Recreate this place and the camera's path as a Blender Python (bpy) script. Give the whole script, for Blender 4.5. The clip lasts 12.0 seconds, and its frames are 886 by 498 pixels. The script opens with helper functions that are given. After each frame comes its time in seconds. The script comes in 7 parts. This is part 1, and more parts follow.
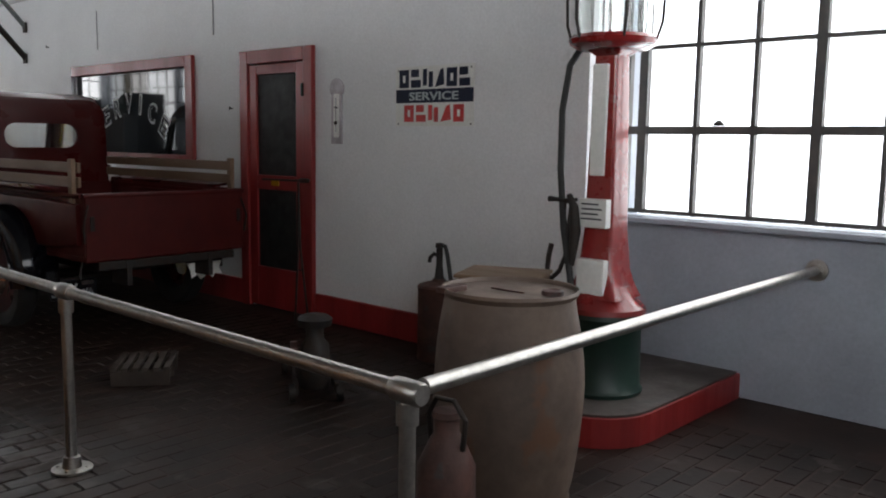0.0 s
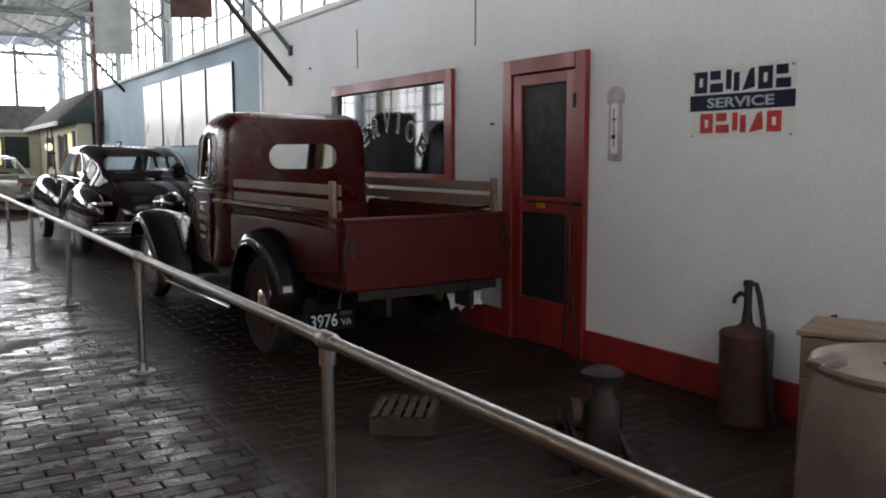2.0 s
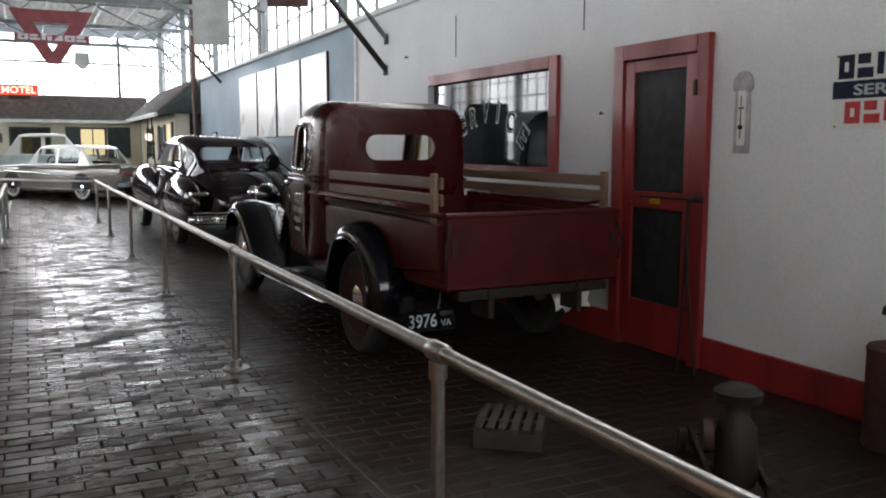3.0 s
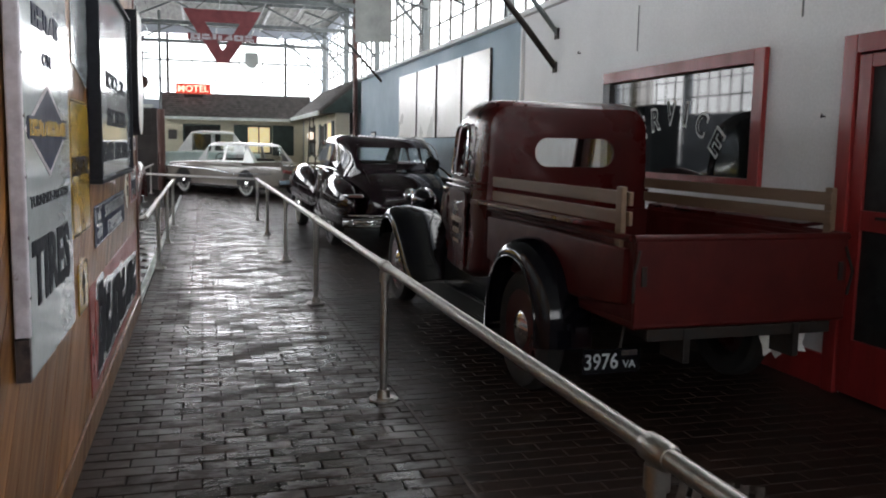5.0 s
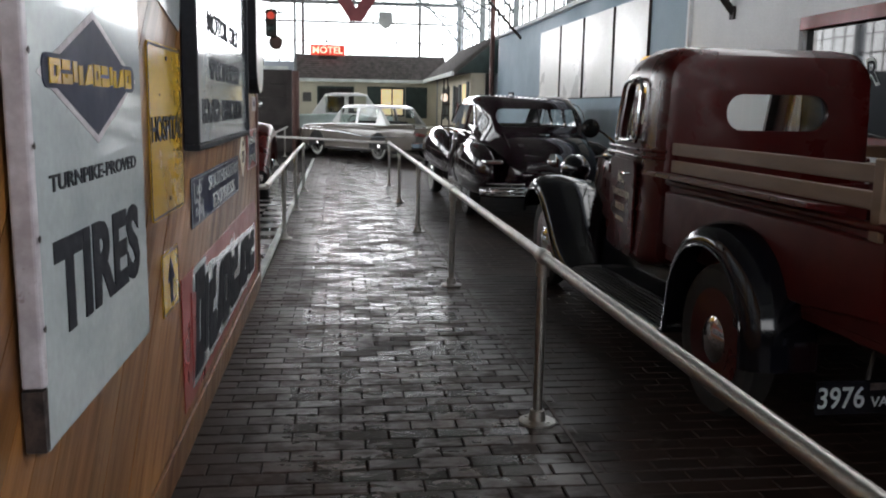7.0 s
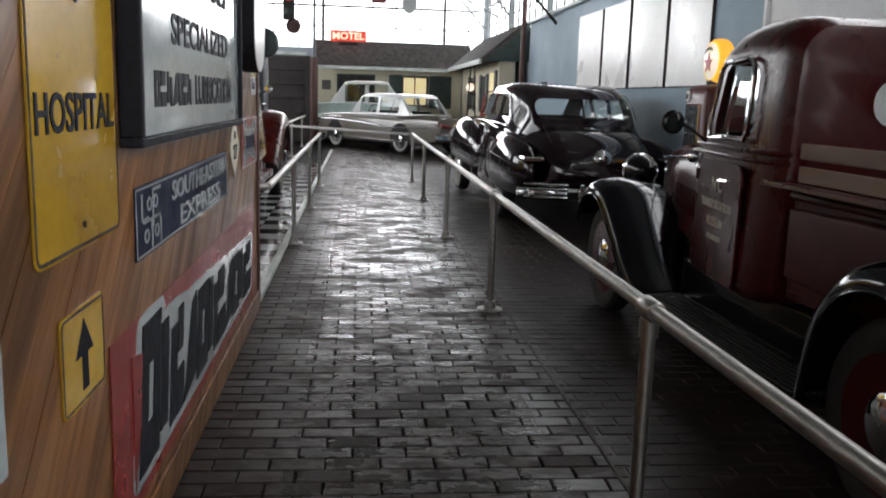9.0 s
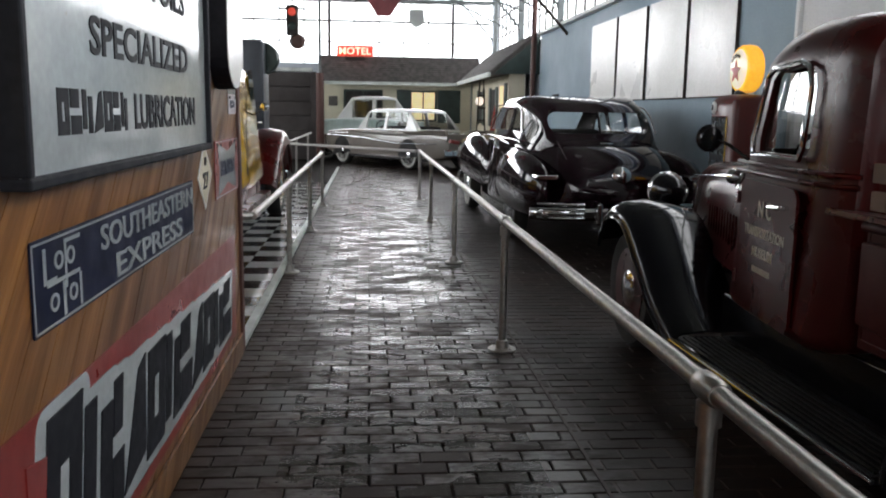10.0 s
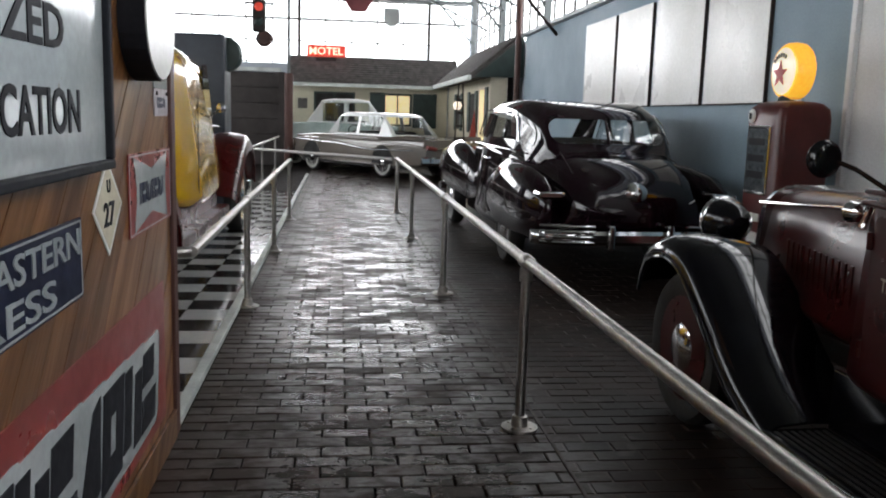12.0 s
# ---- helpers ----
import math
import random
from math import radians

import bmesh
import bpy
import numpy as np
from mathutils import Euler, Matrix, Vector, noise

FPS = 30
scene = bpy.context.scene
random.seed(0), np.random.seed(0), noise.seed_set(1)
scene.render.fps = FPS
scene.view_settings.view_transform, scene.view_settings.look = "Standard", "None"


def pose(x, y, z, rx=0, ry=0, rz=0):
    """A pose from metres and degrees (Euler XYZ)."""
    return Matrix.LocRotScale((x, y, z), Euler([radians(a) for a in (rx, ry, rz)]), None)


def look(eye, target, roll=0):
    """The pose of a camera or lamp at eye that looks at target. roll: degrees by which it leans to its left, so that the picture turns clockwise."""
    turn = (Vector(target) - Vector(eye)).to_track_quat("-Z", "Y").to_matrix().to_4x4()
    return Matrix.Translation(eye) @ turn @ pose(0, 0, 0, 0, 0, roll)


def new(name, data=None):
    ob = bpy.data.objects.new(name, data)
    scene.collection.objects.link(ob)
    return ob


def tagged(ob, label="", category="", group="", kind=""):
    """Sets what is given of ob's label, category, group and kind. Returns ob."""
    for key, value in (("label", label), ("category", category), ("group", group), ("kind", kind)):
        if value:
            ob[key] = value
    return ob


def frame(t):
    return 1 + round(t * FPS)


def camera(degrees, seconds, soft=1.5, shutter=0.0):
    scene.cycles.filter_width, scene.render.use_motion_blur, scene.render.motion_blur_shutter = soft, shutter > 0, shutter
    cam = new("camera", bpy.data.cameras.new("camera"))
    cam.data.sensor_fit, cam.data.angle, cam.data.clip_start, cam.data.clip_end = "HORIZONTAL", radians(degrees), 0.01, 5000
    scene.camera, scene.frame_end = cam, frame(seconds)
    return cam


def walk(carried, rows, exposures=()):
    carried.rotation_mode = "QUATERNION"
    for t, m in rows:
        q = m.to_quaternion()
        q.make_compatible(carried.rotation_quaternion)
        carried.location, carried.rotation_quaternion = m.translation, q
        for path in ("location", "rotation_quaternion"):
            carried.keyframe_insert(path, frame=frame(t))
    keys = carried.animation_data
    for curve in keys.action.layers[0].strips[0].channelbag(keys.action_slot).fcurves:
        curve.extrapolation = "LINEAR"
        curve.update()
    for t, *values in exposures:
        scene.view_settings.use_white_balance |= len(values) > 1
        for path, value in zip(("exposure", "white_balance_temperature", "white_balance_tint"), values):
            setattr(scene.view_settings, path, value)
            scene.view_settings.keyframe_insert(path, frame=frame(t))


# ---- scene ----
cam = camera(55.0, 12.0, soft=2.0)
PATH = [
    (0, (-0.963, 0.357, 1.436), (-2.299, 1.824, 1.187), 0.9),
    (0.5, (-1.173, 0.426, 1.447), (-2.587, 1.819, 1.198), -0.2),
    (1, (-1.381, 0.478, 1.438), (-2.855, 1.811, 1.21), 0.4),
    (1.5, (-1.56, 0.572, 1.45), (-3.139, 1.775, 1.203), -0.2),
    (2, (-1.741, 0.669, 1.449), (-3.431, 1.717, 1.23), -0.1),
    (2.5, (-1.905, 0.678, 1.444), (-3.658, 1.616, 1.225), 0.1),
    (4.5, (-2.689, 0.953, 1.45), (-4.552, 1.637, 1.198), 0.6),
    (5, (-2.861, 0.912, 1.467), (-4.772, 1.453, 1.228), 1.1),
    (5.5, (-3.128, 0.92, 1.446), (-5.076, 1.264, 1.156), 1.1),
    (6, (-3.369, 1.011, 1.466), (-5.341, 1.182, 1.18), 0.3),
    (6.5, (-3.667, 1.033, 1.458), (-5.637, 1.206, 1.161), 1.4),
    (7, (-3.883, 0.991, 1.441), (-5.84, 1.234, 1.112), 1.0),
    (7.2, (-3.997, 0.992, 1.439), (-5.951, 1.233, 1.088), 1.3),
    (9, (-5.107, 1.004, 1.405), (-7.066, 1.205, 1.055), 1.8),
    (9.5, (-5.434, 1.058, 1.42), (-7.405, 1.203, 1.11), 1.3),
    (10, (-5.717, 1.105, 1.419), (-7.684, 1.277, 1.1), 0.9),
    (10.5, (-6.049, 1.043, 1.405), (-8.008, 1.274, 1.076), 0.5),
    (11, (-6.391, 1.081, 1.411), (-8.359, 1.251, 1.098), 0.4),
    (11.5, (-6.66, 1.099, 1.408), (-8.63, 1.256, 1.101), 0.2),
    (12, (-6.955, 1.062, 1.418), (-8.916, 1.306, 1.111), 1.7),
]
EXPOSURES = [(0.0, -0.28), (1.5, 0.2), (2.5, 0.3), (4.5, 0.1), (5.5, 0.0), (9.0, 0.0), (12.0, 0.0)]
walk(cam, [(t, look(eye, target, roll)) for t, eye, target, roll in PATH], EXPOSURES)

# ---- light ----
world = bpy.data.worlds.new("overcast_sky")
scene.world = world
world.use_nodes = True
wn = world.node_tree.nodes
sky = wn.new("ShaderNodeTexSky")
sky.sky_type = "NISHITA"
sky.sun_disc = False
sky.sun_elevation = radians(48)
sky.sun_rotation = radians(200)
sky.dust_density = 4.0
world.node_tree.links.new(sky.outputs[0], wn["Background"].inputs[0])
wn["Background"].inputs[1].default_value = 0.12
sun = new("sun", bpy.data.lights.new("sun", "SUN"))
sun.data.energy = 1.0
sun.data.angle = radians(14)
sun.data.color = (1.0, 0.96, 0.9)
sun.matrix_world = look((0, -20, 40), (-15, 0, 0))

RADIANCE = 6.0


def sky_lamp(name, eye, target, sx, sy, level=1.0, color=(0.975, 0.965, 0.985)):
    """The overcast sky in a window's opening, outside its panes."""
    d = bpy.data.lights.new(name, "AREA")
    d.shape, d.size, d.size_y = "RECTANGLE", sx, sy
    d.energy = RADIANCE * level * math.pi * sx * sy
    d.color = color
    ob = new(name, d)
    ob.matrix_world = look(eye, target)
    return ob


sky_lamp("lamp_north_window", (-0.7, 5.5, 3.0), (-0.7, 0, 3.0), 6.2, 4.2, 0.25)
sky_lamp("lamp_north_clerestory", (-18.8, 5.5, 4.2), (-18.8, 0, 4.2), 30.0, 2.4, 0.35)
sky_lamp("lamp_west_window", (-34.8, -1.0, 4.3), (0, -1.0, 4.3), 12.6, 3.0, 1.05)
sky_lamp("lamp_south_window", (-12.0, -8.0, 3.8), (-12.0, 0, 3.8), 16.0, 2.3, 0.2)
sky_lamp("lamp_south_window", (-27.0, -8.0, 3.3), (-27.0, 0, 3.3), 13.0, 3.2, 0.6)
# South windows extended east, out of view, to put more light on the north wall.
sky_lamp("lamp_south_door", (-0.6, -8.0, 2.9), (-0.6, 0, 2.9), 6.4, 3.9, 0.6)
# Fill light through an invented east window, brightening the white partition.
sky_lamp("lamp_east_window", (3.9, -1.5, 2.9), (0, -1.5, 2.9), 10.0, 3.9, 0.34)

# ---- materials ----


def mat(name, c1, c2=None, scale=6.0, rough=(0.5, 0.7), metal=0.0, bump=0.0, bscale=40.0, stretch=(1, 1, 1), turn=(0, 0, 0),
        vary=0.0, island=0.0, coat=0.0, emit=0.0, spots=None, spec=0.5):
    m = bpy.data.materials.new(name)
    m.use_nodes = True
    n, l = m.node_tree.nodes, m.node_tree.links
    b = n["Principled BSDF"]
    geo = n.new("ShaderNodeNewGeometry")
    mp = n.new("ShaderNodeMapping")
    mp.inputs["Scale"].default_value = stretch
    spin = n.new("ShaderNodeMapping")
    spin.inputs["Rotation"].default_value = [radians(a) for a in turn]
    l.new(geo.outputs["Position"], spin.inputs[0])
    l.new(spin.outputs[0], mp.inputs[0])
    c2 = c2 or tuple(v * 0.7 for v in c1)
    big = n.new("ShaderNodeTexNoise")
    big.inputs["Scale"].default_value = scale
    big.inputs["Detail"].default_value = 6
    big.inputs["Roughness"].default_value = 0.6
    l.new(mp.outputs[0], big.inputs["Vector"])
    small = n.new("ShaderNodeTexNoise")
    small.inputs["Scale"].default_value = bscale
    small.inputs["Detail"].default_value = 4
    l.new(mp.outputs[0], small.inputs["Vector"])
    ramp = n.new("ShaderNodeMapRange")
    ramp.inputs["From Min"].default_value, ramp.inputs["From Max"].default_value = 0.35, 0.65
    l.new(big.outputs[0], ramp.inputs[0])
    mix = n.new("ShaderNodeMix")
    mix.data_type = "RGBA"
    mix.inputs[6].default_value, mix.inputs[7].default_value = (*c1, 1), (*c2, 1)
    l.new(ramp.outputs[0], mix.inputs[0])
    col = mix.outputs[2]
    fine = n.new("ShaderNodeMapRange")
    fine.inputs["From Min"].default_value, fine.inputs["From Max"].default_value = 0.3, 0.7
    fine.inputs["To Min"].default_value, fine.inputs["To Max"].default_value = 0.94, 1.06
    l.new(small.outputs[0], fine.inputs[0])
    fac = fine.outputs[0]
    for amount, source in ((vary, "object"), (island, "island")):
        if amount:
            src = n.new("ShaderNodeObjectInfo").outputs["Random"] if source == "object" else geo.outputs["Random Per Island"]
            r = n.new("ShaderNodeMapRange")
            r.inputs["To Min"].default_value, r.inputs["To Max"].default_value = 1 - amount, 1 + amount
            l.new(src, r.inputs[0])
            mu = n.new("ShaderNodeMath")
            mu.operation = "MULTIPLY"
            l.new(fac, mu.inputs[0])
            l.new(r.outputs[0], mu.inputs[1])
            fac = mu.outputs[0]
    sc = n.new("ShaderNodeVectorMath")
    sc.operation = "SCALE"
    l.new(col, sc.inputs[0])
    l.new(fac, sc.inputs["Scale"])
    col = sc.outputs[0]
    if spots:
        sn = n.new("ShaderNodeTexNoise")
        sn.inputs["Scale"].default_value = spots[1]
        sn.inputs["Detail"].default_value = 5
        l.new(geo.outputs["Position"], sn.inputs["Vector"])
        sr = n.new("ShaderNodeMapRange")
        sr.inputs["From Min"].default_value, sr.inputs["From Max"].default_value = spots[2], spots[2] + 0.06
        l.new(sn.outputs[0], sr.inputs[0])
        sm = n.new("ShaderNodeMix")
        sm.data_type = "RGBA"
        sm.inputs[7].default_value = (*spots[0], 1)
        l.new(sr.outputs[0], sm.inputs[0])
        l.new(col, sm.inputs[6])
        col = sm.outputs[2]
    l.new(col, b.inputs["Base Color"])
    rr = n.new("ShaderNodeMapRange")
    rr.inputs["From Min"].default_value, rr.inputs["From Max"].default_value = 0.35, 0.65
    rr.inputs["To Min"].default_value, rr.inputs["To Max"].default_value = rough
    l.new(big.outputs[0], rr.inputs[0])
    l.new(rr.outputs[0], b.inputs["Roughness"])
    b.inputs["Metallic"].default_value = metal
    b.inputs["Coat Weight"].default_value = coat
    b.inputs["Coat Roughness"].default_value = 0.06
    b.inputs["Specular IOR Level"].default_value = spec
    if bump:
        bp = n.new("ShaderNodeBump")
        bp.inputs["Strength"].default_value = bump
        bp.inputs["Distance"].default_value = 0.01
        l.new(small.outputs[0], bp.inputs["Height"])
        l.new(bp.outputs[0], b.inputs["Normal"])
    if emit:
        l.new(col, b.inputs["Emission Color"])
        b.inputs["Emission Strength"].default_value = emit
    return m


def glass(name, tint, rough=0.0):
    m = bpy.data.materials.new(name)
    m.use_nodes = True
    b = m.node_tree.nodes["Principled BSDF"]
    b.inputs["Base Color"].default_value = (*tint, 1)
    b.inputs["Transmission Weight"].default_value = 1.0
    b.inputs["Roughness"].default_value = rough
    b.inputs["IOR"].default_value = 1.45
    return m


M = {}
M["brick"] = mat("floor_brick", (0.027, 0.0150, 0.0112), (0.0135, 0.0082, 0.0063), 1.9, (0.3, 0.8), bump=0.10, bscale=38, vary=0.35, island=0.35, spots=((0.05, 0.040, 0.035), 4, 0.62))


def polish(m, x0, y0, y1, soft, low, high):
    """Foot traffic has polished a band of the paving in uneven patches, brick by brick; the rest lies under dust."""
    n, l = m.node_tree.nodes, m.node_tree.links

    def ranged(source, a, b, c, d, smooth=False):
        r = n.new("ShaderNodeMapRange")
        if smooth:
            r.interpolation_type = "SMOOTHSTEP"
        for k, v in zip(("From Min", "From Max", "To Min", "To Max"), (a, b, c, d)):
            r.inputs[k].default_value = v
        l.new(source, r.inputs[0])
        return r.outputs[0]

    def maths(kind, a, b):
        u = n.new("ShaderNodeMath")
        u.operation = kind
        for k, v in enumerate((a, b)):
            if isinstance(v, float):
                u.inputs[k].default_value = v
            else:
                l.new(v, u.inputs[k])
        return u.outputs[0]

    def patches(scale, stretch, rough):
        mp, no = n.new("ShaderNodeMapping"), n.new("ShaderNodeTexNoise")
        mp.inputs["Scale"].default_value = stretch
        no.inputs["Scale"].default_value, no.inputs["Detail"].default_value, no.inputs["Roughness"].default_value = scale, 5, rough
        l.new(geo.outputs["Position"], mp.inputs[0])
        l.new(mp.outputs[0], no.inputs["Vector"])
        return no.outputs[0]

    geo = n.new("ShaderNodeNewGeometry")
    sep = n.new("ShaderNodeSeparateXYZ")
    l.new(geo.outputs["Position"], sep.inputs[0])
    band = maths("MULTIPLY", ranged(sep.outputs[1], y0 - soft, y0 + soft, 0, 1, True), ranged(sep.outputs[1], y1 - soft, y1 + soft, 1, 0, True))
    band = maths("MULTIPLY", band, ranged(sep.outputs[0], x0 - 0.7, x0 + 0.7, 1, 0, True))
    piece = maths("FRACT", maths("ADD", n.new("ShaderNodeObjectInfo").outputs["Random"], geo.outputs["Random Per Island"]), 0.0)
    worn = maths("ADD", patches(2.6, (1.3, 0.8, 1), 0.6), maths("MULTIPLY", patches(16.0, (1.6, 0.6, 1), 0.6), 0.45))
    worn = maths("ADD", worn, ranged(piece, 0, 1, -0.09, 0.09))
    fac = maths("MULTIPLY", band, ranged(worn, 0.60, 0.80, 0, 1))
    b = n["Principled BSDF"]
    l.new(ranged(fac, 0, 1, high, low), b.inputs["Roughness"])
    l.new(ranged(fac, 0, 1, 0.17, 1.0), b.inputs["Specular IOR Level"])


polish(M["brick"], -4.6, 0.6, 1.95, 0.4, 0.20, 0.50)
M["mortar"] = mat("floor_mortar", (0.012, 0.0085, 0.007), None, 8, (0.7, 0.9), bump=0.3, spec=0.12)
M["wall"] = mat("white_wall_paint", (0.80, 0.81, 0.82), (0.72, 0.73, 0.74), 0.9, (0.55, 0.7), bump=0.08, bscale=60, spots=((0.45, 0.44, 0.42), 1.3, 0.69))
M["grey_wall"] = mat("grey_blue_wall_paint", (0.42, 0.46, 0.52), (0.34, 0.37, 0.42), 1.4, (0.55, 0.7), bump=0.12, bscale=50)
M["blue_wall"] = mat("blue_wall_paint", (0.27, 0.37, 0.44), (0.22, 0.31, 0.37), 0.8, (0.5, 0.7), bump=0.08, bscale=50)
M["board"] = mat("white_board_sheet", (0.80, 0.80, 0.77), (0.70, 0.70, 0.66), 1.2, (0.25, 0.4), bump=0.03)
M["red_paint"] = mat("red_wood_paint", (0.30, 0.025, 0.024), (0.19, 0.015, 0.015), 5, (0.3, 0.5), bump=0.1, bscale=50, stretch=(1, 1, 0.15))
M["black_screen"] = mat("black_screen_mesh", (0.012, 0.013, 0.014), None, 10, (0.5, 0.7), bump=0.3, bscale=400)
M["steel"] = mat("galvanised_pipe", (0.46, 0.44, 0.41), (0.36, 0.345, 0.32), 30, (0.32, 0.42), metal=1.0, bump=0.0, bscale=90)
M["truss"] = mat("grey_green_steel_paint", (0.16, 0.18, 0.18), (0.10, 0.11, 0.11), 3, (0.4, 0.6), bump=0.1)
M["roof_deck"] = mat("roof_deck_boards", (0.12, 0.125, 0.11), (0.07, 0.07, 0.065), 1.5, (0.7, 0.9), bump=0.2, stretch=(1, 6, 1))
M["sash"] = mat("dark_window_sash", (0.06, 0.06, 0.06), (0.10, 0.09, 0.08), 9, (0.4, 0.7), bump=0.2)
M["plank"] = mat("varnished_pine", (0.29, 0.128, 0.036), (0.11, 0.040, 0.012), 2.6, (0.3, 0.45), bump=0.12, bscale=16, stretch=(5, 1, 0.45), turn=(0, 45, 0), vary=0.32, coat=0.3, spots=((0.10, 0.04, 0.016), 5.5, 0.66))
M["timber"] = mat("dark_red_timber", (0.10, 0.035, 0.025), (0.06, 0.02, 0.015), 6, (0.4, 0.6), bump=0.2, stretch=(1, 1, 0.2))
M["enamel"] = mat("white_enamel", (0.47, 0.51, 0.52), (0.38, 0.42, 0.43), 4, (0.10, 0.22), coat=0.6, spots=((0.25, 0.16, 0.10), 9, 0.74))
M["navy"] = mat("navy_enamel", (0.006, 0.011, 0.038), (0.005, 0.009, 0.028), 5, (0.45, 0.6), coat=0.0, spec=0.25, spots=((0.10, 0.09, 0.10), 12, 0.72))
M["black_ink"] = mat("black_letter_paint", (0.012, 0.013, 0.018), (0.02, 0.022, 0.028), 20, (0.55, 0.7), spec=0.2)
M["yellow"] = mat("yellow_sign_enamel", (0.60, 0.36, 0.03), (0.42, 0.24, 0.02), 3, (0.14, 0.3), coat=0.5, spots=((0.14, 0.08, 0.04), 10, 0.73))
M["sign_red"] = mat("sign_red", (0.28, 0.032, 0.028), (0.20, 0.022, 0.02), 4, (0.25, 0.4), coat=0.2)
M["sign_edge"] = mat("rusted_steel_edge", (0.07, 0.05, 0.045), (0.03, 0.025, 0.025), 30, (0.6, 0.85), metal=0.4, bump=0.3)
M["silver_paint"] = mat("silver_sign_rail", (0.50, 0.47, 0.50), (0.35, 0.31, 0.33), 16, (0.35, 0.6), spots=((0.12, 0.07, 0.05), 18, 0.66))
M["truck_red"] = mat("dark_red_car_paint", (0.060, 0.0038, 0.0035), (0.043, 0.003, 0.003), 2, (0.24, 0.34), coat=0.12, spec=0.28)
M["fender_black"] = mat("black_fender_paint", (0.005, 0.005, 0.008), None, 3, (0.07, 0.11), coat=0.0, spec=0.4)
M["bed_red"] = mat("worn_red_bed_paint", (0.064, 0.004, 0.003), (0.044, 0.003, 0.0026), 3, (0.4, 0.6), bump=0.06, bscale=20, spec=0.22)
M["car_black"] = mat("black_car_paint", (0.006, 0.006, 0.009), (0.005, 0.005, 0.007), 3, (0.10, 0.15), coat=0.1, spec=0.4)
M["car_maroon"] = mat("black_maroon_car_paint", (0.012, 0.004, 0.007), (0.009, 0.003, 0.006), 3, (0.03, 0.06), coat=0.0, spec=0.5)
M["rubber"] = mat("tyre_rubber", (0.014, 0.014, 0.014), (0.024, 0.023, 0.022), 12, (0.6, 0.8), bump=0.2)
M["whitewall"] = mat("whitewall_rubber", (0.55, 0.54, 0.50), (0.42, 0.41, 0.38), 12, (0.5, 0.7))
M["chrome"] = mat("chrome", (0.80, 0.80, 0.80), (0.70, 0.70, 0.70), 8, (0.05, 0.12), metal=1.0)
M["wood_slat"] = mat("weathered_oak_slat", (0.22, 0.14, 0.09), (0.14, 0.085, 0.05), 3, (0.45, 0.65), bump=0.2, bscale=30, stretch=(0.15, 1, 1), vary=0.15)
# Dark seats, trim and gaps; also the painted shade in wheel openings.
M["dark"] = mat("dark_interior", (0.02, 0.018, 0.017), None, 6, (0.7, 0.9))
M["cast"] = mat("dark_cast_iron", (0.018, 0.017, 0.017), (0.032, 0.022, 0.017), 15, (0.45, 0.7), metal=0.5, bump=0.3)
M["rust"] = mat("rusty_painted_steel", (0.075, 0.026, 0.018), (0.038, 0.018, 0.014), 7, (0.5, 0.8), bump=0.3, spots=((0.04, 0.03, 0.03), 10, 0.6))
M["barrel"] = mat("faded_barrel_paint", (0.135, 0.092, 0.068), (0.075, 0.053, 0.042), 4, (0.5, 0.75), bump=0.2, bscale=25, spots=((0.12, 0.06, 0.035), 5, 0.62))
M["old_wood"] = mat("old_dirty_wood", (0.05, 0.035, 0.026), (0.028, 0.020, 0.016), 5, (0.6, 0.8), bump=0.3)
M["crate"] = mat("old_crate_wood", (0.16, 0.095, 0.05), (0.09, 0.053, 0.027), 4, (0.5, 0.7), bump=0.3, stretch=(0.2, 1, 1))
M["concrete"] = mat("worn_concrete", (0.085, 0.068, 0.06), (0.05, 0.04, 0.036), 3, (0.6, 0.85), bump=0.3, spots=((0.06, 0.05, 0.045), 4, 0.6))
M["pump_red"] = mat("pump_red_paint", (0.27, 0.022, 0.022), (0.20, 0.015, 0.015), 4, (0.2, 0.35), coat=0.5)
M["pump_dark_red"] = mat("pump_dark_red_paint", (0.09, 0.006, 0.005), (0.066, 0.0045, 0.004), 4, (0.3, 0.42), coat=0.1, spec=0.3)
M["dial_face"] = mat("dial_face_panel", (0.13, 0.15, 0.16), (0.07, 0.08, 0.09), 25, (0.08, 0.15), coat=0.8)
M["letter_white"] = mat("window_letter_paint", (0.80, 0.82, 0.82), (0.62, 0.64, 0.64), 30, (0.6, 0.8))
M["pump_green"] = mat("pump_dark_green_paint", (0.015, 0.04, 0.03), (0.01, 0.025, 0.02), 5, (0.35, 0.5))
M["cream"] = mat("cream_siding_paint", (0.66, 0.61, 0.47), (0.56, 0.52, 0.40), 1.5, (0.55, 0.75), bump=0.1)
M["shingle"] = mat("dark_shingle", (0.075, 0.065, 0.06), (0.045, 0.04, 0.038), 6, (0.75, 0.9), bump=0.4, island=0.25)
M["dark_green"] = mat("dark_green_paint", (0.02, 0.04, 0.035), None, 5, (0.4, 0.6))
M["fascia"] = mat("pale_fascia_paint", (0.62, 0.66, 0.62), None, 4, (0.4, 0.6))
M["brown_door"] = mat("dark_brown_door", (0.045, 0.036, 0.034), (0.03, 0.024, 0.022), 2, (0.5, 0.7), bump=0.1)
M["cabinet_blue"] = mat("blue_black_steel_paint", (0.025, 0.034, 0.048), (0.018, 0.025, 0.036), 3, (0.35, 0.5))
M["tile_white"] = mat("white_floor_tile", (0.62, 0.62, 0.60), (0.52, 0.52, 0.50), 4, (0.08, 0.2), coat=0.3)
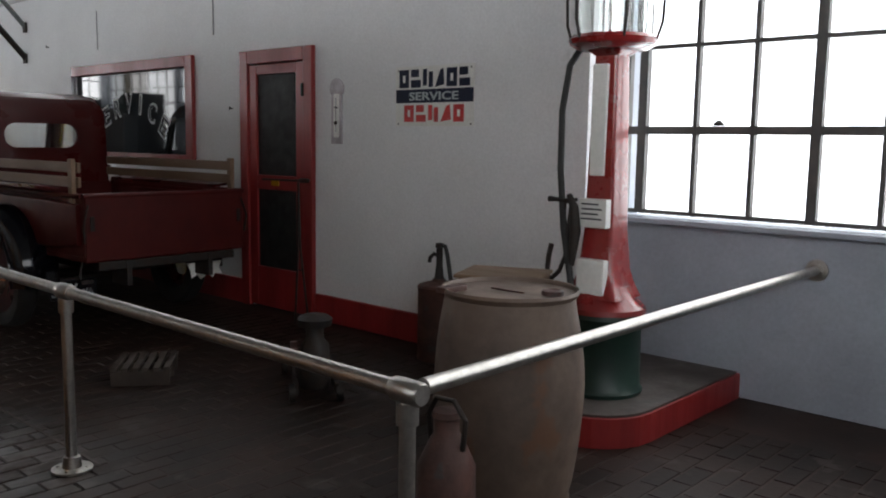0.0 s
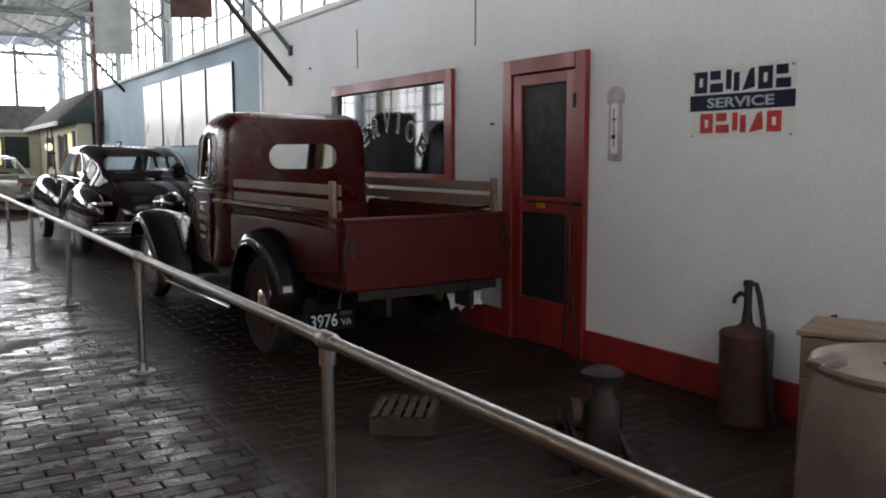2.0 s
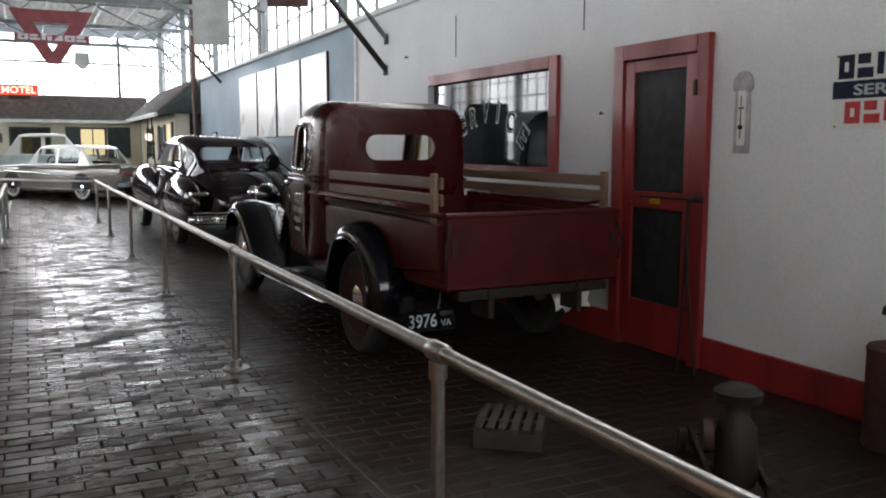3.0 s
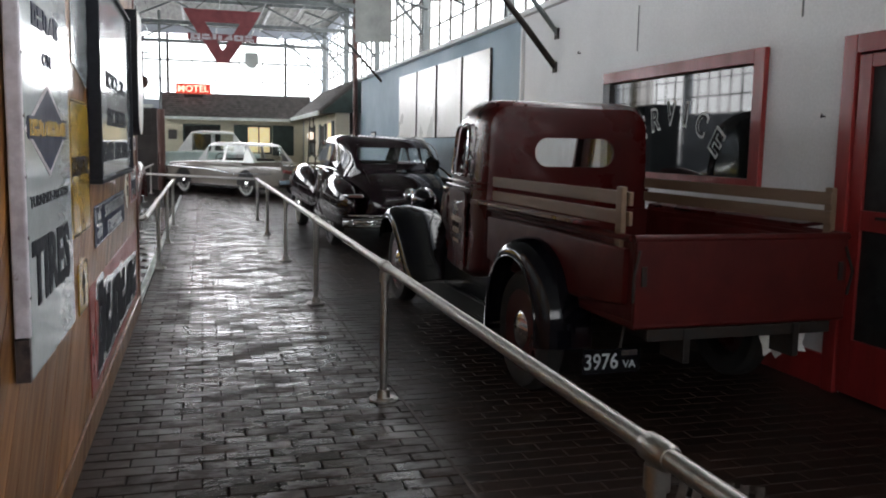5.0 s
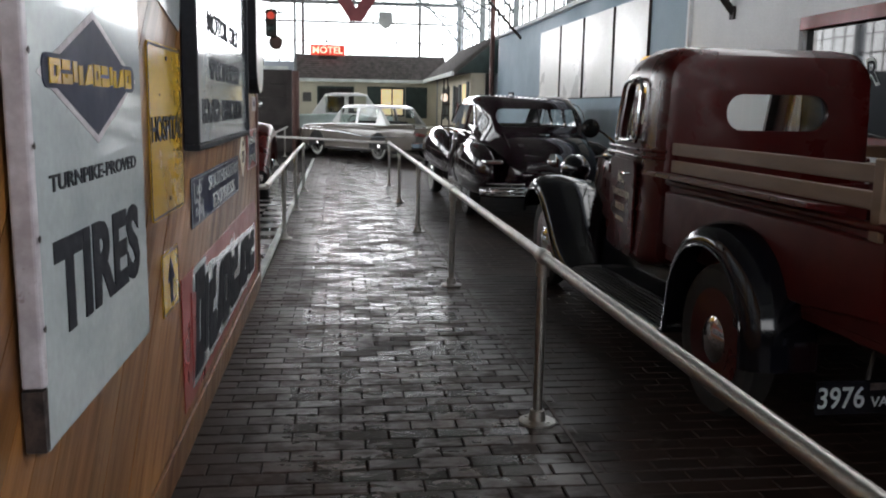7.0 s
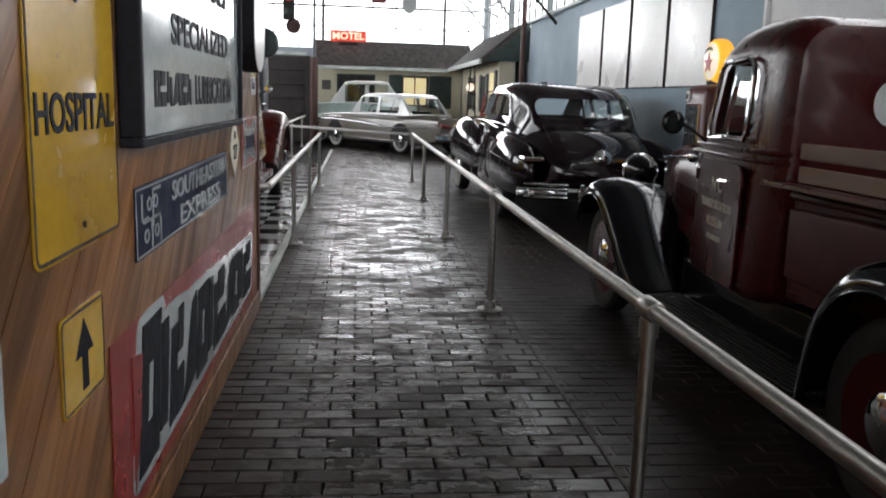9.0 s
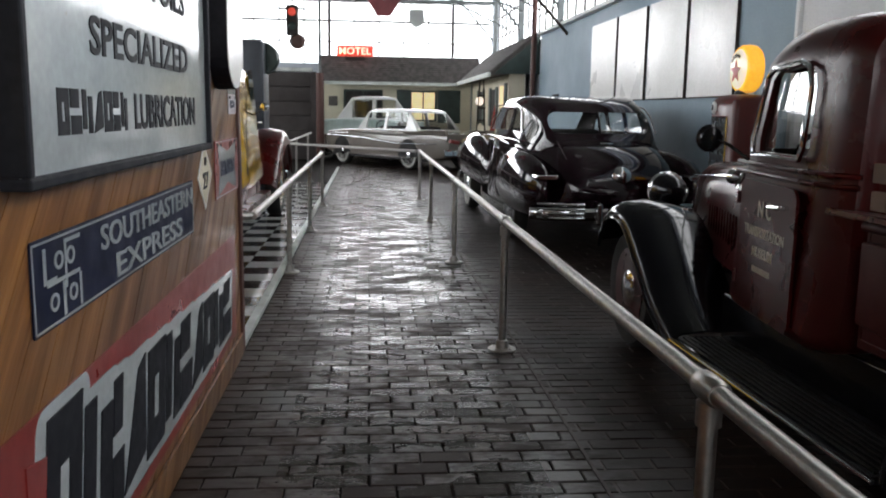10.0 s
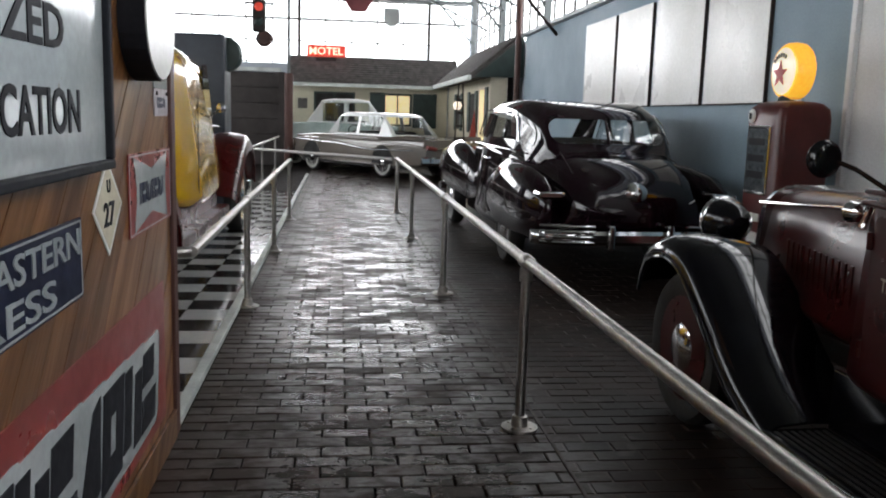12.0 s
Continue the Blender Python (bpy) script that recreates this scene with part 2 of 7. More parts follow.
M["tile_black"] = mat("black_floor_tile", (0.03, 0.027, 0.027), None, 4, (0.08, 0.2), coat=0.3)
M["edsel"] = mat("beige_car_paint", (0.20, 0.172, 0.148), (0.17, 0.146, 0.125), 2, (0.15, 0.25), coat=0.8)
M["car_white"] = mat("white_car_paint", (0.74, 0.76, 0.74), (0.66, 0.68, 0.66), 2, (0.15, 0.25), coat=0.8)
M["aqua"] = mat("pale_aqua_car_paint", (0.50, 0.62, 0.58), None, 2, (0.15, 0.25), coat=0.8)
M["car_yellow"] = mat("yellow_car_paint", (0.62, 0.36, 0.015), (0.55, 0.31, 0.012), 2, (0.15, 0.25), coat=1.0)
M["globe"] = mat("lit_globe_rim", (1.0, 0.52, 0.05), (1.0, 0.46, 0.03), 3, (0.2, 0.3), emit=0.75)
M["globe_face"] = mat("lit_globe_face", (1.0, 0.90, 0.68), None, 3, (0.2, 0.3), emit=0.55)
M["red_letter"] = mat("red_letter", (0.60, 0.03, 0.03), None, 8, (0.3, 0.5))
M["neon"] = mat("lit_motel_letter", (1.0, 0.62, 0.45), None, 3, (0.2, 0.3), emit=1.6)
M["neon_red"] = mat("lit_sign_box", (0.75, 0.07, 0.04), None, 3, (0.3, 0.4), emit=0.5)
# Sign red with the window glare's dulling mixed into its colour.
M["glare_red"] = mat("faded_hanging_red", (0.20, 0.04, 0.045), (0.14, 0.03, 0.035), 4, (0.5, 0.7))
M["canvas"] = mat("grey_canvas_banner", (0.42, 0.44, 0.42), (0.30, 0.31, 0.30), 3, (0.7, 0.9))
M["lit_room"] = mat("lit_room_curtain", (0.95, 0.80, 0.45), (0.8, 0.62, 0.3), 6, (0.6, 0.8), emit=0.55)
M["glass"] = glass("clear_glass", (0.93, 0.96, 0.95))
M["dark_glass"] = mat("shop_window_pane", (0.012, 0.014, 0.015), None, 3, (0.02, 0.04), spec=0.45)
M["daylight"] = mat("white_overcast_sky", (0.95, 0.98, 1.0), None, 2, (0.9, 1.0), emit=3.5)
M["lamp_bulb"] = mat("white_lamp_globe", (1.0, 0.85, 0.7), None, 3, (0.3, 0.4), emit=1.2)

# ---- building tools ----


def thing(name, at, label, category, group="", rz=0.0, kind=""):
    ob = new(name)
    ob.empty_display_size = 0.1
    ob.matrix_world = pose(*at, 0, 0, rz)
    return tagged(ob, label, category, group, kind)


def part(name, bm, material, parent=None, label="", smooth=False, kind="", sharp=38):
    if isinstance(bm, list):
        return [part(name, b, material, parent, label, smooth, kind, sharp) for b in bm][0]
    me = bpy.data.meshes.new(name)
    bmesh.ops.recalc_face_normals(bm, faces=bm.faces)
    if smooth:
        for f in bm.faces:
            f.smooth = True
        for e in bm.edges:
            e.smooth = len(e.link_faces) == 2 and e.calc_face_angle(0) < radians(sharp)
    bm.to_mesh(me)
    bm.free()
    me.materials.append(M[material])
    ob = new(name, me)
    ob.parent = parent
    return tagged(ob, label, kind=kind)


def structure(name, bm, material, label="", smooth=False):
    return part(name, bm, material, None, label, smooth, "structure")


def box(x0, x1, y0, y1, z0, z1, bevel=0.0, bm=None):
    bm = bm or bmesh.new()
    t = bmesh.new()
    v = [t.verts.new((x, y, z)) for x in sorted((x0, x1)) for y in sorted((y0, y1)) for z in sorted((z0, z1))]
    for a in ((0, 1, 3, 2), (4, 6, 7, 5), (0, 4, 5, 1), (2, 3, 7, 6), (0, 2, 6, 4), (1, 5, 7, 3)):
        t.faces.new([v[i] for i in a])
    if bevel:
        bmesh.ops.bevel(t, geom=t.edges[:], offset=bevel, segments=2, affect="EDGES", profile=0.5)
    return merge(bm, t)


def merge(bm, t, m=None):
    if m:
        t.transform(m)
    me = bpy.data.meshes.new("tmp")
    t.to_mesh(me)
    t.free()
    bm.from_mesh(me)
    bpy.data.meshes.remove(me)
    return bm


def loft(rings, closed=True, caps=True, bm=None, wrap=False):
    """Skins rings of equal length."""
    bm = bm or bmesh.new()
    rows = [[bm.verts.new(p) for p in r] for r in rings]
    n = len(rows[0])
    pairs = list(zip(rows, rows[1:])) + ([(rows[-1], rows[0])] if wrap else [])
    for a, b in pairs:
        for i in range(n if closed else n - 1):
            j = (i + 1) % n
            bm.faces.new((a[i], a[j], b[j], b[i]))
    if caps and closed and not wrap:
        bm.faces.new(rows[0][::-1])
        bm.faces.new(rows[-1])
    return bm


def tube(points, r, seg=10, bm=None, wrap=False):
    """A round bar along points; r is a number or one for each point."""
    pts = [Vector(p) for p in points]
    rs = r if isinstance(r, (list, tuple)) else [r] * len(pts)
    rings, up = [], None
    for i, p in enumerate(pts):
        if wrap:
            d = pts[(i + 1) % len(pts)] - pts[i - 1]
        else:
            d = pts[min(i + 1, len(pts) - 1)] - pts[max(i - 1, 0)]
        d.normalize()
        if up is None:
            up = Vector((0, 0, 1)) if abs(d.z) < 0.9 else Vector((1, 0, 0))
        s = d.cross(up).normalized()
        up = s.cross(d).normalized()
        rings.append([p + (s * math.cos(a) + up * math.sin(a)) * rs[i] for a in [2 * math.pi * k / seg for k in range(seg)]])
    return loft(rings, bm=bm, wrap=wrap, caps=not wrap)


def lathe(profile, axis="z", at=(0, 0, 0), seg=28, bm=None):
    """Turns (radius, height) pairs round an axis."""
    rings = []
    for r, h in profile:
        ring = []
        for k in range(seg):
            a = 2 * math.pi * k / seg
            c, s = r * math.cos(a), r * math.sin(a)
            p = {"z": (c, s, h), "y": (s, h, c), "x": (h, c, s)}[axis]
            ring.append((p[0] + at[0], p[1] + at[1], p[2] + at[2]))
        rings.append(ring)
    return loft(rings, bm=bm)


def slab(outline, y0, y1, bm=None, plane="xz"):
    """A flat plate with an outline, between two depths."""
    def put(p, d):
        return (p[0], d, p[1]) if plane == "xz" else ((d, p[0], p[1]) if plane == "yz" else (p[0], p[1], d))
    return loft([[put(p, y0) for p in outline], [put(p, y1) for p in outline]], bm=bm)


def rrect(x0, x1, z0, z1, r, n=4):
    out = []
    for cx, cz, a0 in ((x1 - r, z1 - r, 0), (x0 + r, z1 - r, 90), (x0 + r, z0 + r, 180), (x1 - r, z0 + r, 270)):
        for k in range(n + 1):
            a = radians(a0 + 90 * k / n)
            out.append((cx + r * math.cos(a), cz + r * math.sin(a)))
    return out


def baked(ob, cutters=(), thick=0.0, sub=0):
    """The object's mesh with thickness and openings made real."""
    if sub:
        s = ob.modifiers.new("s", "SUBSURF")
        s.levels = s.render_levels = sub
    if thick:
        s = ob.modifiers.new("t", "SOLIDIFY")
        s.thickness, s.offset = thick, -1
    temps = []
    for bm in cutters:
        me = bpy.data.meshes.new("cutter")
        bmesh.ops.recalc_face_normals(bm, faces=bm.faces)
        bm.to_mesh(me)
        bm.free()
        c = new("cutter", me)
        c.matrix_world = ob.parent.matrix_world if ob.parent else Matrix()
        temps.append(c)
        b = ob.modifiers.new("b", "BOOLEAN")
        b.operation, b.object, b.solver = "DIFFERENCE", c, "EXACT"
    bpy.context.view_layer.update()
    dg = bpy.context.evaluated_depsgraph_get()
    me = bpy.data.meshes.new_from_object(ob.evaluated_get(dg))
    old = ob.data
    ob.modifiers.clear()
    ob.data = me
    me.name = old.name
    for c in temps:
        d = c.data
        bpy.data.objects.remove(c)
        bpy.data.meshes.remove(d)
    return ob


def words(text, width, height, bold=0.0, depth=0.003):
    """Letters as a solid in the xz plane, centred, front towards -y."""
    cu = bpy.data.curves.new("words", "FONT")
    cu.body, cu.extrude, cu.offset, cu.resolution_u = text, 0.002, bold, 3
    cu.align_x = "CENTER"
    ob = new("words", cu)
    bpy.context.view_layer.update()
    me = bpy.data.meshes.new_from_object(ob.evaluated_get(bpy.context.evaluated_depsgraph_get()))
    bpy.data.objects.remove(ob)
    bpy.data.curves.remove(cu)
    bm = bmesh.new()
    bm.from_mesh(me)
    bpy.data.meshes.remove(me)
    lo = [min(v.co[i] for v in bm.verts) for i in range(3)]
    hi = [max(v.co[i] for v in bm.verts) for i in range(3)]
    for v in bm.verts:
        x = (v.co.x - (lo[0] + hi[0]) / 2) / (hi[0] - lo[0]) * width
        z = (v.co.y - (lo[1] + hi[1]) / 2) / (hi[1] - lo[1]) * height
        y = (v.co.z - lo[2]) / (hi[2] - lo[2]) * -depth
        v.co = (x, y, z)
    return bm


def plain_shape(bm, x0, x1, z0, z1, depth, kind):
    """One plain upright shape for a letter's place: a stack of two bars, a holed block, a wedge or a pair of uneven posts."""
    w, h, m = x1 - x0, z1 - z0, (z0 + z1) / 2
    if kind == 0:
        box(x0, x1, -depth, 0, z0, m - h * 0.08, bm=bm)
        box(x0, x0 + w * 0.8, -depth, 0, m + h * 0.08, z1, bm=bm)
    elif kind == 1:
        for a, b, c, d in ((x0, x0 + w * 0.36, z0, z1), (x1 - w * 0.36, x1, z0, z1), (x0 + w * 0.36, x1 - w * 0.36, z0, m - h * 0.2), (x0 + w * 0.36, x1 - w * 0.36, m + h * 0.2, z1)):
            box(a, b, -depth, 0, c, d, bm=bm)
    elif kind == 2:
        slab([(x0, z0), (x1, z0 + h * 0.12), (x1 - w * 0.1, z1), (x0 + w * 0.55, z1 - h * 0.08)], -depth, 0, bm=bm)
    else:
        box(x0, x0 + w * 0.4, -depth, 0, z0 + h * 0.1, z1, bm=bm)
        box(x1 - w * 0.42, x1, -depth, 0, z0, z1 - h * 0.15, bm=bm)
    return bm


def blocks(widths, width, height, depth=0.003, gap=0.14, slit=True):
    """Plain shapes, a row as wide as a word, in the xz plane: a mesh for each letter's place."""
    out = []
    total = sum(widths) + gap * (len(widths) - 1)
    x = -width / 2
    for i, w in enumerate(widths):
        a = w / total * width
        if slit and a > height * 0.25:
            out.append(plain_shape(bmesh.new(), x, x + a, -height / 2, height / 2, depth, (i * 3 + 1) % 4))
        else:
            out.append(box(x, x + a, -depth, 0, -height / 2, height / 2))
        x += a + gap / total * width
    return out


def turned(bm, m):
    for b in bm if isinstance(bm, list) else [bm]:
        b.transform(m)
    return bm
# ---- the building ----
X_WEST, X_EAST, Y_NORTH, Y_SOUTH = -34.0, 3.0, 5.05, -7.0
structure("floor", box(X_WEST, X_EAST, 2.02, Y_NORTH, -0.012, -0.0045), "brick", "dust-filled joints of the brick floor")
structure("floor", box(X_WEST, X_EAST, Y_SOUTH, Y_NORTH + 0.3, -0.25, -0.012), "mortar", "dark mortar bed of the brick floor")
structure("ground", box(-300, 300, -300, 300, -0.6, -0.3), "concrete", "grey ground outside the building")


def wall_x(name, y0, y1, x0, x1, z0, z1, holes, material, label):
    """A wall along x with rectangular holes (x0, x1, z0, z1), in order of x."""
    bm = bmesh.new()
    x = x0
    for a, b, c, d in holes:
        if a > x:
            box(x, a, y0, y1, z0, z1, bm=bm)
        if c > z0:
            box(a, b, y0, y1, z0, c, bm=bm)
        if d < z1:
            box(a, b, y0, y1, d, z1, bm=bm)
        x = b
    if x1 > x:
        box(x, x1, y0, y1, z0, z1, bm=bm)
    return structure(name, bm, material, label)


wall_x("wall_north", 5.05, 5.3, X_WEST, X_EAST, 0, 5.4, [(-33.7, -4.4, 3.1, 5.15), (-3.76, 2.3, 1.0, 5.15)], "grey_wall", "painted grey-blue masonry wall under steel windows")
wall_x("wall_south", -7.25, -7.0, X_WEST, X_EAST, 0, 5.4, [(-33.5, -28.5, 1.0, 4.9), (-28.3, -4.0, 2.65, 4.9), (-3.8, 2.6, 1.0, 4.9)], "grey_wall", "painted grey-blue masonry wall under steel windows")
# The opening in this unseen east wall is invented to let fill light in.
bm = box(X_EAST, X_EAST + 0.25, -7.25, 5.3, 0, 1.0)
box(X_EAST, X_EAST + 0.25, -7.25, 5.3, 4.9, 5.4, bm=bm)
box(X_EAST, X_EAST + 0.25, -7.25, -6.5, 1.0, 4.9, bm=bm)
box(X_EAST, X_EAST + 0.25, 3.5, 5.3, 1.0, 4.9, bm=bm)
structure("wall_east", bm, "grey_wall", "painted grey-blue masonry wall under steel windows")
bm = box(-34.25, X_WEST, -7.25, 5.3, 0, 2.9)
box(-34.25, X_WEST, -7.25, 5.3, 5.15, 5.4, bm=bm)
structure("wall_west", bm, "grey_wall", "painted masonry wall under a wide steel window")


def steel_window(name, xs, zs, y, thick_x=(), thick_z=(), label="dark steel window sash with white glowing panes"):
    w = tagged(new(name), label, "window", kind="structure")
    for i, x in enumerate(xs):
        h = 0.028 if i in thick_x else 0.013
        part("mullion", box(x - h, x + h, y, y + 0.045, zs[0], zs[-1]), "sash", w)
    for i, z in enumerate(zs):
        h = 0.024 if i in thick_z else 0.012
        part("glazing_bar", box(xs[0], xs[-1], y + 0.004, y + 0.04, z - h, z + h), "sash", w)
    return w


XS = [-3.745] + [-3.64 + 0.3485 * i for i in range(18)]
win = steel_window("window_1", XS, [1.03 + 0.498 * i for i in range(9)], 5.1, (1, 4, 7, 10, 13, 16), (1,), "dark steel sash window with a bronze vent latch, white daylight behind")
part("vent_latch", lathe([(0.0, 0), (0.035, 0), (0.03, 0.012), (0.012, 0.03), (0.0, 0.032)], at=(-3.135, 5.085, 1.555), seg=10), "cast", win, "small dark bronze latch", True)
part("window_sill", box(-3.78, 2.3, 4.99, 5.08, 0.965, 1.0, 0.008), "grey_wall", win, "pale painted sill")
CX = [-33.7 + 0.732 * i for i in range(41)]
steel_window("window_2", CX, [3.1, 3.7, 4.3, 4.9, 5.15], 5.12, tuple(range(0, 41, 4)), (2,), "high strip of steel windows with white daylight behind")
steel_window("window_3", [-28.3 + 0.5926 * i for i in range(42)], [2.671 + 0.557 * i for i in range(5)], -7.1, tuple(range(0, 42, 5)), (1,), "high steel windows with white daylight behind")
steel_window("window_8", [-33.5 + 0.625 * i for i in range(9)], [1.0 + 0.557 * i for i in range(8)], -7.1, (0, 4, 8), (3,), "tall steel windows out of direct view, white daylight behind")
# Unseen bay added for the extra south lamp near the path's start.
steel_window("window_6", [-3.8 + 0.582 * i for i in range(12)], [1.0 + 0.557 * i for i in range(8)], -7.1, (0, 5, 11), (3,), "tall steel windows out of direct view, white daylight behind")
# Unseen sash, added to go with the east fill lamp.
ewin = tagged(new("window_7"), "tall steel windows out of direct view, white daylight behind", "window", kind="structure")
for i in range(18):
    y, h = -6.5 + 0.588 * i, 0.028 if i % 5 == 0 else 0.013
    part("mullion", box(3.08, 3.12, y - h, y + h, 1.0, 4.9), "sash", ewin)
for i in range(8):
    part("glazing_bar", box(3.085, 3.115, -6.5, 3.5, 0.99 + 0.557 * i, 1.01 + 0.557 * i), "sash", ewin)
wwin = tagged(new("window_4"), "wide steel window high in the end wall, white daylight behind", "window", kind="structure")
for i in range(15):
    y = -6.6 + 0.8 * i
    h = 0.05 if i % 5 == 3 else 0.018
    part("mullion", box(-34.15, -34.1, y - h, y + h, 2.9, 5.15), "sash", wwin)
for z, h in ((2.95, 0.02), (3.6, 0.018), (4.25, 0.03), (4.85, 0.018)):
    part("glazing_bar", box(-34.16, -34.09, -7, 5, z - h, z + h), "sash", wwin)

for name, bm in (("backdrop", box(-34, 3, 6.3, 6.35, -0.3, 7)), ("backdrop", box(-36.05, -36, -9, 7, -0.3, 7)), ("backdrop", box(-34, 3, -9.05, -9, -0.3, 7)), ("backdrop", box(4.6, 4.65, -8, 5, -0.3, 7))):
    structure(name, bm, "daylight", "white overcast sky outside the windows")

# roof and steelwork
bm = box(-34.25, 3.25, -7.25, 5.3, 5.42, 5.55)
for i in range(46):
    box(-34.2, 3.2, -7.1 + 0.27 * i, -7.085 + 0.27 * i, 5.405, 5.42, bm=bm)
structure("ceiling", bm, "roof_deck", "dark boarded roof deck")


def beam(bm, a, b, w=0.05, h=0.08):
    a, b = Vector(a), Vector(b)
    m = (b - a).to_track_quat("X", "Z").to_matrix().to_4x4()
    t = bmesh.new()
    L = (b - a).length
    box(0, L, -w / 2, w / 2, -h / 2, -h / 2 + 0.012, bm=t)
    box(0, L, -w / 2, w / 2, h / 2 - 0.012, h / 2, bm=t)
    box(0, L, -0.006, 0.006, -h / 2, h / 2, bm=t)
    return merge(bm, t, Matrix.Translation(a) @ m)


for i, x in enumerate([-32.5 + 4.6 * k for k in range(8)]):
    tr = tagged(new("roof_truss"), "grey riveted steel roof truss under the deck", "roof truss", "roof trusses", "structure")
    part("bottom_chord", beam(bmesh.new(), (x, -7, 4.72), (x, 5.04, 4.72), 0.09, 0.1), "truss", tr)
    part("top_chord", beam(bmesh.new(), (x, -7, 5.33), (x, 5.04, 5.33), 0.09, 0.1), "truss", tr)
    for k in range(10):
        y0, y1 = -7 + 1.2 * k, -7 + 1.2 * (k + 1)
        za, zb = (4.75, 5.3) if k % 2 else (5.3, 4.75)
        part("web_member", beam(bmesh.new(), (x, y0, za), (x, y1, zb), 0.05, 0.05), "truss", tr)
    part("knee_brace", beam(bmesh.new(), (x, 3.9, 4.7), (x, 4.98, 3.5), 0.05, 0.05), "truss", tr)
    part("column", beam(bmesh.new(), (x, 4.97, 3.08), (x, 4.97, 5.3), 0.12, 0.12), "truss", tr)
for y in (-4.5, -2.0, 0.4, 2.9):
    structure("trim", beam(bmesh.new(), (-34, y, 5.36), (3, y, 5.36), 0.06, 0.09), "truss", "grey steel purlin")
for i in range(12):
    x = -31.5 + 2.3 * i
    structure("trim", tube([(x, 3.4 + 0.1 * (i % 3), 4.7), (x + 1.6, 4.95, 3.7 + 0.25 * (i % 2))], 0.022, 8), "truss", "thin grey diagonal brace")

# Added walls outside the view: they keep low light off floor and barrel.
structure("wall_partition", box(-3.4, 1.5, -2.6, -2.5, 0, 2.25), "brown_door", "plain dark brown partition out of direct view, added to block low light")
structure("wall_partition", box(1.5, 1.6, -2.6, 4.9, 0, 2.25), "brown_door", "plain dark brown partition out of direct view, added to block low light")
for y in (-0.62, 1.36, 2.42, 3.32, 3.9):
    structure("trim", tube([(-34, y, 4.765), (3, y, 4.765)], 0.012, 8), "truss", "thin steel hanging rail")

# partition with the shop front
P0, P1 = 4.68, 4.80
wall_x("wall_shop", P0, P1, -12.7, -3.76, 0, 3.03, [(-10.45, -8.05, 1.27, 2.10), (-7.14, -6.36, 0.0, 2.08)], "wall", "white-painted board partition, scuffed and slightly stained")
structure("wall_blue", box(-24.0, -12.74, 4.72, 4.82, 0, 3.03), "blue_wall", "pale blue painted partition")
structure("trim", box(-12.76, -12.70, 4.64, 4.72, 0, 3.03, 0.006), "wall", "white corner batten")
structure("wall_return", box(-3.80, -3.76, 4.80, 5.05, 0, 3.03), "wall", "white partition end")
structure("trim", box(-24.0, -3.72, 4.62, 5.05, 3.03, 3.10, 0.01), "wall", "pale ledge above the partition")
for x in (-9.9, -7.7, -5.9):
    structure("trim", box(x, x + 0.012, P0 - 0.006, P0, 2.35 if x < -6 else 2.5, 2.75, 0), "truss", "narrow wall seam")
structure("baseboard", box(-6.26, -3.5, 4.65, P0, 0.0, 0.215, 0.008), "red_paint", "dark red painted skirting board")
structure("baseboard", box(-12.7, -7.25, 4.65, P0, 0.0, 0.215, 0.008), "red_paint", "dark red painted skirting board")

# door
door = tagged(new("door_1"), "red-painted wooden screen door with black mesh panels, closed", "door", kind="structure")
D0, D1, DT = -7.24, -6.27, 2.17
part("door_frame", box(D0, D0 + 0.11, 4.63, 4.675, 0.0, DT, 0.005), "red_paint", door, "red door casing")
part("door_frame", box(D1 - 0.11, D1, 4.63, 4.675, 0.0, DT, 0.005), "red_paint", door, "red door casing")
part("door_frame", box(D0 + 0.112, D1 - 0.112, 4.63, 4.675, DT - 0.11, DT, 0.005), "red_paint", door, "red door casing")
L0, L1 = D0 + 0.118, D1 - 0.118
for a, b, c, d in ((L0, L0 + 0.10, 0.02, 2.05), (L1 - 0.10, L1, 0.02, 2.05), (L0 + 0.102, L1 - 0.102, 1.97, 2.05), (L0 + 0.102, L1 - 0.102, 1.02, 1.14), (L0 + 0.102, L1 - 0.102, 0.02, 0.36)):
    part("door_rail", box(a, b, 4.648, 4.69, c, d, 0.004), "red_paint", door)
for a, b in ((0.36, 1.02), (1.14, 1.97)):
    part("door_screen", box(L0 + 0.10, L1 - 0.10, 4.668, 4.674, a, b), "black_screen", door, "black mesh screen")
part("door_plate", box(-6.81, -6.71, 4.638, 4.648, 1.055, 1.115, 0.003), "yellow", door, "small brass plate")
part("door_hinge", box(D1 - 0.125, D1 - 0.095, 4.622, 4.632, 1.78, 1.88, 0.003), "cast", door)
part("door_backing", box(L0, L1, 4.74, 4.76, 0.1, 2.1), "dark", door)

# shop window with a room of shade behind
sw = tagged(new("window_5"), "shop window in a red and white painted frame, dark reflecting pane with curved white lettering", "shop window", kind="structure")
W0, W1, WB, WT = -10.60, -8.0, 1.2, 2.19
part("window_frame", box(W1 - 0.12, W1, 4.635, 4.675, WB, WT, 0.005), "red_paint", sw, "red frame")
part("window_frame", box(W0 + 0.14, W1 - 0.122, 4.635, 4.675, WT - 0.10, WT, 0.005), "red_paint", sw, "red frame")
part("window_frame", box(W0, W0 + 0.138, 4.635, 4.675, WB, WT, 0.005), "wall", sw, "white frame")
part("window_frame", box(W0 + 0.14, W1 - 0.122, 4.635, 4.675, WB, WB + 0.08, 0.005), "red_paint", sw, "red frame")
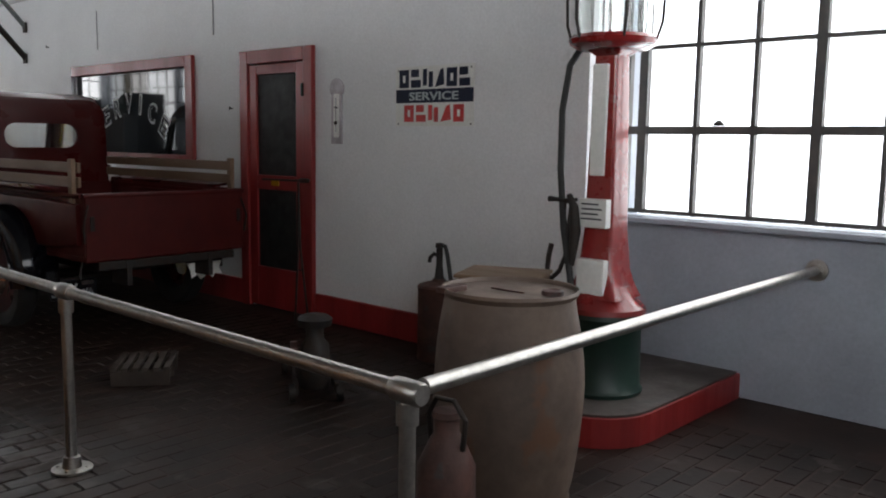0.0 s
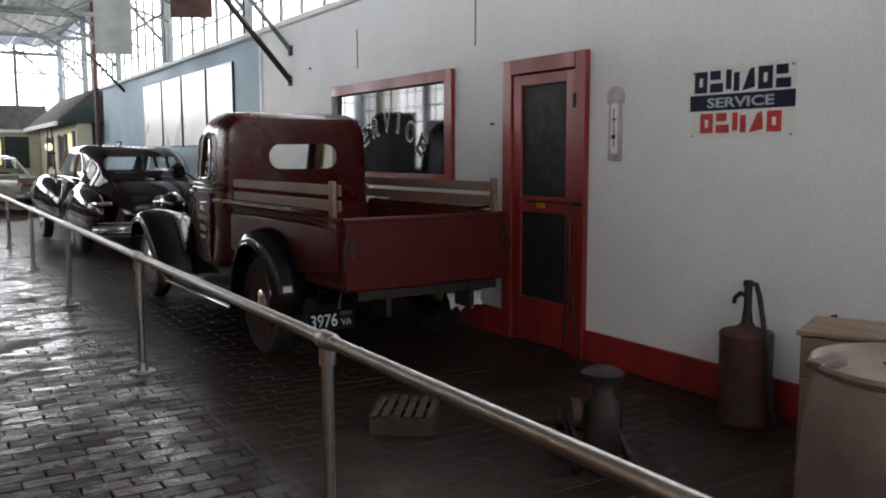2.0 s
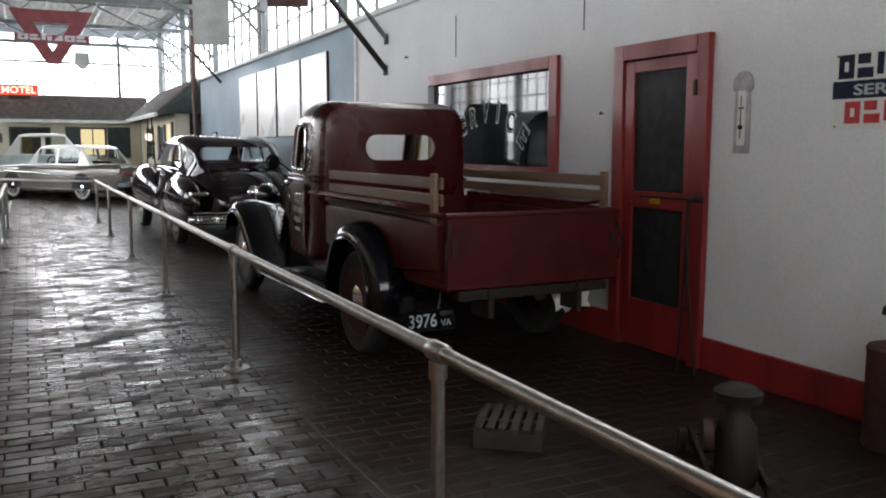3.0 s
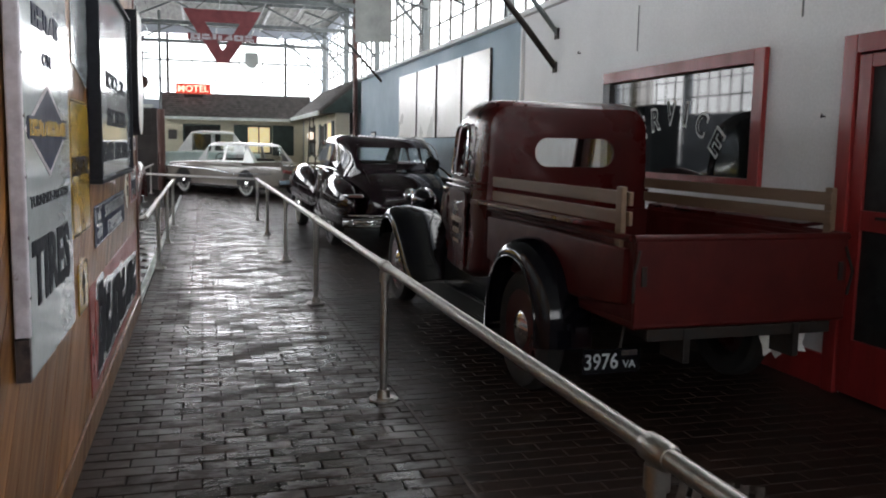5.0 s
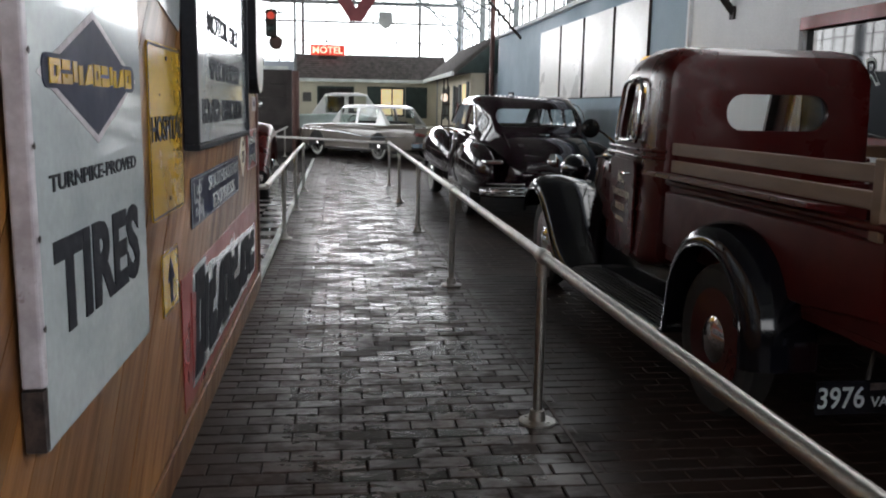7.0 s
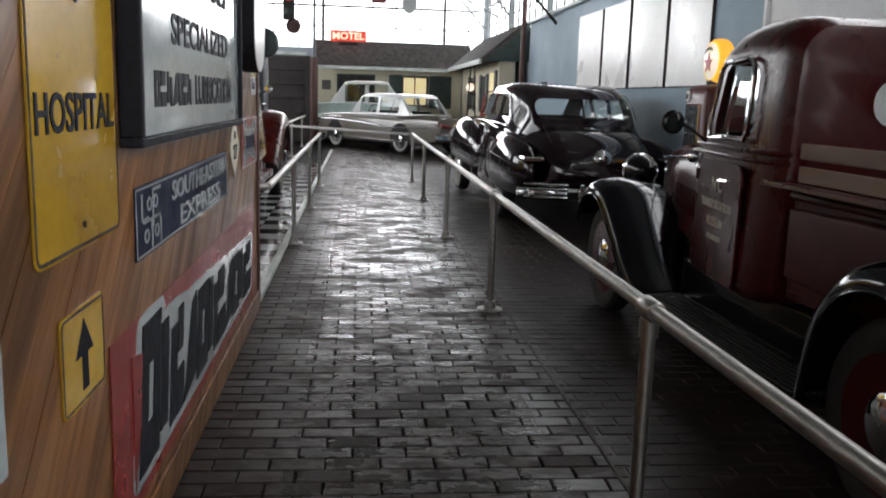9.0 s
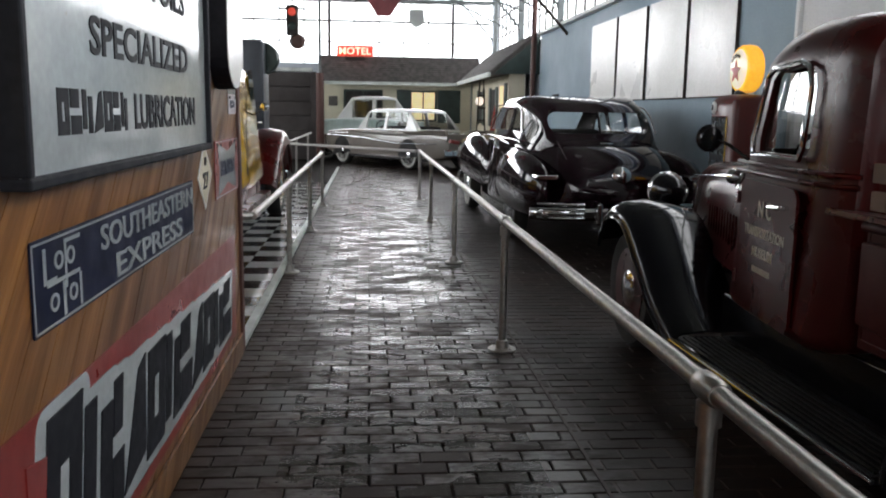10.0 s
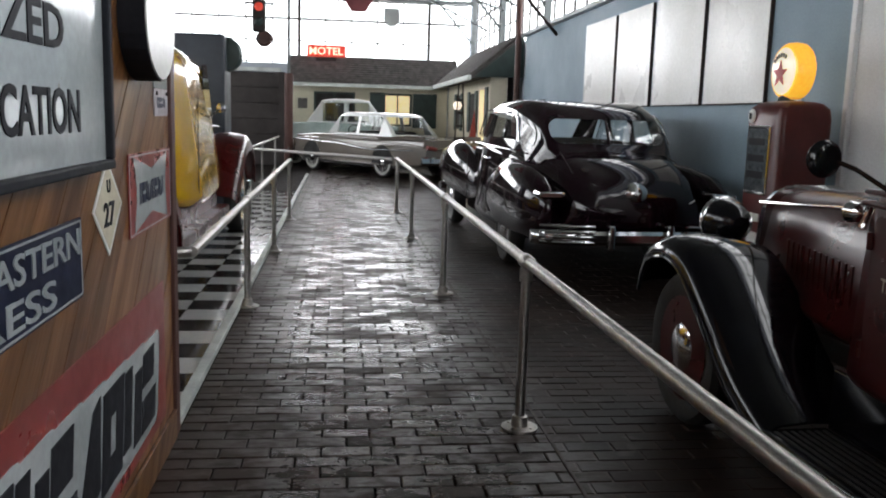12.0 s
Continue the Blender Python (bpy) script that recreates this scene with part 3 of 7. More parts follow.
part("pane", box(-10.46, -8.10, 4.70, 4.706, WB + 0.06, WT - 0.08), "dark_glass", sw, "dark reflecting glass")
for ch, cx, cz, a in (("S", -10.02, 1.53, 30), ("E", -9.78, 1.65, 20), ("R", -9.54, 1.735, 10), ("V", -9.30, 1.78, 0), ("I", -9.06, 1.765, -10), ("C", -8.83, 1.68, -24), ("E", -8.61, 1.54, -36)):
    for w, h, bold, y, m, lab in ((0.05 if ch == "I" else 0.15, 0.21, 0.035, 4.699, "letter_white", "white painted letter outline"), (0.022 if ch == "I" else 0.12, 0.165, 0.0, 4.6955, "black_ink", "dark letter fill")):
        bmw = words(ch, w, h, bold)
        bmw.transform(Matrix.Translation((cx, y, cz)) @ Matrix.Rotation(radians(-a), 4, "Y"))
        part("letter", bmw, m, sw, lab)

# ---- motel front at the far end ----
motel = tagged(new("motel_front"), "cream motel front with dark shingled mansard roof and dark green shutters", "building facade", kind="structure")
part("wall", box(-33.6, -33.0, -0.35, 4.3, 0, 2.3), "cream", motel)
part("fascia", box(-32.75, -32.6, -0.45, 3.9, 2.2, 2.32), "fascia", motel)


def shingles(bm, a, b, c, d, rows, cols):
    """Courses of shingles on the quad a-b (eave) to d-c (ridge)."""
    a, b, c, d = map(Vector, (a, b, c, d))
    nrm = (b - a).cross(d - a).normalized()
    if nrm.z < 0:
        nrm.negate()
    for r in range(rows):
        v0, v1 = r / rows, (r + 1.25) / rows
        for k in range(cols):
            u0, u1 = k / cols, (k + 0.97) / cols
            q = [a.lerp(b, u).lerp(d.lerp(c, u), min(v, 1)) for u, v in ((u0, v0), (u1, v0), (u1, v1), (u0, v1))]
            lift = (0.03, 0.03, 0.004, 0.004)
            vs = [bm.verts.new(p + nrm * h) for p, h in zip(q, lift)] + [bm.verts.new(p) for p in q]
            for f in ((0, 1, 2, 3), (0, 4, 5, 1), (1, 5, 6, 2), (3, 2, 6, 7), (0, 3, 7, 4)):
                bm.faces.new([vs[i] for i in f])
    return bm


bm = loft([[(-32.6, y, 2.3), (-33.5, y, 3.12), (-33.6, y, 3.12), (-33.6, y, 2.3)] for y in (-0.45, 4.6)])
shingles(bm, (-32.59, -0.45, 2.3), (-32.59, 4.6, 2.3), (-33.49, 4.6, 3.12), (-33.49, -0.45, 3.12), 12, 44)
part("roof", bm, "shingle", motel, "dark shingled roof slope")
for y0, y1, mt in ((0.35, 1.45, "dark"), (2.42, 3.15, "lit_room")):
    w = part("window", box(-33.0, -32.985, y0, y1, 1.15, 2.0), mt, motel, "motel window" if mt == "dark" else "lit curtained motel window")
    for a, b, c, d in ((y0 - 0.06, y0, 1.1, 2.06), (y1, y1 + 0.06, 1.1, 2.06), (y0, y1, 2.0, 2.06), (y0, y1, 1.1, 1.15), ((y0 + y1) / 2 - 0.02, (y0 + y1) / 2 + 0.02, 1.15, 2.0)):
        part("frame", box(-33.0, -32.95, a, b, c, d), "dark_green", w)
for y0 in (1.95, 3.25):
    sh = part("shutter", box(-32.99, -32.96, y0, y0 + 0.42 + (0.3 if y0 > 3 else 0), 1.05, 2.08, 0.01), "dark_green", motel, "dark green shutter")
part("notice", box(-33.0, -32.97, -0.18, 0.1, 1.55, 1.85, 0.01), "sash", motel, "small framed notice")

wing = tagged(new("motel_wing"), "cream motel wing with a dark gabled roof and green trim", "building facade", kind="structure")
part("wall", box(-32.9, -25.6, 4.32, 4.7, 0, 2.36), "cream", wing)
bm = loft([[(x, 3.85, 2.30), (x, 5.0, 3.25), (x, 5.0, 2.36), (x, 3.9, 2.26)] for x in (-33.0, -25.5)])
shingles(bm, (-33.0, 3.84, 2.31), (-25.55, 3.84, 2.31), (-25.55, 4.98, 3.26), (-33.0, 4.98, 3.26), 12, 60)
part("roof", bm, "shingle", wing, "dark shingled roof")
part("gable", slab([(3.95, 2.30), (5.0, 3.18), (5.0, 2.30)], -25.5, -25.46, plane="yz"), "dark_green", wing, "dark green gable end")
part("fascia", box(-33.0, -25.45, 3.80, 3.87, 2.22, 2.33, 0.01), "fascia", wing, "pale gutter board")
for x0 in (-28.4, -30.9):
    w = part("window", box(x0, x0 + 0.8, 4.305, 4.318, 1.1, 2.0), "dark", wing, "dark window")
    for a, b in ((x0 - 0.35, x0 - 0.02), (x0 + 0.82, x0 + 1.15)):
        part("shutter", box(a, b, 4.28, 4.318, 1.05, 2.05, 0.008), "dark_green", w)
part("door", box(-26.9, -26.2, 4.30, 4.318, 0, 2.05), "lit_room", wing, "pale lit doorway")
part("shutter", box(-26.15, -25.8, 4.28, 4.318, 1.05, 2.1, 0.008), "dark_green", wing)
sc = part("wall_lamp", box(-29.65, -29.55, 4.18, 4.32, 1.5, 1.56), "cast", wing, "small wall lamp")
part("lamp_globe", lathe([(0.0, -0.12), (0.08, -0.09), (0.12, 0), (0.08, 0.09), (0, 0.12)], at=(-29.6, 4.15, 1.72), seg=14), "lamp_bulb", sc, "lit white globe", True)

# dark rolling door by the motel
dd = tagged(new("door_2"), "tall dark brown panelled garage door, closed, under a pale ledge", "door", kind="structure")
for i in range(6):
    part("panel", box(-30.3, -30.2, -2.6, -0.55, 0.02 + 0.405 * i, 0.415 + 0.405 * i, 0.012), "brown_door", dd)
part("ledge", box(-30.4, -30.1, -2.7, -0.5, 2.46, 2.56, 0.01), "fascia", dd, "pale ledge")
part("casing", box(-30.3, -30.15, -0.55, -0.40, 0, 2.46, 0.01), "brown_door", dd)
structure("wall_garage", box(-30.4, -30.32, -7.0, -0.4, 0, 2.45), "brown_door", "dark brown partition")

# ---- sign wall ----
SY = 0.36
structure("wall_sign", box(-10.62, -3.4, 0.20, SY - 0.024, 0, 3.0), "timber", "timber back of the sign wall")
structure("trim", box(-10.70, -10.615, 0.17, SY + 0.012, 0, 3.02, 0.008), "timber", "dark red end post")
structure("trim", box(-10.615, -3.4, SY, SY + 0.014, 0.0, 0.13, 0.004), "plank", "pine base board")

# ---- rails ----
RY, RZ = 1.905, 0.785


def rail_run(name, label, a, b, posts, tees=True):
    t = thing(name, (a[0], a[1], 0), label, "railing", "pipe railings", kind="")
    o = Vector((a[0], a[1], 0))
    A, B = Vector(a) - o, Vector(b) - o
    d = (B - A).normalized()
    part("top_rail", tube([A, B], 0.0245, 14), "steel", t, "", True)
    for p in posts:
        q = Vector(p) - o
        part("post", tube([(q.x, q.y, 0.012), (q.x, q.y, A.z)], 0.0225, 14), "steel", t, "", True)
        part("tee_fitting", tube([Vector((q.x, q.y, A.z)) - d * 0.055, Vector((q.x, q.y, A.z)) - d * 0.045, Vector((q.x, q.y, A.z)) + d * 0.045, Vector((q.x, q.y, A.z)) + d * 0.055], [0.028, 0.034, 0.034, 0.028], 14), "steel", t, "", True)
        part("collar", tube([(q.x, q.y, A.z - 0.09), (q.x, q.y, A.z - 0.03)], 0.031, 14), "steel", t, "", True)
        f = part("floor_flange", lathe([(0.085, 0.0), (0.085, 0.010), (0.04, 0.014), (0.034, 0.06), (0.028, 0.064), (0.0, 0.064)], at=(q.x, q.y, 0), seg=20), "steel", t, "", True)
        for k in range(4):
            a4 = math.pi / 4 + k * math.pi / 2
            part("bolt", lathe([(0.008, 0.010), (0.008, 0.017), (0.0, 0.018)], at=(q.x + 0.062 * math.cos(a4), q.y + 0.062 * math.sin(a4), 0), seg=6), "steel", f)
    return t


rail_run("pipe_railing", "long galvanised pipe railing beside the brick walkway, worn shiny on top", (-2.49, RY, RZ), (-19.42, RY, RZ),
         [(x, RY, 0) for x in (-2.49, -4.53, -7.58, -10.66, -13.67, -16.8, -19.42)])
rail_run("pipe_railing", "galvanised pipe railing running to a flange on the window wall", (-2.49, RY + 0.06, RZ), (-2.52, 5.03, RZ), [])
rail_run("pipe_railing", "galvanised pipe railing across the end of the walkway", (-19.42, RY - 0.06, RZ), (-21.9, -0.46, RZ), [(-21.9, -0.46, 0)])
rail_run("pipe_railing", "galvanised pipe railing beside the chequered floor, fixed to the board wall", (-10.84, 0.41, RZ), (-18.6, 0.40, RZ), [(x, 0.405, 0) for x in (-13.18, -15.76, -18.4)])
rail_run("pipe_railing", "short galvanised pipe elbow on the board wall end post", (-10.70, 0.18, RZ), (-10.84, 0.40, RZ), [])
rail_run("pipe_railing", "galvanised pipe railing in front of the motel", (-21.98, -0.47, RZ), (-29.5, -0.5, RZ), [(x, -0.49, 0) for x in (-24.6, -28.1)])
fl = thing("rail_wall_flange", (-2.52, 5.05, RZ), "round galvanised flange on the wall at the railing's end", "pipe fitting")
part("disc", lathe([(0.0, -0.03), (0.035, -0.03), (0.035, -0.012), (0.06, -0.010), (0.06, 0.0), (0.0, 0.0)], "y", seg=18), "steel", fl, "", True)

# dark pole
pole = tagged(new("column"), "dark maroon round steel column by the blue partition", "column", kind="structure")
part("shaft", tube([(-23.9, 4.55, 0), (-23.9, 4.55, 5.3)], 0.06, 16), "timber", pole, "", True)
pole2 = tagged(new("column"), "thin pale grey steel column in a dark casing at the far end", "column", kind="structure")
part("shaft", tube([(-29.9, -0.27, 2.42), (-29.9, -0.27, 5.3)], 0.04, 14), "truss", pole2, "", True)
part("casing", tube([(-29.9, -0.27, 0), (-29.9, -0.27, 2.42)], 0.11, 14), "timber", pole2, "dark maroon lower casing", True)

# ---- signs on the slanted boards ----


def sign(name, label, x0, x1, z0, z1, material, radius=0.02, thick=0.004, proud=0.0, rim="", rimw=0.012, edge="sign_edge"):
    """A flat sign on the board wall; local x runs with its reading direction."""
    w, h = abs(x1 - x0), z1 - z0
    t = thing(name, ((x0 + x1) / 2, SY + 0.001, (z0 + z1) / 2), label, "sign", "signs on the board wall", rz=180)
    front = -proud - thick
    if proud:
        part("backing", slab(rrect(-w / 2 + 0.004, w / 2 - 0.004, -h / 2 + 0.004, h / 2 - 0.004, max(radius - 0.004, 0.002)), -proud, 0), edge, t, "dark side edge")
    part("plate", slab(rrect(-w / 2, w / 2, -h / 2, h / 2, radius), front, -proud), material, t)
    if rim:
        o = rrect(-w / 2 + 0.006, w / 2 - 0.006, -h / 2 + 0.006, h / 2 - 0.006, radius * 0.9)
        q = rrect(-w / 2 + 0.006 + rimw, w / 2 - 0.006 - rimw, -h / 2 + 0.006 + rimw, h / 2 - 0.006 - rimw, max(radius * 0.9 - rimw, 0.002))
        bm = bmesh.new()
        rows = [[bm.verts.new((p[0], y, p[1])) for p in c] for c, y in ((o, front), (o, front - 0.0015), (q, front - 0.0015), (q, front))]
        for a, b in zip(rows, rows[1:]):
            for i in range(len(a)):
                j = (i + 1) % len(a)
                bm.faces.new((a[i], a[j], b[j], b[i]))
        part("border", bm, rim, t, "printed border")
    return t, front


def put(t, front, name, bm, material, x, z, label="", shear=0.0):
    m = Matrix.Translation((x, front, z))
    if shear:
        s = Matrix.Identity(4)
        s[0][2] = shear
        m = m @ s
    return part(name, turned(bm, m), material, t, label)


def bolts(t, front, spots):
    for x, z in spots:
        part("bolt", lathe([(0.0, 0.006), (0.007, 0.005), (0.009, 0.0)], "y", at=(x, front - 0.006, z), seg=8), "sign_edge", t, "rusty bolt head")


t, f = sign("road_sign", "white metal road sign reading one way do not enter, black letters", -4.965, -5.395, 0.762, 1.366, "enamel", 0.04, rim="black_ink", rimw=0.006)
put(t, f, "lettering", words("ONE", 0.19, 0.092, 0.02), "black_ink", 0, 0.195)
put(t, f, "lettering", words("WAY", 0.22, 0.092, 0.02), "black_ink", 0, 0.07)
put(t, f, "lettering", words("DO NOT", 0.36, 0.092, 0.02), "black_ink", 0, -0.075)
put(t, f, "lettering", words("ENTER", 0.32, 0.092, 0.02), "black_ink", 0, -0.205)
bolts(t, f, ((0, 0.27), (0, -0.27)))

ARROW = [(-0.13, 0), (-0.03, 0.075), (-0.03, 0.028), (0.13, 0.028), (0.13, -0.028), (-0.03, -0.028), (-0.03, -0.075)]
t, f = sign("arrow_sign", "white metal sign with a black arrow and rounded corners", -5.06, -5.45, 1.535, 1.985, "enamel", 0.04, rim="black_ink", rimw=0.006)
put(t, f, "arrow", slab(ARROW, -0.0015, 0), "black_ink", 0, -0.02)
bolts(t, f, ((0, 0.19), (0.0, -0.19)))

# tall tyre sign with a painted steel edge
t, f = sign("tyre_sign", "tall white enamel tyre sign with navy diamond and silver edge", -5.615, -6.575, 0.728, 2.50, "enamel", 0.006, proud=0.035)
part("edge_strip", box(-0.512, -0.482, -0.05, -0.006, -0.74, 0.90, 0.006), "silver_paint", t, "silver painted steel strip with rust")
part("edge_strip_end", slab([(-0.507, -0.875), (-0.484, -0.875), (-0.482, -0.745), (-0.512, -0.745)], -0.046, -0.006), "sign_edge", t, "bare rusted strip end")
for k in range(9):
    part("nail", lathe([(0.0, 0.004), (0.008, 0.0)], "y", at=(-0.497, -0.054, -0.62 + 0.18 * k), seg=8), "sign_edge", t)
ZC = (0.728 + 2.5) / 2
cx = 0.0
put(t, f, "diamond_outline", slab([(-0.42, 0), (0, 0.158), (0.42, 0), (0, -0.158)], -0.001, 0), "silver_paint", cx, 1.497 - ZC)
put(t, f, "diamond", slab([(-0.38, 0), (0, 0.138), (0.38, 0), (0, -0.138)], -0.002, 0), "navy", cx, 1.497 - ZC, "navy blue diamond")
put(t, f, "band", slab(rrect(-0.39, 0.39, -0.036, 0.036, 0.03), -0.003, 0), "navy", cx, 1.502 - ZC)
put(t, f, "brand_bar", blocks([1, 1, 1, 1, 0.8, 1, 0.9, 1, 1], 0.70, 0.052, 0.005), "yellow", cx, 1.502 - ZC, "row of yellow brand letter shapes")
put(t, f, "lettering", words("ON", 0.17, 0.045, 0.02), "navy", cx, 1.732 - ZC)
put(t, f, "brand_bar", blocks([1, 1, 1, 1, 1], 0.5, 0.07, 0.003), "navy", cx, 1.86 - ZC, "row of navy letter shapes")
put(t, f, "lettering", words("TURNPIKE-PROVED", 0.76, 0.036, 0.015), "black_ink", cx, 1.27 - ZC)
put(t, f, "lettering", words("TIRES", 0.76, 0.215, 0.04), "black_ink", cx, 1.043 - ZC)

t, f = sign("hospital_sign", "yellow enamel road sign with embossed black hospital lettering", -6.845, -7.46, 1.03, 1.645, "yellow", 0.03, rim="sign_edge", rimw=0.008)
put(t, f, "lettering", words("HOSPITAL", 0.55, 0.088, 0.015), "black_ink", 0, 0.01)
bolts(t, f, ((0, 0.26), (0, -0.25)))
t, f = sign("small_arrow_sign", "small yellow enamel sign with a black upward arrow", -6.965, -7.28, 0.665, 0.90, "yellow", 0.02, rim="sign_edge", rimw=0.005)
put(t, f, "arrow", slab([(0, 0.085), (-0.065, 0.0), (-0.022, 0.0), (-0.022, -0.085), (0.022, -0.085), (0.022, 0.0), (0.065, 0.0)], -0.0015, 0), "black_ink", 0, 0)

# large oil sign in a black frame
t, f = sign("oil_sign", "large white enamel lubrication sign in a thick black frame", -7.50, -9.50, 1.248, 2.33, "enamel", 0.004, proud=0.04)
for a, b, c, d in ((-1.005, 1.005, -0.545, -0.518), (-1.005, 1.005, 0.518, 0.545), (-1.005, -0.977, -0.518, 0.518), (0.977, 1.005, -0.518, 0.518)):
    part("frame", box(a, b, -0.065, -0.0, c, d, 0.006), "black_ink", t, "black wooden frame")
XC, ZC = -8.50, (1.278 + 2.36) / 2
put(t, f, "brand_bar", blocks([1, 1, 1, 1, 1, 0.8, 0.8], 0.56, 0.108, 0.002), "black_ink", -(-8.00 - XC), 1.435 - ZC, "row of dark brand letter shapes")
put(t, f, "lettering", words("LUBRICATION", 0.88, 0.108, 0.02), "black_ink", -(-8.80 - XC), 1.435 - ZC)
put(t, f, "lettering", words("SPECIALIZED", 1.16, 0.10, 0.02), "black_ink", -(-8.55 - XC), 1.627 - ZC)
put(t, f, "lettering", words("MOTOR OILS", 1.17, 0.10, 0.02), "black_ink", -(-8.52 - XC), 1.835 - ZC)

# long navy express sign
t, f = sign("express_sign", "long navy blue enamel sign with white serif lettering and monogram", -7.62, -9.36, 0.90, 1.12, "navy", 0.008, rim="enamel", rimw=0.006)
put(t, f, "lettering", words("SOUTHEASTERN", 1.22, 0.072, 0.012), "enamel", 0.235, 0.048)
put(t, f, "lettering", words("EXPRESS", 0.88, 0.072, 0.012), "enamel", 0.20, -0.052)
for a, b, c, d in ((-0.80, -0.785, 0.0, 0.085), (-0.785, -0.72, 0.0, 0.01), (-0.66, -0.65, -0.03, 0.09), (-0.65, -0.55, 0.08, 0.09), (-0.78, -0.56, -0.008, 0.002), (-0.68, -0.665, -0.095, -0.01), (-0.56, -0.548, -0.095, -0.01)):
    part("monogram_bar", box(a, b, f - 0.002, f, c, d), "enamel", t)
for x, z in ((-0.70, 0.045), (-0.62, 0.045), (-0.74, -0.05), (-0.61, -0.05)):
    part("monogram_ring", loft([[(x + r * math.cos(a), y, z + r * 0.75 * math.sin(a)) for a in [math.pi * k / 8 for k in range(16)]] for r, y in ((0.03, f), (0.03, f - 0.002), (0.019, f - 0.002), (0.019, f))], caps=False), "enamel", t)

# red tyre banner
t, f = sign("tyre_banner", "long red painted tyre banner with slanted navy and white letter shapes", -7.325, -10.425, 0.175, 0.735, "sign_red", 0.004)
XC, ZC = -8.875, 0.455
LW = [1, 1, 0.45, 1, 1, 0.9, 0.9, 0.9, 1, 1, 0.9]
px = -7.60
for i, w in enumerate(LW):
    wide = w * 0.262
    h = 0.40 - 0.012 * i if i else 0.45
    zc = 0.455 - 0.006 * i + (0.0 if i else 0.02)
    c = -(px - wide / 2 - XC)
    put(t, f, "letter_backing", slab(rrect(-wide / 2 - 0.055, wide / 2 + 0.055, -h / 2 - 0.035, h / 2 + 0.035, 0.05), -0.0012 - 0.0001 * i, 0), "enamel", c, zc - ZC, "white letter outline", shear=0.2)
    g = wide * 0.03
    b = plain_shape(bmesh.new(), -wide / 2 + g, wide / 2 - g, -h / 2, h / 2, 0.004, (1, 3, 0, 2)[i % 4])
    b.transform(Matrix.Translation((0, -0.001, 0)))
    put(t, f, "letter_shape", b, "black_ink", c, zc - ZC, "navy letter shape", shear=0.2)
    px -= wide + 0.0
put(t, f, "corner_triangle", slab([(-0.10, -0.22), (0.06, 0.16), (-0.10, 0.19)], -0.0045, 0), "sign_red", -(-7.62 - XC), 0.0, "red triangle")

t, f = sign("pennant_sign", "white enamel sign with a slanting lower edge", -6.98, -7.50, 1.80, 2.35, "enamel", 0.01)
part("point", slab([(-0.20, -0.275), (0.255, -0.275), (0.20, -0.36)], f, f + 0.004), "enamel", t)

# rounded sign with a thick dark edge and small plates
t = thing("rounded_sign", (-10.06, SY + 0.001, 1.95), "thick pale metal sign with rounded lower end and black edge", "sign", "signs on the board wall", rz=180)
o = [(-0.22, 0.5), (-0.24, -0.2)] + [(0.24 * -math.cos(radians(a)), -0.25 - 0.19 * math.sin(radians(a))) for a in range(0, 181, 15)] + [(0.24, -0.2), (0.22, 0.5)]
part("body", slab(o, -0.085, -0.001), "black_ink", t, "black edge")
part("face", slab([(p[0] * 0.97, p[1] * 0.985) for p in o], -0.090, -0.085), "board", t, "pale grey face")
for i, (z, m) in enumerate(((1.665, "enamel"), (1.545, "enamel"), (1.44, "silver_paint"))):
    t, f = sign("number_plate_sign", "small old metal number plate with bolt holes" if i < 2 else "small bent grey metal plate", -10.33, -10.58, z - 0.052, z + 0.052, m, 0.012)
    put(t, f, "bar", blocks([1, 1, 1] if i else [1, 1, 1, 1], 0.15, 0.04, 0.001), "navy" if i else "sign_red", 0, 0)
    bolts(t, f, ((-0.09, 0.035), (0.09, 0.035)))

t = thing("diamond_sign", (-9.64, SY + 0.001, 1.115), "small cream diamond sign with worn black figures", "sign", "signs on the board wall", rz=180)
part("plate", slab([(-0.165, 0), (0, 0.15), (0.165, 0), (0, -0.15)], -0.004, 0), "board", t)
part("border", slab([(-0.145, 0), (0, 0.13), (0.145, 0), (0, -0.13)], -0.005, -0.004), "cream", t)
put(t, -0.005, "lettering", words("27", 0.12, 0.075, 0.015), "black_ink", 0, -0.02)
put(t, -0.005, "lettering", words("U", 0.035, 0.04, 0.01), "black_ink", 0, 0.065)

t, f = sign("spark_plug_sign", "small enamel sign, white bow shape on red with dark letter shapes", -9.90, -10.60, 0.975, 1.262, "sign_red", 0.01, rim="silver_paint", rimw=0.006)
put(t, f, "bow", slab([(-0.28, 0.13), (-0.0, 0.08), (0.28, 0.13), (0.24, 0.0), (0.28, -0.13), (0.0, -0.08), (-0.28, -0.13), (-0.24, 0.0)], -0.0015, 0), "enamel", 0, 0)
put(t, f, "brand_bar", blocks([1] * 8, 0.40, 0.075, 0.003), "navy", 0, 0, "row of navy letter shapes")

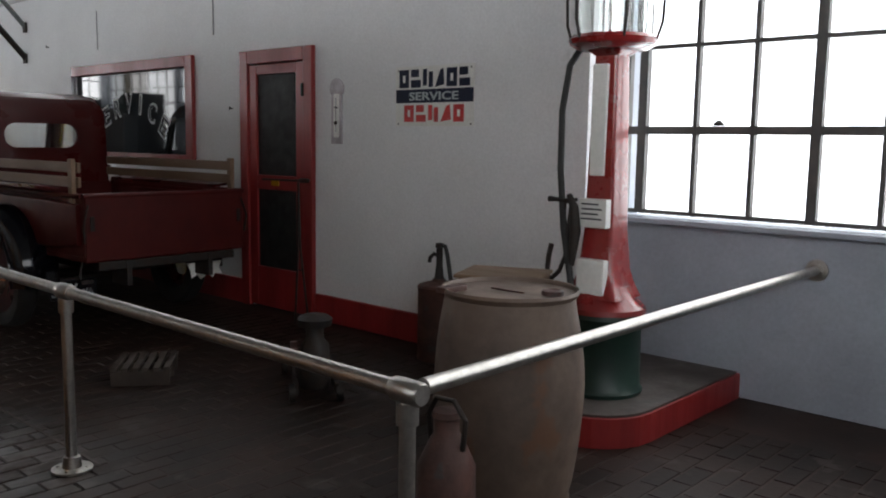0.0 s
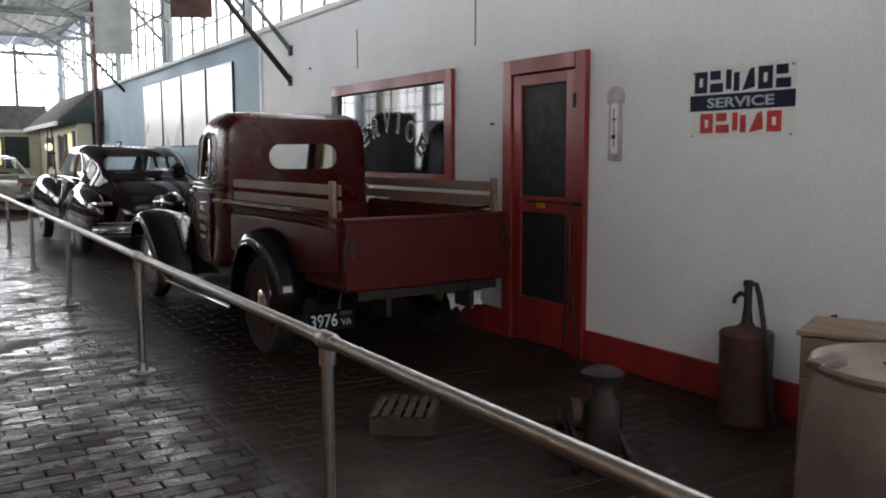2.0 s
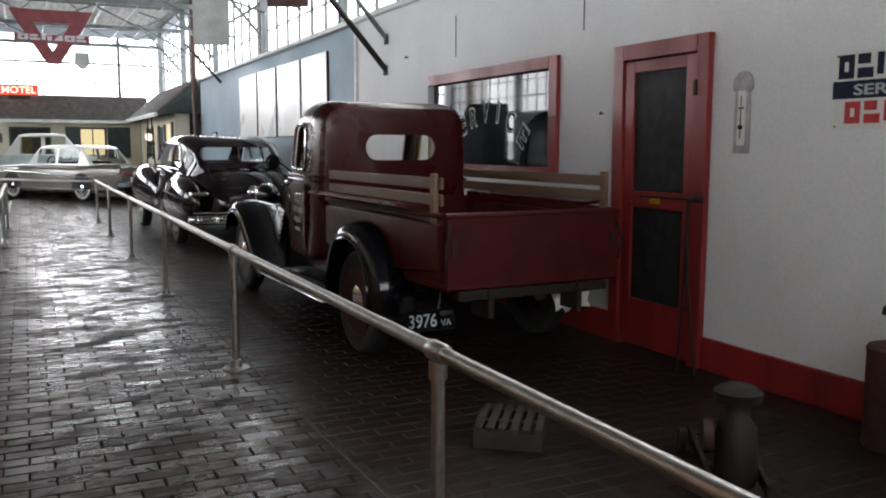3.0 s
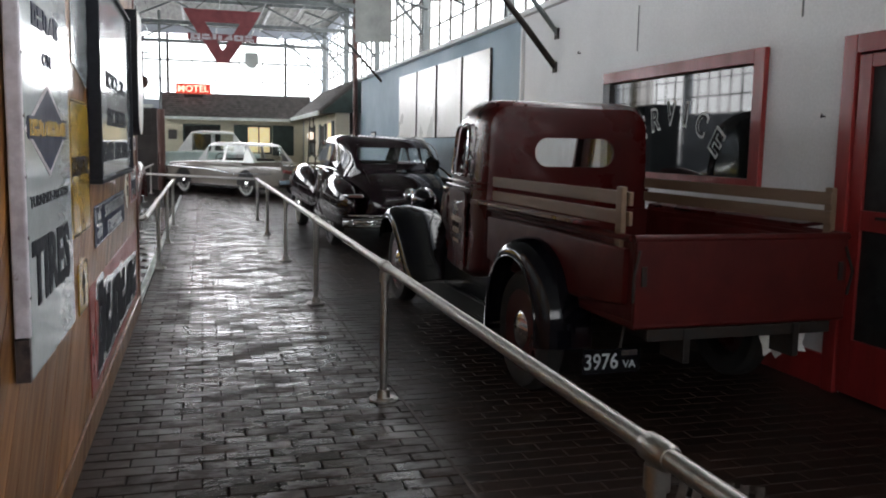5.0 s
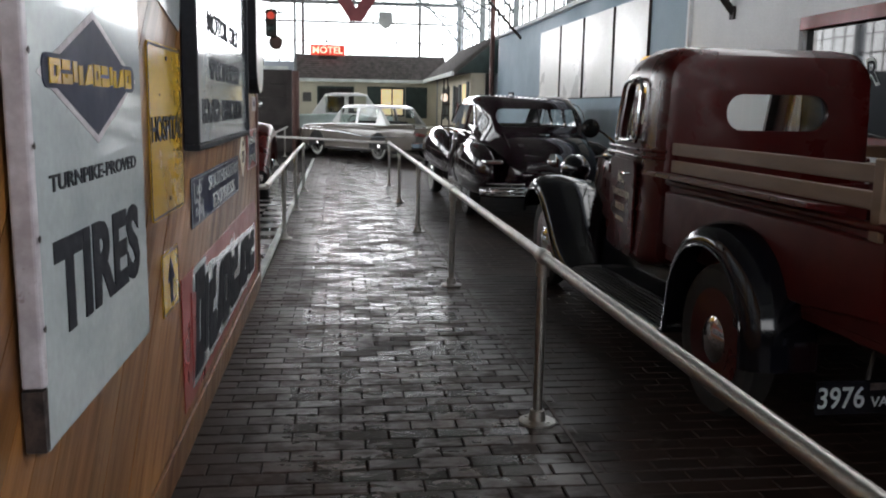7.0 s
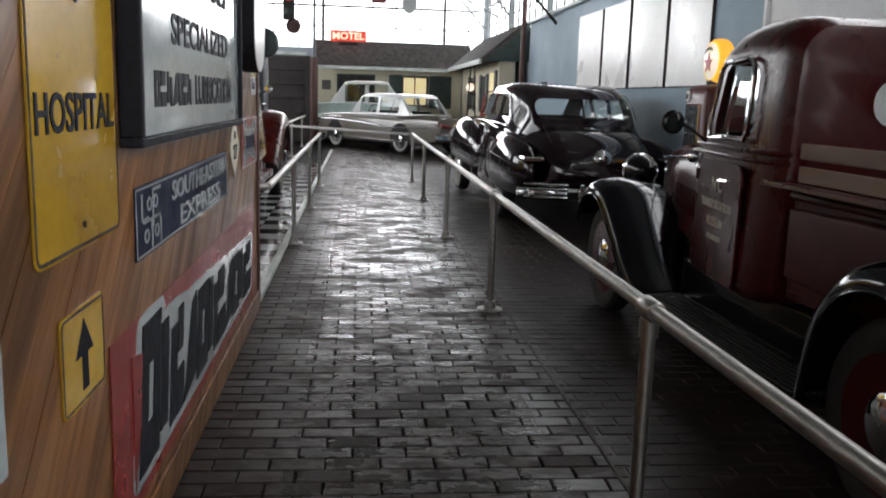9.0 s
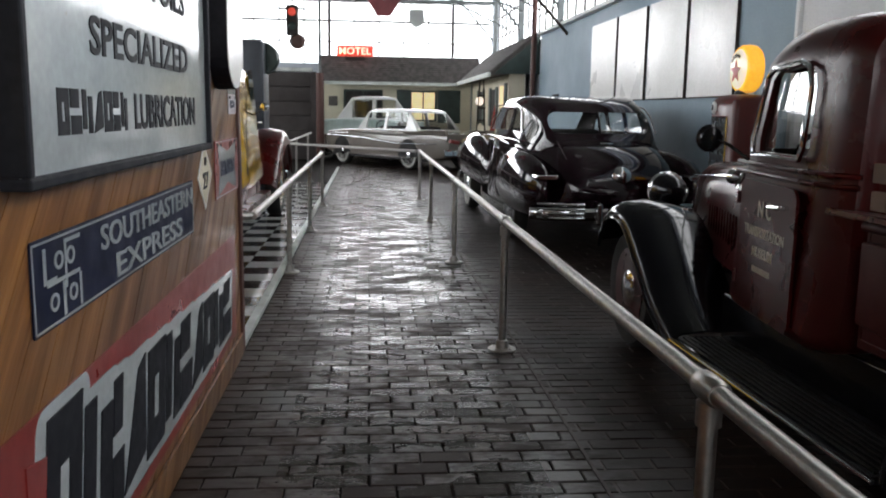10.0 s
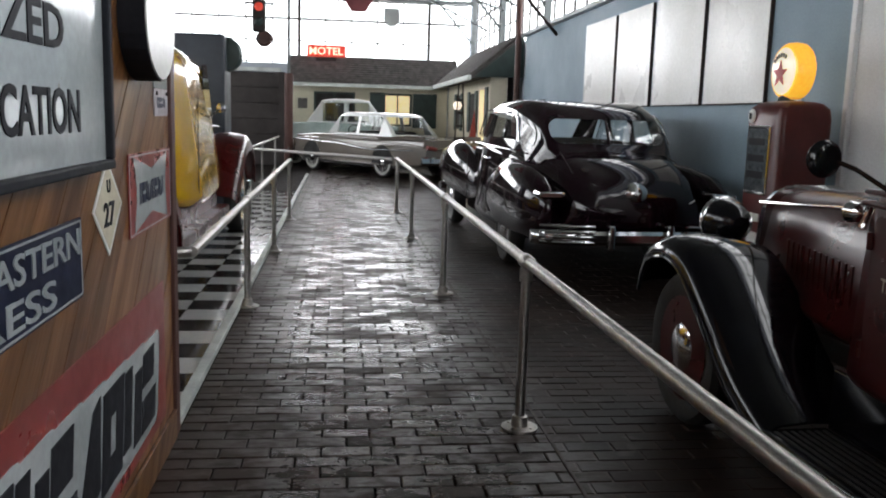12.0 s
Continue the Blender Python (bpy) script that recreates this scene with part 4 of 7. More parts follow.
# ---- things on the white partition ----
t = thing("enamel_sign", (-5.005, P0 - 0.001, 1.75), "white enamel garage sign with navy band and red and navy lettering", "sign")
part("plate", slab(rrect(-0.365, 0.365, -0.205, 0.205, 0.008), -0.006, 0), "board", t)
part("band", slab(rrect(-0.362, 0.362, -0.045, 0.048, 0.002), -0.007, -0.006), "navy", t, "navy band")
part("brand_bar", turned(blocks([1, 1, 1, 0.9, 1, 1], 0.66, 0.125, 0.002, gap=0.22), Matrix.Translation((0, -0.006, 0.122))), "navy", t, "row of navy letter shapes")
part("brand_bar", turned(blocks([1, 1, 1, 1, 1], 0.56, 0.115, 0.002, gap=0.25), Matrix.Translation((0, -0.006, -0.118))), "red_letter", t, "row of red letter shapes")
part("lettering", turned(words("SERVICE", 0.46, 0.058, 0.02), Matrix.Translation((0, -0.007, 0.0))), "enamel", t, "white lettering")
for x, z in ((-0.34, 0.18), (0.34, 0.18), (-0.34, -0.19), (0.34, -0.19)):
    part("screw", lathe([(0.0, -0.010), (0.007, -0.006)], "y", at=(x, 0, z), seg=8), "sign_edge", t)

t = thing("wall_thermometer", (-6.01, P0 - 0.001, 1.66), "long faded metal wall thermometer with a rounded head, worn bare", "thermometer")
o = [(-0.062, -0.25), (0.062, -0.25), (0.058, 0.12)] + [(0.08 * math.cos(radians(a)), 0.165 + 0.082 * math.sin(radians(a))) for a in range(-20, 201, 20)] + [(-0.058, 0.12)]
part("plate", slab(o, -0.014, 0), "silver_paint", t, "faded grey plate")
part("scale", slab(rrect(-0.03, 0.03, -0.20, 0.13, 0.01), -0.018, -0.014), "board", t)
part("bulb", lathe([(0.0, -0.035), (0.014, -0.03), (0.016, -0.018)], "y", at=(0, 0, -0.09), seg=12), "cast", t, "dark bulb", True)
part("glass_tube", tube([(0, -0.022, -0.16), (0, -0.022, 0.10)], 0.004, 8), "chrome", t, "", True)
part("crossbar", box(-0.02, 0.02, -0.022, -0.018, 0.02, 0.03), "cast", t)

for x, z, s in ((-7.42, 1.70, 0.012), (-4.36, 0.62, 0.03), (-11.1, 2.45, 0.02)):
    t = thing("wall_hook", (x, P0, z), "small dark metal hook on the white wall", "hook")
    part("hook", tube([(0, 0, 0), (0, -0.03, 0.0), (s, -0.04, -0.01), (s, -0.035, 0.015)], 0.006, 6), "cast", t, "", True)

# white boards
for i, (x0, x1) in enumerate(((-15.28, -14.04), (-16.72, -15.39), (-18.10, -16.86), (-19.60, -18.22))):
    t = thing("display_board", ((x0 + x1) / 2, 4.72, 1.62), "blank white display board, slightly yellowed, on the blue wall", "display board", "boards on the blue wall")
    w = (x1 - x0) / 2
    part("panel", box(-w, w, -0.035, 0, 0, 1.19, 0.004), "board", t)
    part("edge", box(-w, w, -0.033, -0.001, -0.012, 0, 0.002), "sign_edge", t, "dark lower edge")
    part("edge", box(w, w + 0.018, -0.033, -0.001, -0.012, 1.19, 0.002), "sign_edge", t, "dark side edge")
t = thing("picture_frame", (-22.3, 4.72, 1.48), "small black-framed notice on the blue wall", "picture frame")
part("frame", box(-0.24, 0.24, -0.03, 0, 0, 0.30, 0.004), "black_ink", t)
part("sheet", box(-0.19, 0.19, -0.033, -0.03, 0.04, 0.26), "board", t)

# ---- things by the white partition ----
t = thing("pump_sprayer", (-4.73, 4.46, 0), "rusty red-brown metal hand pump drum with a black hose", "hand pump")
part("drum", lathe([(0.0, 0), (0.14, 0.0), (0.145, 0.02), (0.14, 0.04), (0.14, 0.46), (0.145, 0.485), (0.135, 0.50), (0.05, 0.525), (0.04, 0.54), (0, 0.54)]), "rust", t, "rusty red drum", True)
part("pump_barrel", lathe([(0.0, 0.535), (0.035, 0.535), (0.03, 0.56), (0.022, 0.63), (0.022, 0.745), (0.03, 0.75), (0.026, 0.775), (0, 0.78)], seg=14), "cast", t, "dark pump barrel", True)
part("spout", tube([(-0.015, 0, 0.69), (-0.05, 0, 0.70), (-0.085, 0, 0.67), (-0.09, 0, 0.64)], 0.013, 10), "cast", t, "", True)
part("hose", tube([(0, 0, 0.755), (0.05, 0, 0.76), (0.09, -0.02, 0.70), (0.13, -0.03, 0.55), (0.165, -0.02, 0.35), (0.17, 0.0, 0.12), (0.17, 0.03, 0.03)], 0.014, 10), "rubber", t, "black rubber hose", True)

t = thing("wooden_crate", (-3.60, 3.72, 0), "tall old tan wooden crate with a scuffed lid", "crate", rz=24)
for k in range(5):
    part("front_board", box(-0.20, 0.20, -0.175, -0.155, 0.01 + 0.152 * k, 0.158 + 0.152 * k, 0.004), "crate", t)
    part("side_board", box(-0.20, -0.18, -0.153, 0.155, 0.01 + 0.152 * k, 0.158 + 0.152 * k, 0.004), "crate", t)
    part("side_board", box(0.18, 0.20, -0.153, 0.155, 0.01 + 0.152 * k, 0.158 + 0.152 * k, 0.004), "crate", t)
part("back", box(-0.18, 0.18, 0.135, 0.155, 0.01, 0.77), "crate", t)
part("lid", box(-0.215, 0.215, -0.19, 0.17, 0.772, 0.792, 0.006), "crate", t, "worn wooden lid")
part("bottom", box(-0.18, 0.18, -0.153, 0.135, 0.0, 0.02), "crate", t)

t = thing("steel_barrel", (-3.02, 3.02, 0), "faded tan steel drum with a dented lid and rust stains", "barrel")
prof = [(0.0, 0.0), (0.262, 0.0), (0.268, 0.012), (0.262, 0.03)] + [(0.262 + 0.052 * math.sin(math.pi * k / 14) ** 0.8, 0.03 + 0.80 * k / 14) for k in range(1, 14)] + [(0.268, 0.835), (0.280, 0.845), (0.286, 0.856), (0.280, 0.868), (0.272, 0.866), (0.266, 0.85), (0.2, 0.842), (0.1, 0.846), (0.0, 0.845)]
bm = lathe(prof, seg=48)
for v in bm.verts:
    n = noise.noise(v.co * 3.1) * 0.008
    r = math.hypot(v.co.x, v.co.y)
    if r > 0.05:
        v.co.x *= 1 + n / r
        v.co.y *= 1 + n / r
for v in bm.verts:
    v.co.x *= 0.97
    v.co.y *= 0.97
part("drum", bm, "barrel", t, "", True)
part("bung", lathe([(0.045, 0.845), (0.045, 0.862), (0.03, 0.866), (0.02, 0.860), (0, 0.860)], at=(0.15, 0.08, 0), seg=16), "rust", t, "rusty bung", True)
part("lid_clamp", box(-0.19, -0.14, -0.235, -0.10, 0.846, 0.872, 0.006), "rust", t, "rusty clamp")
part("lid_strap", box(-0.10, 0.06, 0.0, 0.012, 0.847, 0.853, 0.002), "rust", t)

t = thing("oil_can", (-2.90, 2.52, 0), "dark rusty metal oil can with a looped handle", "oil can")
part("body", lathe([(0, 0), (0.105, 0), (0.11, 0.02), (0.105, 0.30), (0.06, 0.40), (0.045, 0.42), (0.045, 0.47), (0.055, 0.48), (0.05, 0.50), (0, 0.505)], seg=24), "rust", t, "", True)
part("handle", tube([(-0.075, 0, 0.36), (-0.09, 0, 0.47), (-0.05, 0, 0.535), (0.03, 0, 0.54), (0.085, 0, 0.48), (0.075, 0, 0.37)], 0.010, 8), "cast", t, "", True)

t = thing("wooden_platform", (-5.66, 2.86, 0), "small slatted wooden platform, dirty grey-brown", "wooden platform", rz=-37)
for k in range(6):
    part("slat", box(-0.20, 0.20, -0.165 + 0.059 * k, -0.128 + 0.059 * k, 0.085, 0.105, 0.003), "old_wood", t)
for x in (-0.18, 0.0, 0.18):
    part("runner", box(x - 0.02, x + 0.02, -0.165, 0.165, 0.0, 0.084, 0.003), "old_wood", t)

t = thing("floor_jack", (-4.76, 3.42, 0), "old dark iron workshop jack on a narrow ladder base", "floor jack", rz=-35)
for y in (-0.11, 0.11):
    part("side_rail", box(-0.42, 0.30, y - 0.012, y + 0.012, 0.05, 0.11, 0.006), "cast", t)
for x in (-0.38, -0.15, 0.08):
    part("cross_bar", tube([(x, -0.11, 0.08), (x, 0.11, 0.08)], 0.012, 8), "cast", t, "", True)
for x, y in ((-0.36, -0.15), (-0.36, 0.15), (0.26, -0.13), (0.26, 0.13)):
    part("wheel", lathe([(0.0, -0.018), (0.055, -0.018), (0.055, 0.018), (0, 0.018)], "y", at=(x, y, 0.055), seg=16), "cast", t, "", True)
part("cylinder", lathe([(0, 0.06), (0.085, 0.06), (0.09, 0.10), (0.08, 0.30), (0.05, 0.34), (0.05, 0.40), (0.095, 0.41), (0.10, 0.45), (0.07, 0.47), (0, 0.47)], at=(0.16, 0, 0), seg=20), "cast", t, "", True)
part("arm", box(-0.30, 0.12, -0.03, 0.03, 0.10, 0.15, 0.01), "cast", t)
part("gear", lathe([(0, -0.02), (0.07, -0.02), (0.07, 0.02), (0, 0.02)], "y", at=(0.16, -0.12, 0.26), seg=12), "rust", t, "", True)

t = thing("tall_stand_jack", (-6.32, 4.50, 0), "slim black iron stand with a long bar handle by the door", "tool stand")
part("bar", tube([(-0.42, 0, 1.115), (-0.02, 0, 1.12), (0.10, -0.02, 1.125)], 0.009, 8), "cast", t, "", True)
part("grip", tube([(0.08, -0.016, 1.124), (0.12, -0.022, 1.126), (0.22, -0.04, 1.128), (0.23, -0.042, 1.128)], [0.012, 0.02, 0.018, 0.008], 10), "cast", t, "", True)
part("leg", tube([(0.05, 0, 1.11), (0.07, 0, 0.6), (0.17, 0, 0.0)], 0.009, 8), "cast", t, "", True)
part("leg", tube([(0.05, 0, 1.11), (0.04, 0, 0.55), (0.0, 0, 0.0)], 0.009, 8), "cast", t, "", True)
part("rung", tube([(0.02, 0, 0.42), (0.095, 0, 0.42)], 0.007, 8), "cast", t, "", True)

# pump island and the tall visible pump
t = thing("pump_island", (-3.4, 4.28, 0), "raised concrete pump island with a dark red painted edge", "pump island")
o = [(-0.60, -0.33), (-0.45, -0.62), (0.10, -0.60)] + [(0.18 + 0.32 * math.cos(radians(a)), -0.28 + 0.32 * math.sin(radians(a))) for a in range(-90, 1, 15)] + [(0.50, 0.755), (-0.34, 0.755), (-0.34, 0.38), (-0.60, 0.38)]
part("kerb", slab(o, 0.0, 0.145, plane="xy"), "red_paint", t, "dark red painted side")
part("top", slab([(x * 0.97, y * 0.97 + 0.004) for x, y in o], 0.145, 0.158, plane="xy"), "concrete", t, "worn concrete top")

t = thing("visible_gas_pump", (-3.29, 4.16, 0.158), "tall red gas pump with glass cylinder on dark green base", "gas pump")
part("base", lathe([(0, 0), (0.215, 0), (0.22, 0.02), (0.205, 0.04), (0.20, 0.38), (0.215, 0.40), (0.21, 0.425), (0, 0.43)], seg=32), "pump_green", t, "dark green round base", True)
part("skirt", lathe([(0, 0.425), (0.225, 0.425), (0.22, 0.45), (0.16, 0.50), (0.135, 0.56), (0, 0.56)], seg=32), "pump_red", t, "red flared skirt", True)
bm = loft([[(x * s, y * s, z) for x, y in rrect(-0.5, 0.5, -0.5, 0.5, 0.12, 4)] for z, s in ((0.50, 0.30), (0.56, 0.25), (0.64, 0.205), (0.85, 0.17), (1.2, 0.155), (1.72, 0.13), (1.745, 0.19), (1.76, 0.19))])
part("column", bm, "pump_red", t, "red tapered column", True)
part("price_panel", box(-0.062, 0.028, -0.085, -0.055, 1.12, 1.68, 0.008), "board", t, "long cream panel")
part("lower_panel", box(-0.075, 0.085, -0.150, -0.10, 0.52, 0.70, 0.006), "board", t, "cream panel")
n = part("notice", box(-0.085, 0.075, -0.128, -0.08, 0.86, 1.005, 0.003), "board", t, "pale paper notice")
for k in range(4):
    part("print_bar", box(-0.07, 0.05 - 0.02 * (k % 2), -0.1295, -0.128, 0.90 + 0.025 * k, 0.908 + 0.025 * k), "black_ink", n)
part("collar", lathe([(0, 1.75), (0.17, 1.75), (0.215, 1.775), (0.225, 1.80), (0.205, 1.82), (0, 1.82)], seg=32), "pump_red", t, "dark red collar", True)
part("cylinder", lathe([(0.185, 1.82), (0.185, 2.62), (0.178, 2.62), (0.178, 1.82)], seg=40), "glass", t, "clear glass cylinder", True)
part("gauge_stem", tube([(0, 0, 1.82), (0, 0, 2.62)], 0.03, 12), "chrome", t, "", True)
part("top_cap", lathe([(0, 2.62), (0.21, 2.62), (0.22, 2.65), (0.15, 2.72), (0, 2.76)], seg=32), "pump_red", t, "", True)
for k in range(6):
    a = 2 * math.pi * k / 6 + 0.25
    c, s = math.cos(a), math.sin(a)
    part("cage_rod", tube([(0.14 * c, 0.14 * s, 1.775), (0.22 * c, 0.22 * s, 1.80), (0.245 * c, 0.245 * s, 1.88), (0.25 * c, 0.25 * s, 2.0), (0.25 * c, 0.25 * s, 2.55), (0.21 * c, 0.21 * s, 2.64)], 0.008, 8), "cast", t, "dark cage rod", True)
part("hose", tube([(-0.16, -0.04, 1.77), (-0.20, -0.08, 1.68), (-0.225, -0.10, 1.45), (-0.21, -0.12, 1.15), (-0.16, -0.15, 0.85), (-0.10, -0.17, 0.62), (-0.06, -0.19, 0.45), (-0.055, -0.22, 0.25)], 0.018, 12), "rubber", t, "black rubber hose", True)
part("nozzle", tube([(-0.14, -0.14, 1.02), (-0.10, -0.15, 0.96), (-0.085, -0.155, 0.84), (-0.10, -0.16, 0.66)], [0.016, 0.024, 0.03, 0.016], 12), "cast", t, "dark nozzle", True)
part("hook", tube([(-0.10, -0.12, 1.0), (-0.16, -0.14, 0.98), (-0.17, -0.14, 0.90)], 0.010, 8), "cast", t, "", True)
part("crank", tube([(-0.080, -0.110, 0.47), (-0.190, -0.140, 0.50), (-0.260, -0.145, 0.60), (-0.250, -0.145, 0.70), (-0.235, -0.145, 0.76)], 0.014, 10), "cast", t, "", True)
part("crank_handle", tube([(-0.310, -0.150, 0.50), (-0.180, -0.150, 0.62), (-0.145, -0.150, 0.70), (-0.115, -0.150, 0.985), (-0.135, -0.150, 0.99), (-0.215, -0.150, 0.995), (-0.255, -0.150, 0.995)], [0.012, 0.012, 0.012, 0.012, 0.012, 0.012, 0.016], 10), "cast", t, "bent iron crank handle", True)
# ---- vehicles ----


def ring(x, hw, z0, z1, r_low=0.08, r_top=0.18, tumble=0.0, n=5):
    """A rounded cross-section of a car body at x."""
    pts = []
    for sy, z, r, a0, w in ((1, z1, r_top, 90, hw - tumble), (1, z0, r_low, 0, hw), (-1, z0, r_low, -90, hw), (-1, z1, r_top, 180, hw - tumble)):
        r = min(r, (z1 - z0) / 2.05, w / 1.05)
        cz = z - r if z == z1 else z + r
        for k in range(n + 1):
            a = radians(a0 - 90 * k / n)
            pts.append((x, sy * (w - r) + r * math.cos(a), cz + r * math.sin(a)))
    return pts


def car_body(stations, n=5):
    """stations: (x, half width, bottom, top, lower radius, upper radius, tumblehome)."""
    return loft([ring(*s, n=n) for s in stations])


def wheel(parent, x, y, r, w, hub_mat, white=False, cap="chrome"):
    s = 1 if y > 0 else -1
    t = thing("wheel", (0, 0, 0), "", "")
    for k in ("label", "category"):
        if k in t:
            del t[k]
    t.parent = parent
    t.matrix_world = Matrix()
    t.matrix_basis = Matrix.Translation((x, y, r))
    h = w / 2
    ri = r * 0.66
    bm = lathe([(ri, -h * 0.8), (r * 0.80, -h), (r * 0.93, -h * 0.95), (r * 0.995, -h * 0.6), (r, 0), (r * 0.995, h * 0.6), (r * 0.93, h * 0.95), (r * 0.80, h), (ri, h * 0.8), (ri, -h * 0.8)], "y", seg=36)
    part("tyre", bm, "rubber", t, "worn black tyre", True)
    if white:
        part("whitewall", lathe([(ri * 1.02, s * h * 0.86), (ri * 1.04, s * (h + 0.004)), (r * 0.84, s * (h + 0.004)), (r * 0.86, s * h * 0.9)], "y", seg=32), "whitewall", t, "", True)
    part("rim", lathe([(ri * 1.03, s * h * 0.9), (ri * 0.97, s * h * 0.75), (ri * 0.9, s * h * 0.2), (ri * 0.55, s * h * 0.35), (ri * 0.5, s * h * 0.5), (0.0, s * h * 0.5)], "y", seg=32), hub_mat, t, "", True)
    part("hub_cap", lathe([(ri * 0.52, s * h * 0.45), (ri * 0.5, s * h * 0.85), (ri * 0.36, s * h * 1.1), (0.0, s * h * 1.2)], "y", seg=24), cap, t, "shiny hub cap", True)
    return t


def fender(parent, path, yi, yo, side, material, label, drop=0.10, crown=0.035, name="fender"):
    rings = []
    n = len(path)
    for i, p in enumerate(path):
        a, b = Vector(path[max(i - 1, 0)]), Vector(path[min(i + 1, n - 1)])
        d = (b - a).normalized()
        nx, nz = (d.y, -d.x) if path[-1][0] < path[0][0] else (-d.y, d.x)
        prof = [(yi, -0.01), (yi + (yo - yi) * 0.35, crown * 0.8), (yi + (yo - yi) * 0.6, crown), (yo - 0.06, crown * 0.5), (yo - 0.02, -0.012), (yo, -0.05), (yo, -drop)]
        rings.append([(p[0] + nx * h, side * y, p[1] + nz * h) for y, h in prof])
    bm = loft(rings, closed=False, caps=False)
    ob = part(name, bm, material, parent, label, True)
    baked(ob, thick=0.012)
    part("bead", tube([r[-1] for r in rings], 0.009, 8), material, ob, "rolled edge bead", True)
    return ob


def arch(points, n=26):
    """A smooth line through points (Catmull-Rom)."""
    P = [Vector(p) for p in points]
    P = [P[0] * 2 - P[1]] + P + [P[-1] * 2 - P[-2]]
    out = []
    m = len(P) - 3
    for k in range(n + 1):
        u = k / n * m
        i = min(int(u), m - 1)
        f = u - i
        a, b, c, d = P[i:i + 4]
        out.append(tuple(0.5 * ((2 * b) + (c - a) * f + (2 * a - 5 * b + 4 * c - d) * f * f + (3 * b - a - 3 * c + d) * f ** 3)))
    return out


def cab_side(x, z=1.0):
    """Half width of the pickup's cab."""
    y = 0.705 if x < -0.1 else 0.705 - 0.135 * (x + 0.1)
    return y - max(0, z - 1.2) * 0.075


def pickup():
    t = thing("pickup_truck", (-9.1, 3.515, 0), "dark red 1930s pickup truck with black fenders and wooden bed rails", "truck", rz=181.5)
    # cab
    st = []
    for x, hw, z0, z1, rl, rt, tb in ((-0.415, 0.62, 0.58, 1.71, 0.06, 0.16, 0.03), (-0.40, 0.665, 0.54, 1.765, 0.07, 0.16, 0.04), (-0.34, 0.695, 0.52, 1.80, 0.07, 0.17, 0.045), (-0.20, 0.705, 0.50, 1.82, 0.06, 0.18, 0.05),
                                       (0.10, 0.685, 0.50, 1.825, 0.06, 0.18, 0.055), (0.36, 0.655, 0.50, 1.80, 0.06, 0.18, 0.06), (0.48, 0.64, 0.50, 1.75, 0.06, 0.17, 0.06), (0.60, 0.62, 0.50, 1.29, 0.06, 0.12, 0.04), (0.66, 0.60, 0.50, 1.20, 0.06, 0.12, 0.03)):
        st.append((x, hw, z0, z1, rl, rt, tb))
    body = part("cab", car_body(st, 7), "truck_red", t, "dark red cab with rounded roof", True)
    rear = slab(rrect(-0.355, 0.285, 1.335, 1.545, 0.10, 6), -0.6, -0.25, plane="yz")
    side = slab([(-0.06, 1.26), (-0.08, 1.30), (-0.08, 1.54), (-0.05, 1.60), (0.02, 1.625), (0.33, 1.61), (0.38, 1.58), (0.46, 1.32), (0.45, 1.26)], -0.9, 0.9)
    front = loft([[(0.35, y, 1.62), (0.75, y, 1.62), (0.75, y, 1.27), (0.45, y, 1.27)] for y in (-0.50, 0.50)])
    hollow = box(-0.37, 0.50, -0.60, 0.60, 0.60, 1.60)
    baked(body, [rear, side, front], thick=0.03)
    hollow.free()
    for f in body.data.polygons:
        f.use_smooth = True
    body.data.set_sharp_from_angle(angle=radians(35))
    part("rear_window_glass", slab(rrect(-0.375, 0.305, 1.325, 1.555, 0.10, 6), -0.395, -0.391, plane="yz"), "glass", t)
    part("seat", box(-0.33, -0.10, -0.55, 0.55, 0.72, 1.22, 0.05), "dark", t, "dark seat back")
    part("seat", box(-0.09, 0.25, -0.55, 0.55, 0.60, 0.80, 0.04), "dark", t, "dark seat cushion")
    part("steering_wheel", tube([(0.30 + 0.02 * math.sin(2 * math.pi * k / 20), 0.33 + 0.19 * math.cos(2 * math.pi * k / 20), 1.18 + 0.19 * math.sin(2 * math.pi * k / 20)) for k in range(20)], 0.012, 8, wrap=True), "car_black", t, "", True)
    part("mirror_inside", lathe([(0.0, 0.0), (0.05, 0.005), (0.05, 0.02), (0, 0.025)], "x", at=(0.42, 0.02, 1.52), seg=16), "car_black", t, "", True)
    for s in (1, -1):
        # belt mouldings and window rims
        for z, y in ((1.205, 0.0), (1.165, 0.006)):
            part("belt_moulding", tube([(-0.415, s * (0.64 + y), z), (-0.34, s * (0.692 + y), z)] + [(x, s * (cab_side(x) + y), z) for x in (-0.2, -0.1, 0.1, 0.3, 0.5, 0.64)], 0.011, 8), "truck_red", t, "", True)
        o = [(-0.075, 1.25), (-0.095, 1.30), (-0.095, 1.545), (-0.06, 1.615), (0.02, 1.64), (0.335, 1.625), (0.395, 1.59), (0.478, 1.32), (0.465, 1.25)]
        pts = [(x, s * (cab_side(x, z) + 0.004), z) for x, z in o]
        part("window_rim", tube(pts, 0.013, 8, wrap=True), "chrome", t, "bright window rim", True)
        part("door_glass", loft([[(x, s * (cab_side(x, z) - 0.045 + b), z) for x, z in o] for b in (0, 0.003)]), "glass", t)
        bm = loft([[(x, s * (cab_side(x) - 0.004 + b), z) for x, z in rrect(-0.11, 0.56, 0.53, 1.13, 0.05)] for b in (0.0, 0.013)])
        door = part("door", bm, "truck_red", t, "", True)
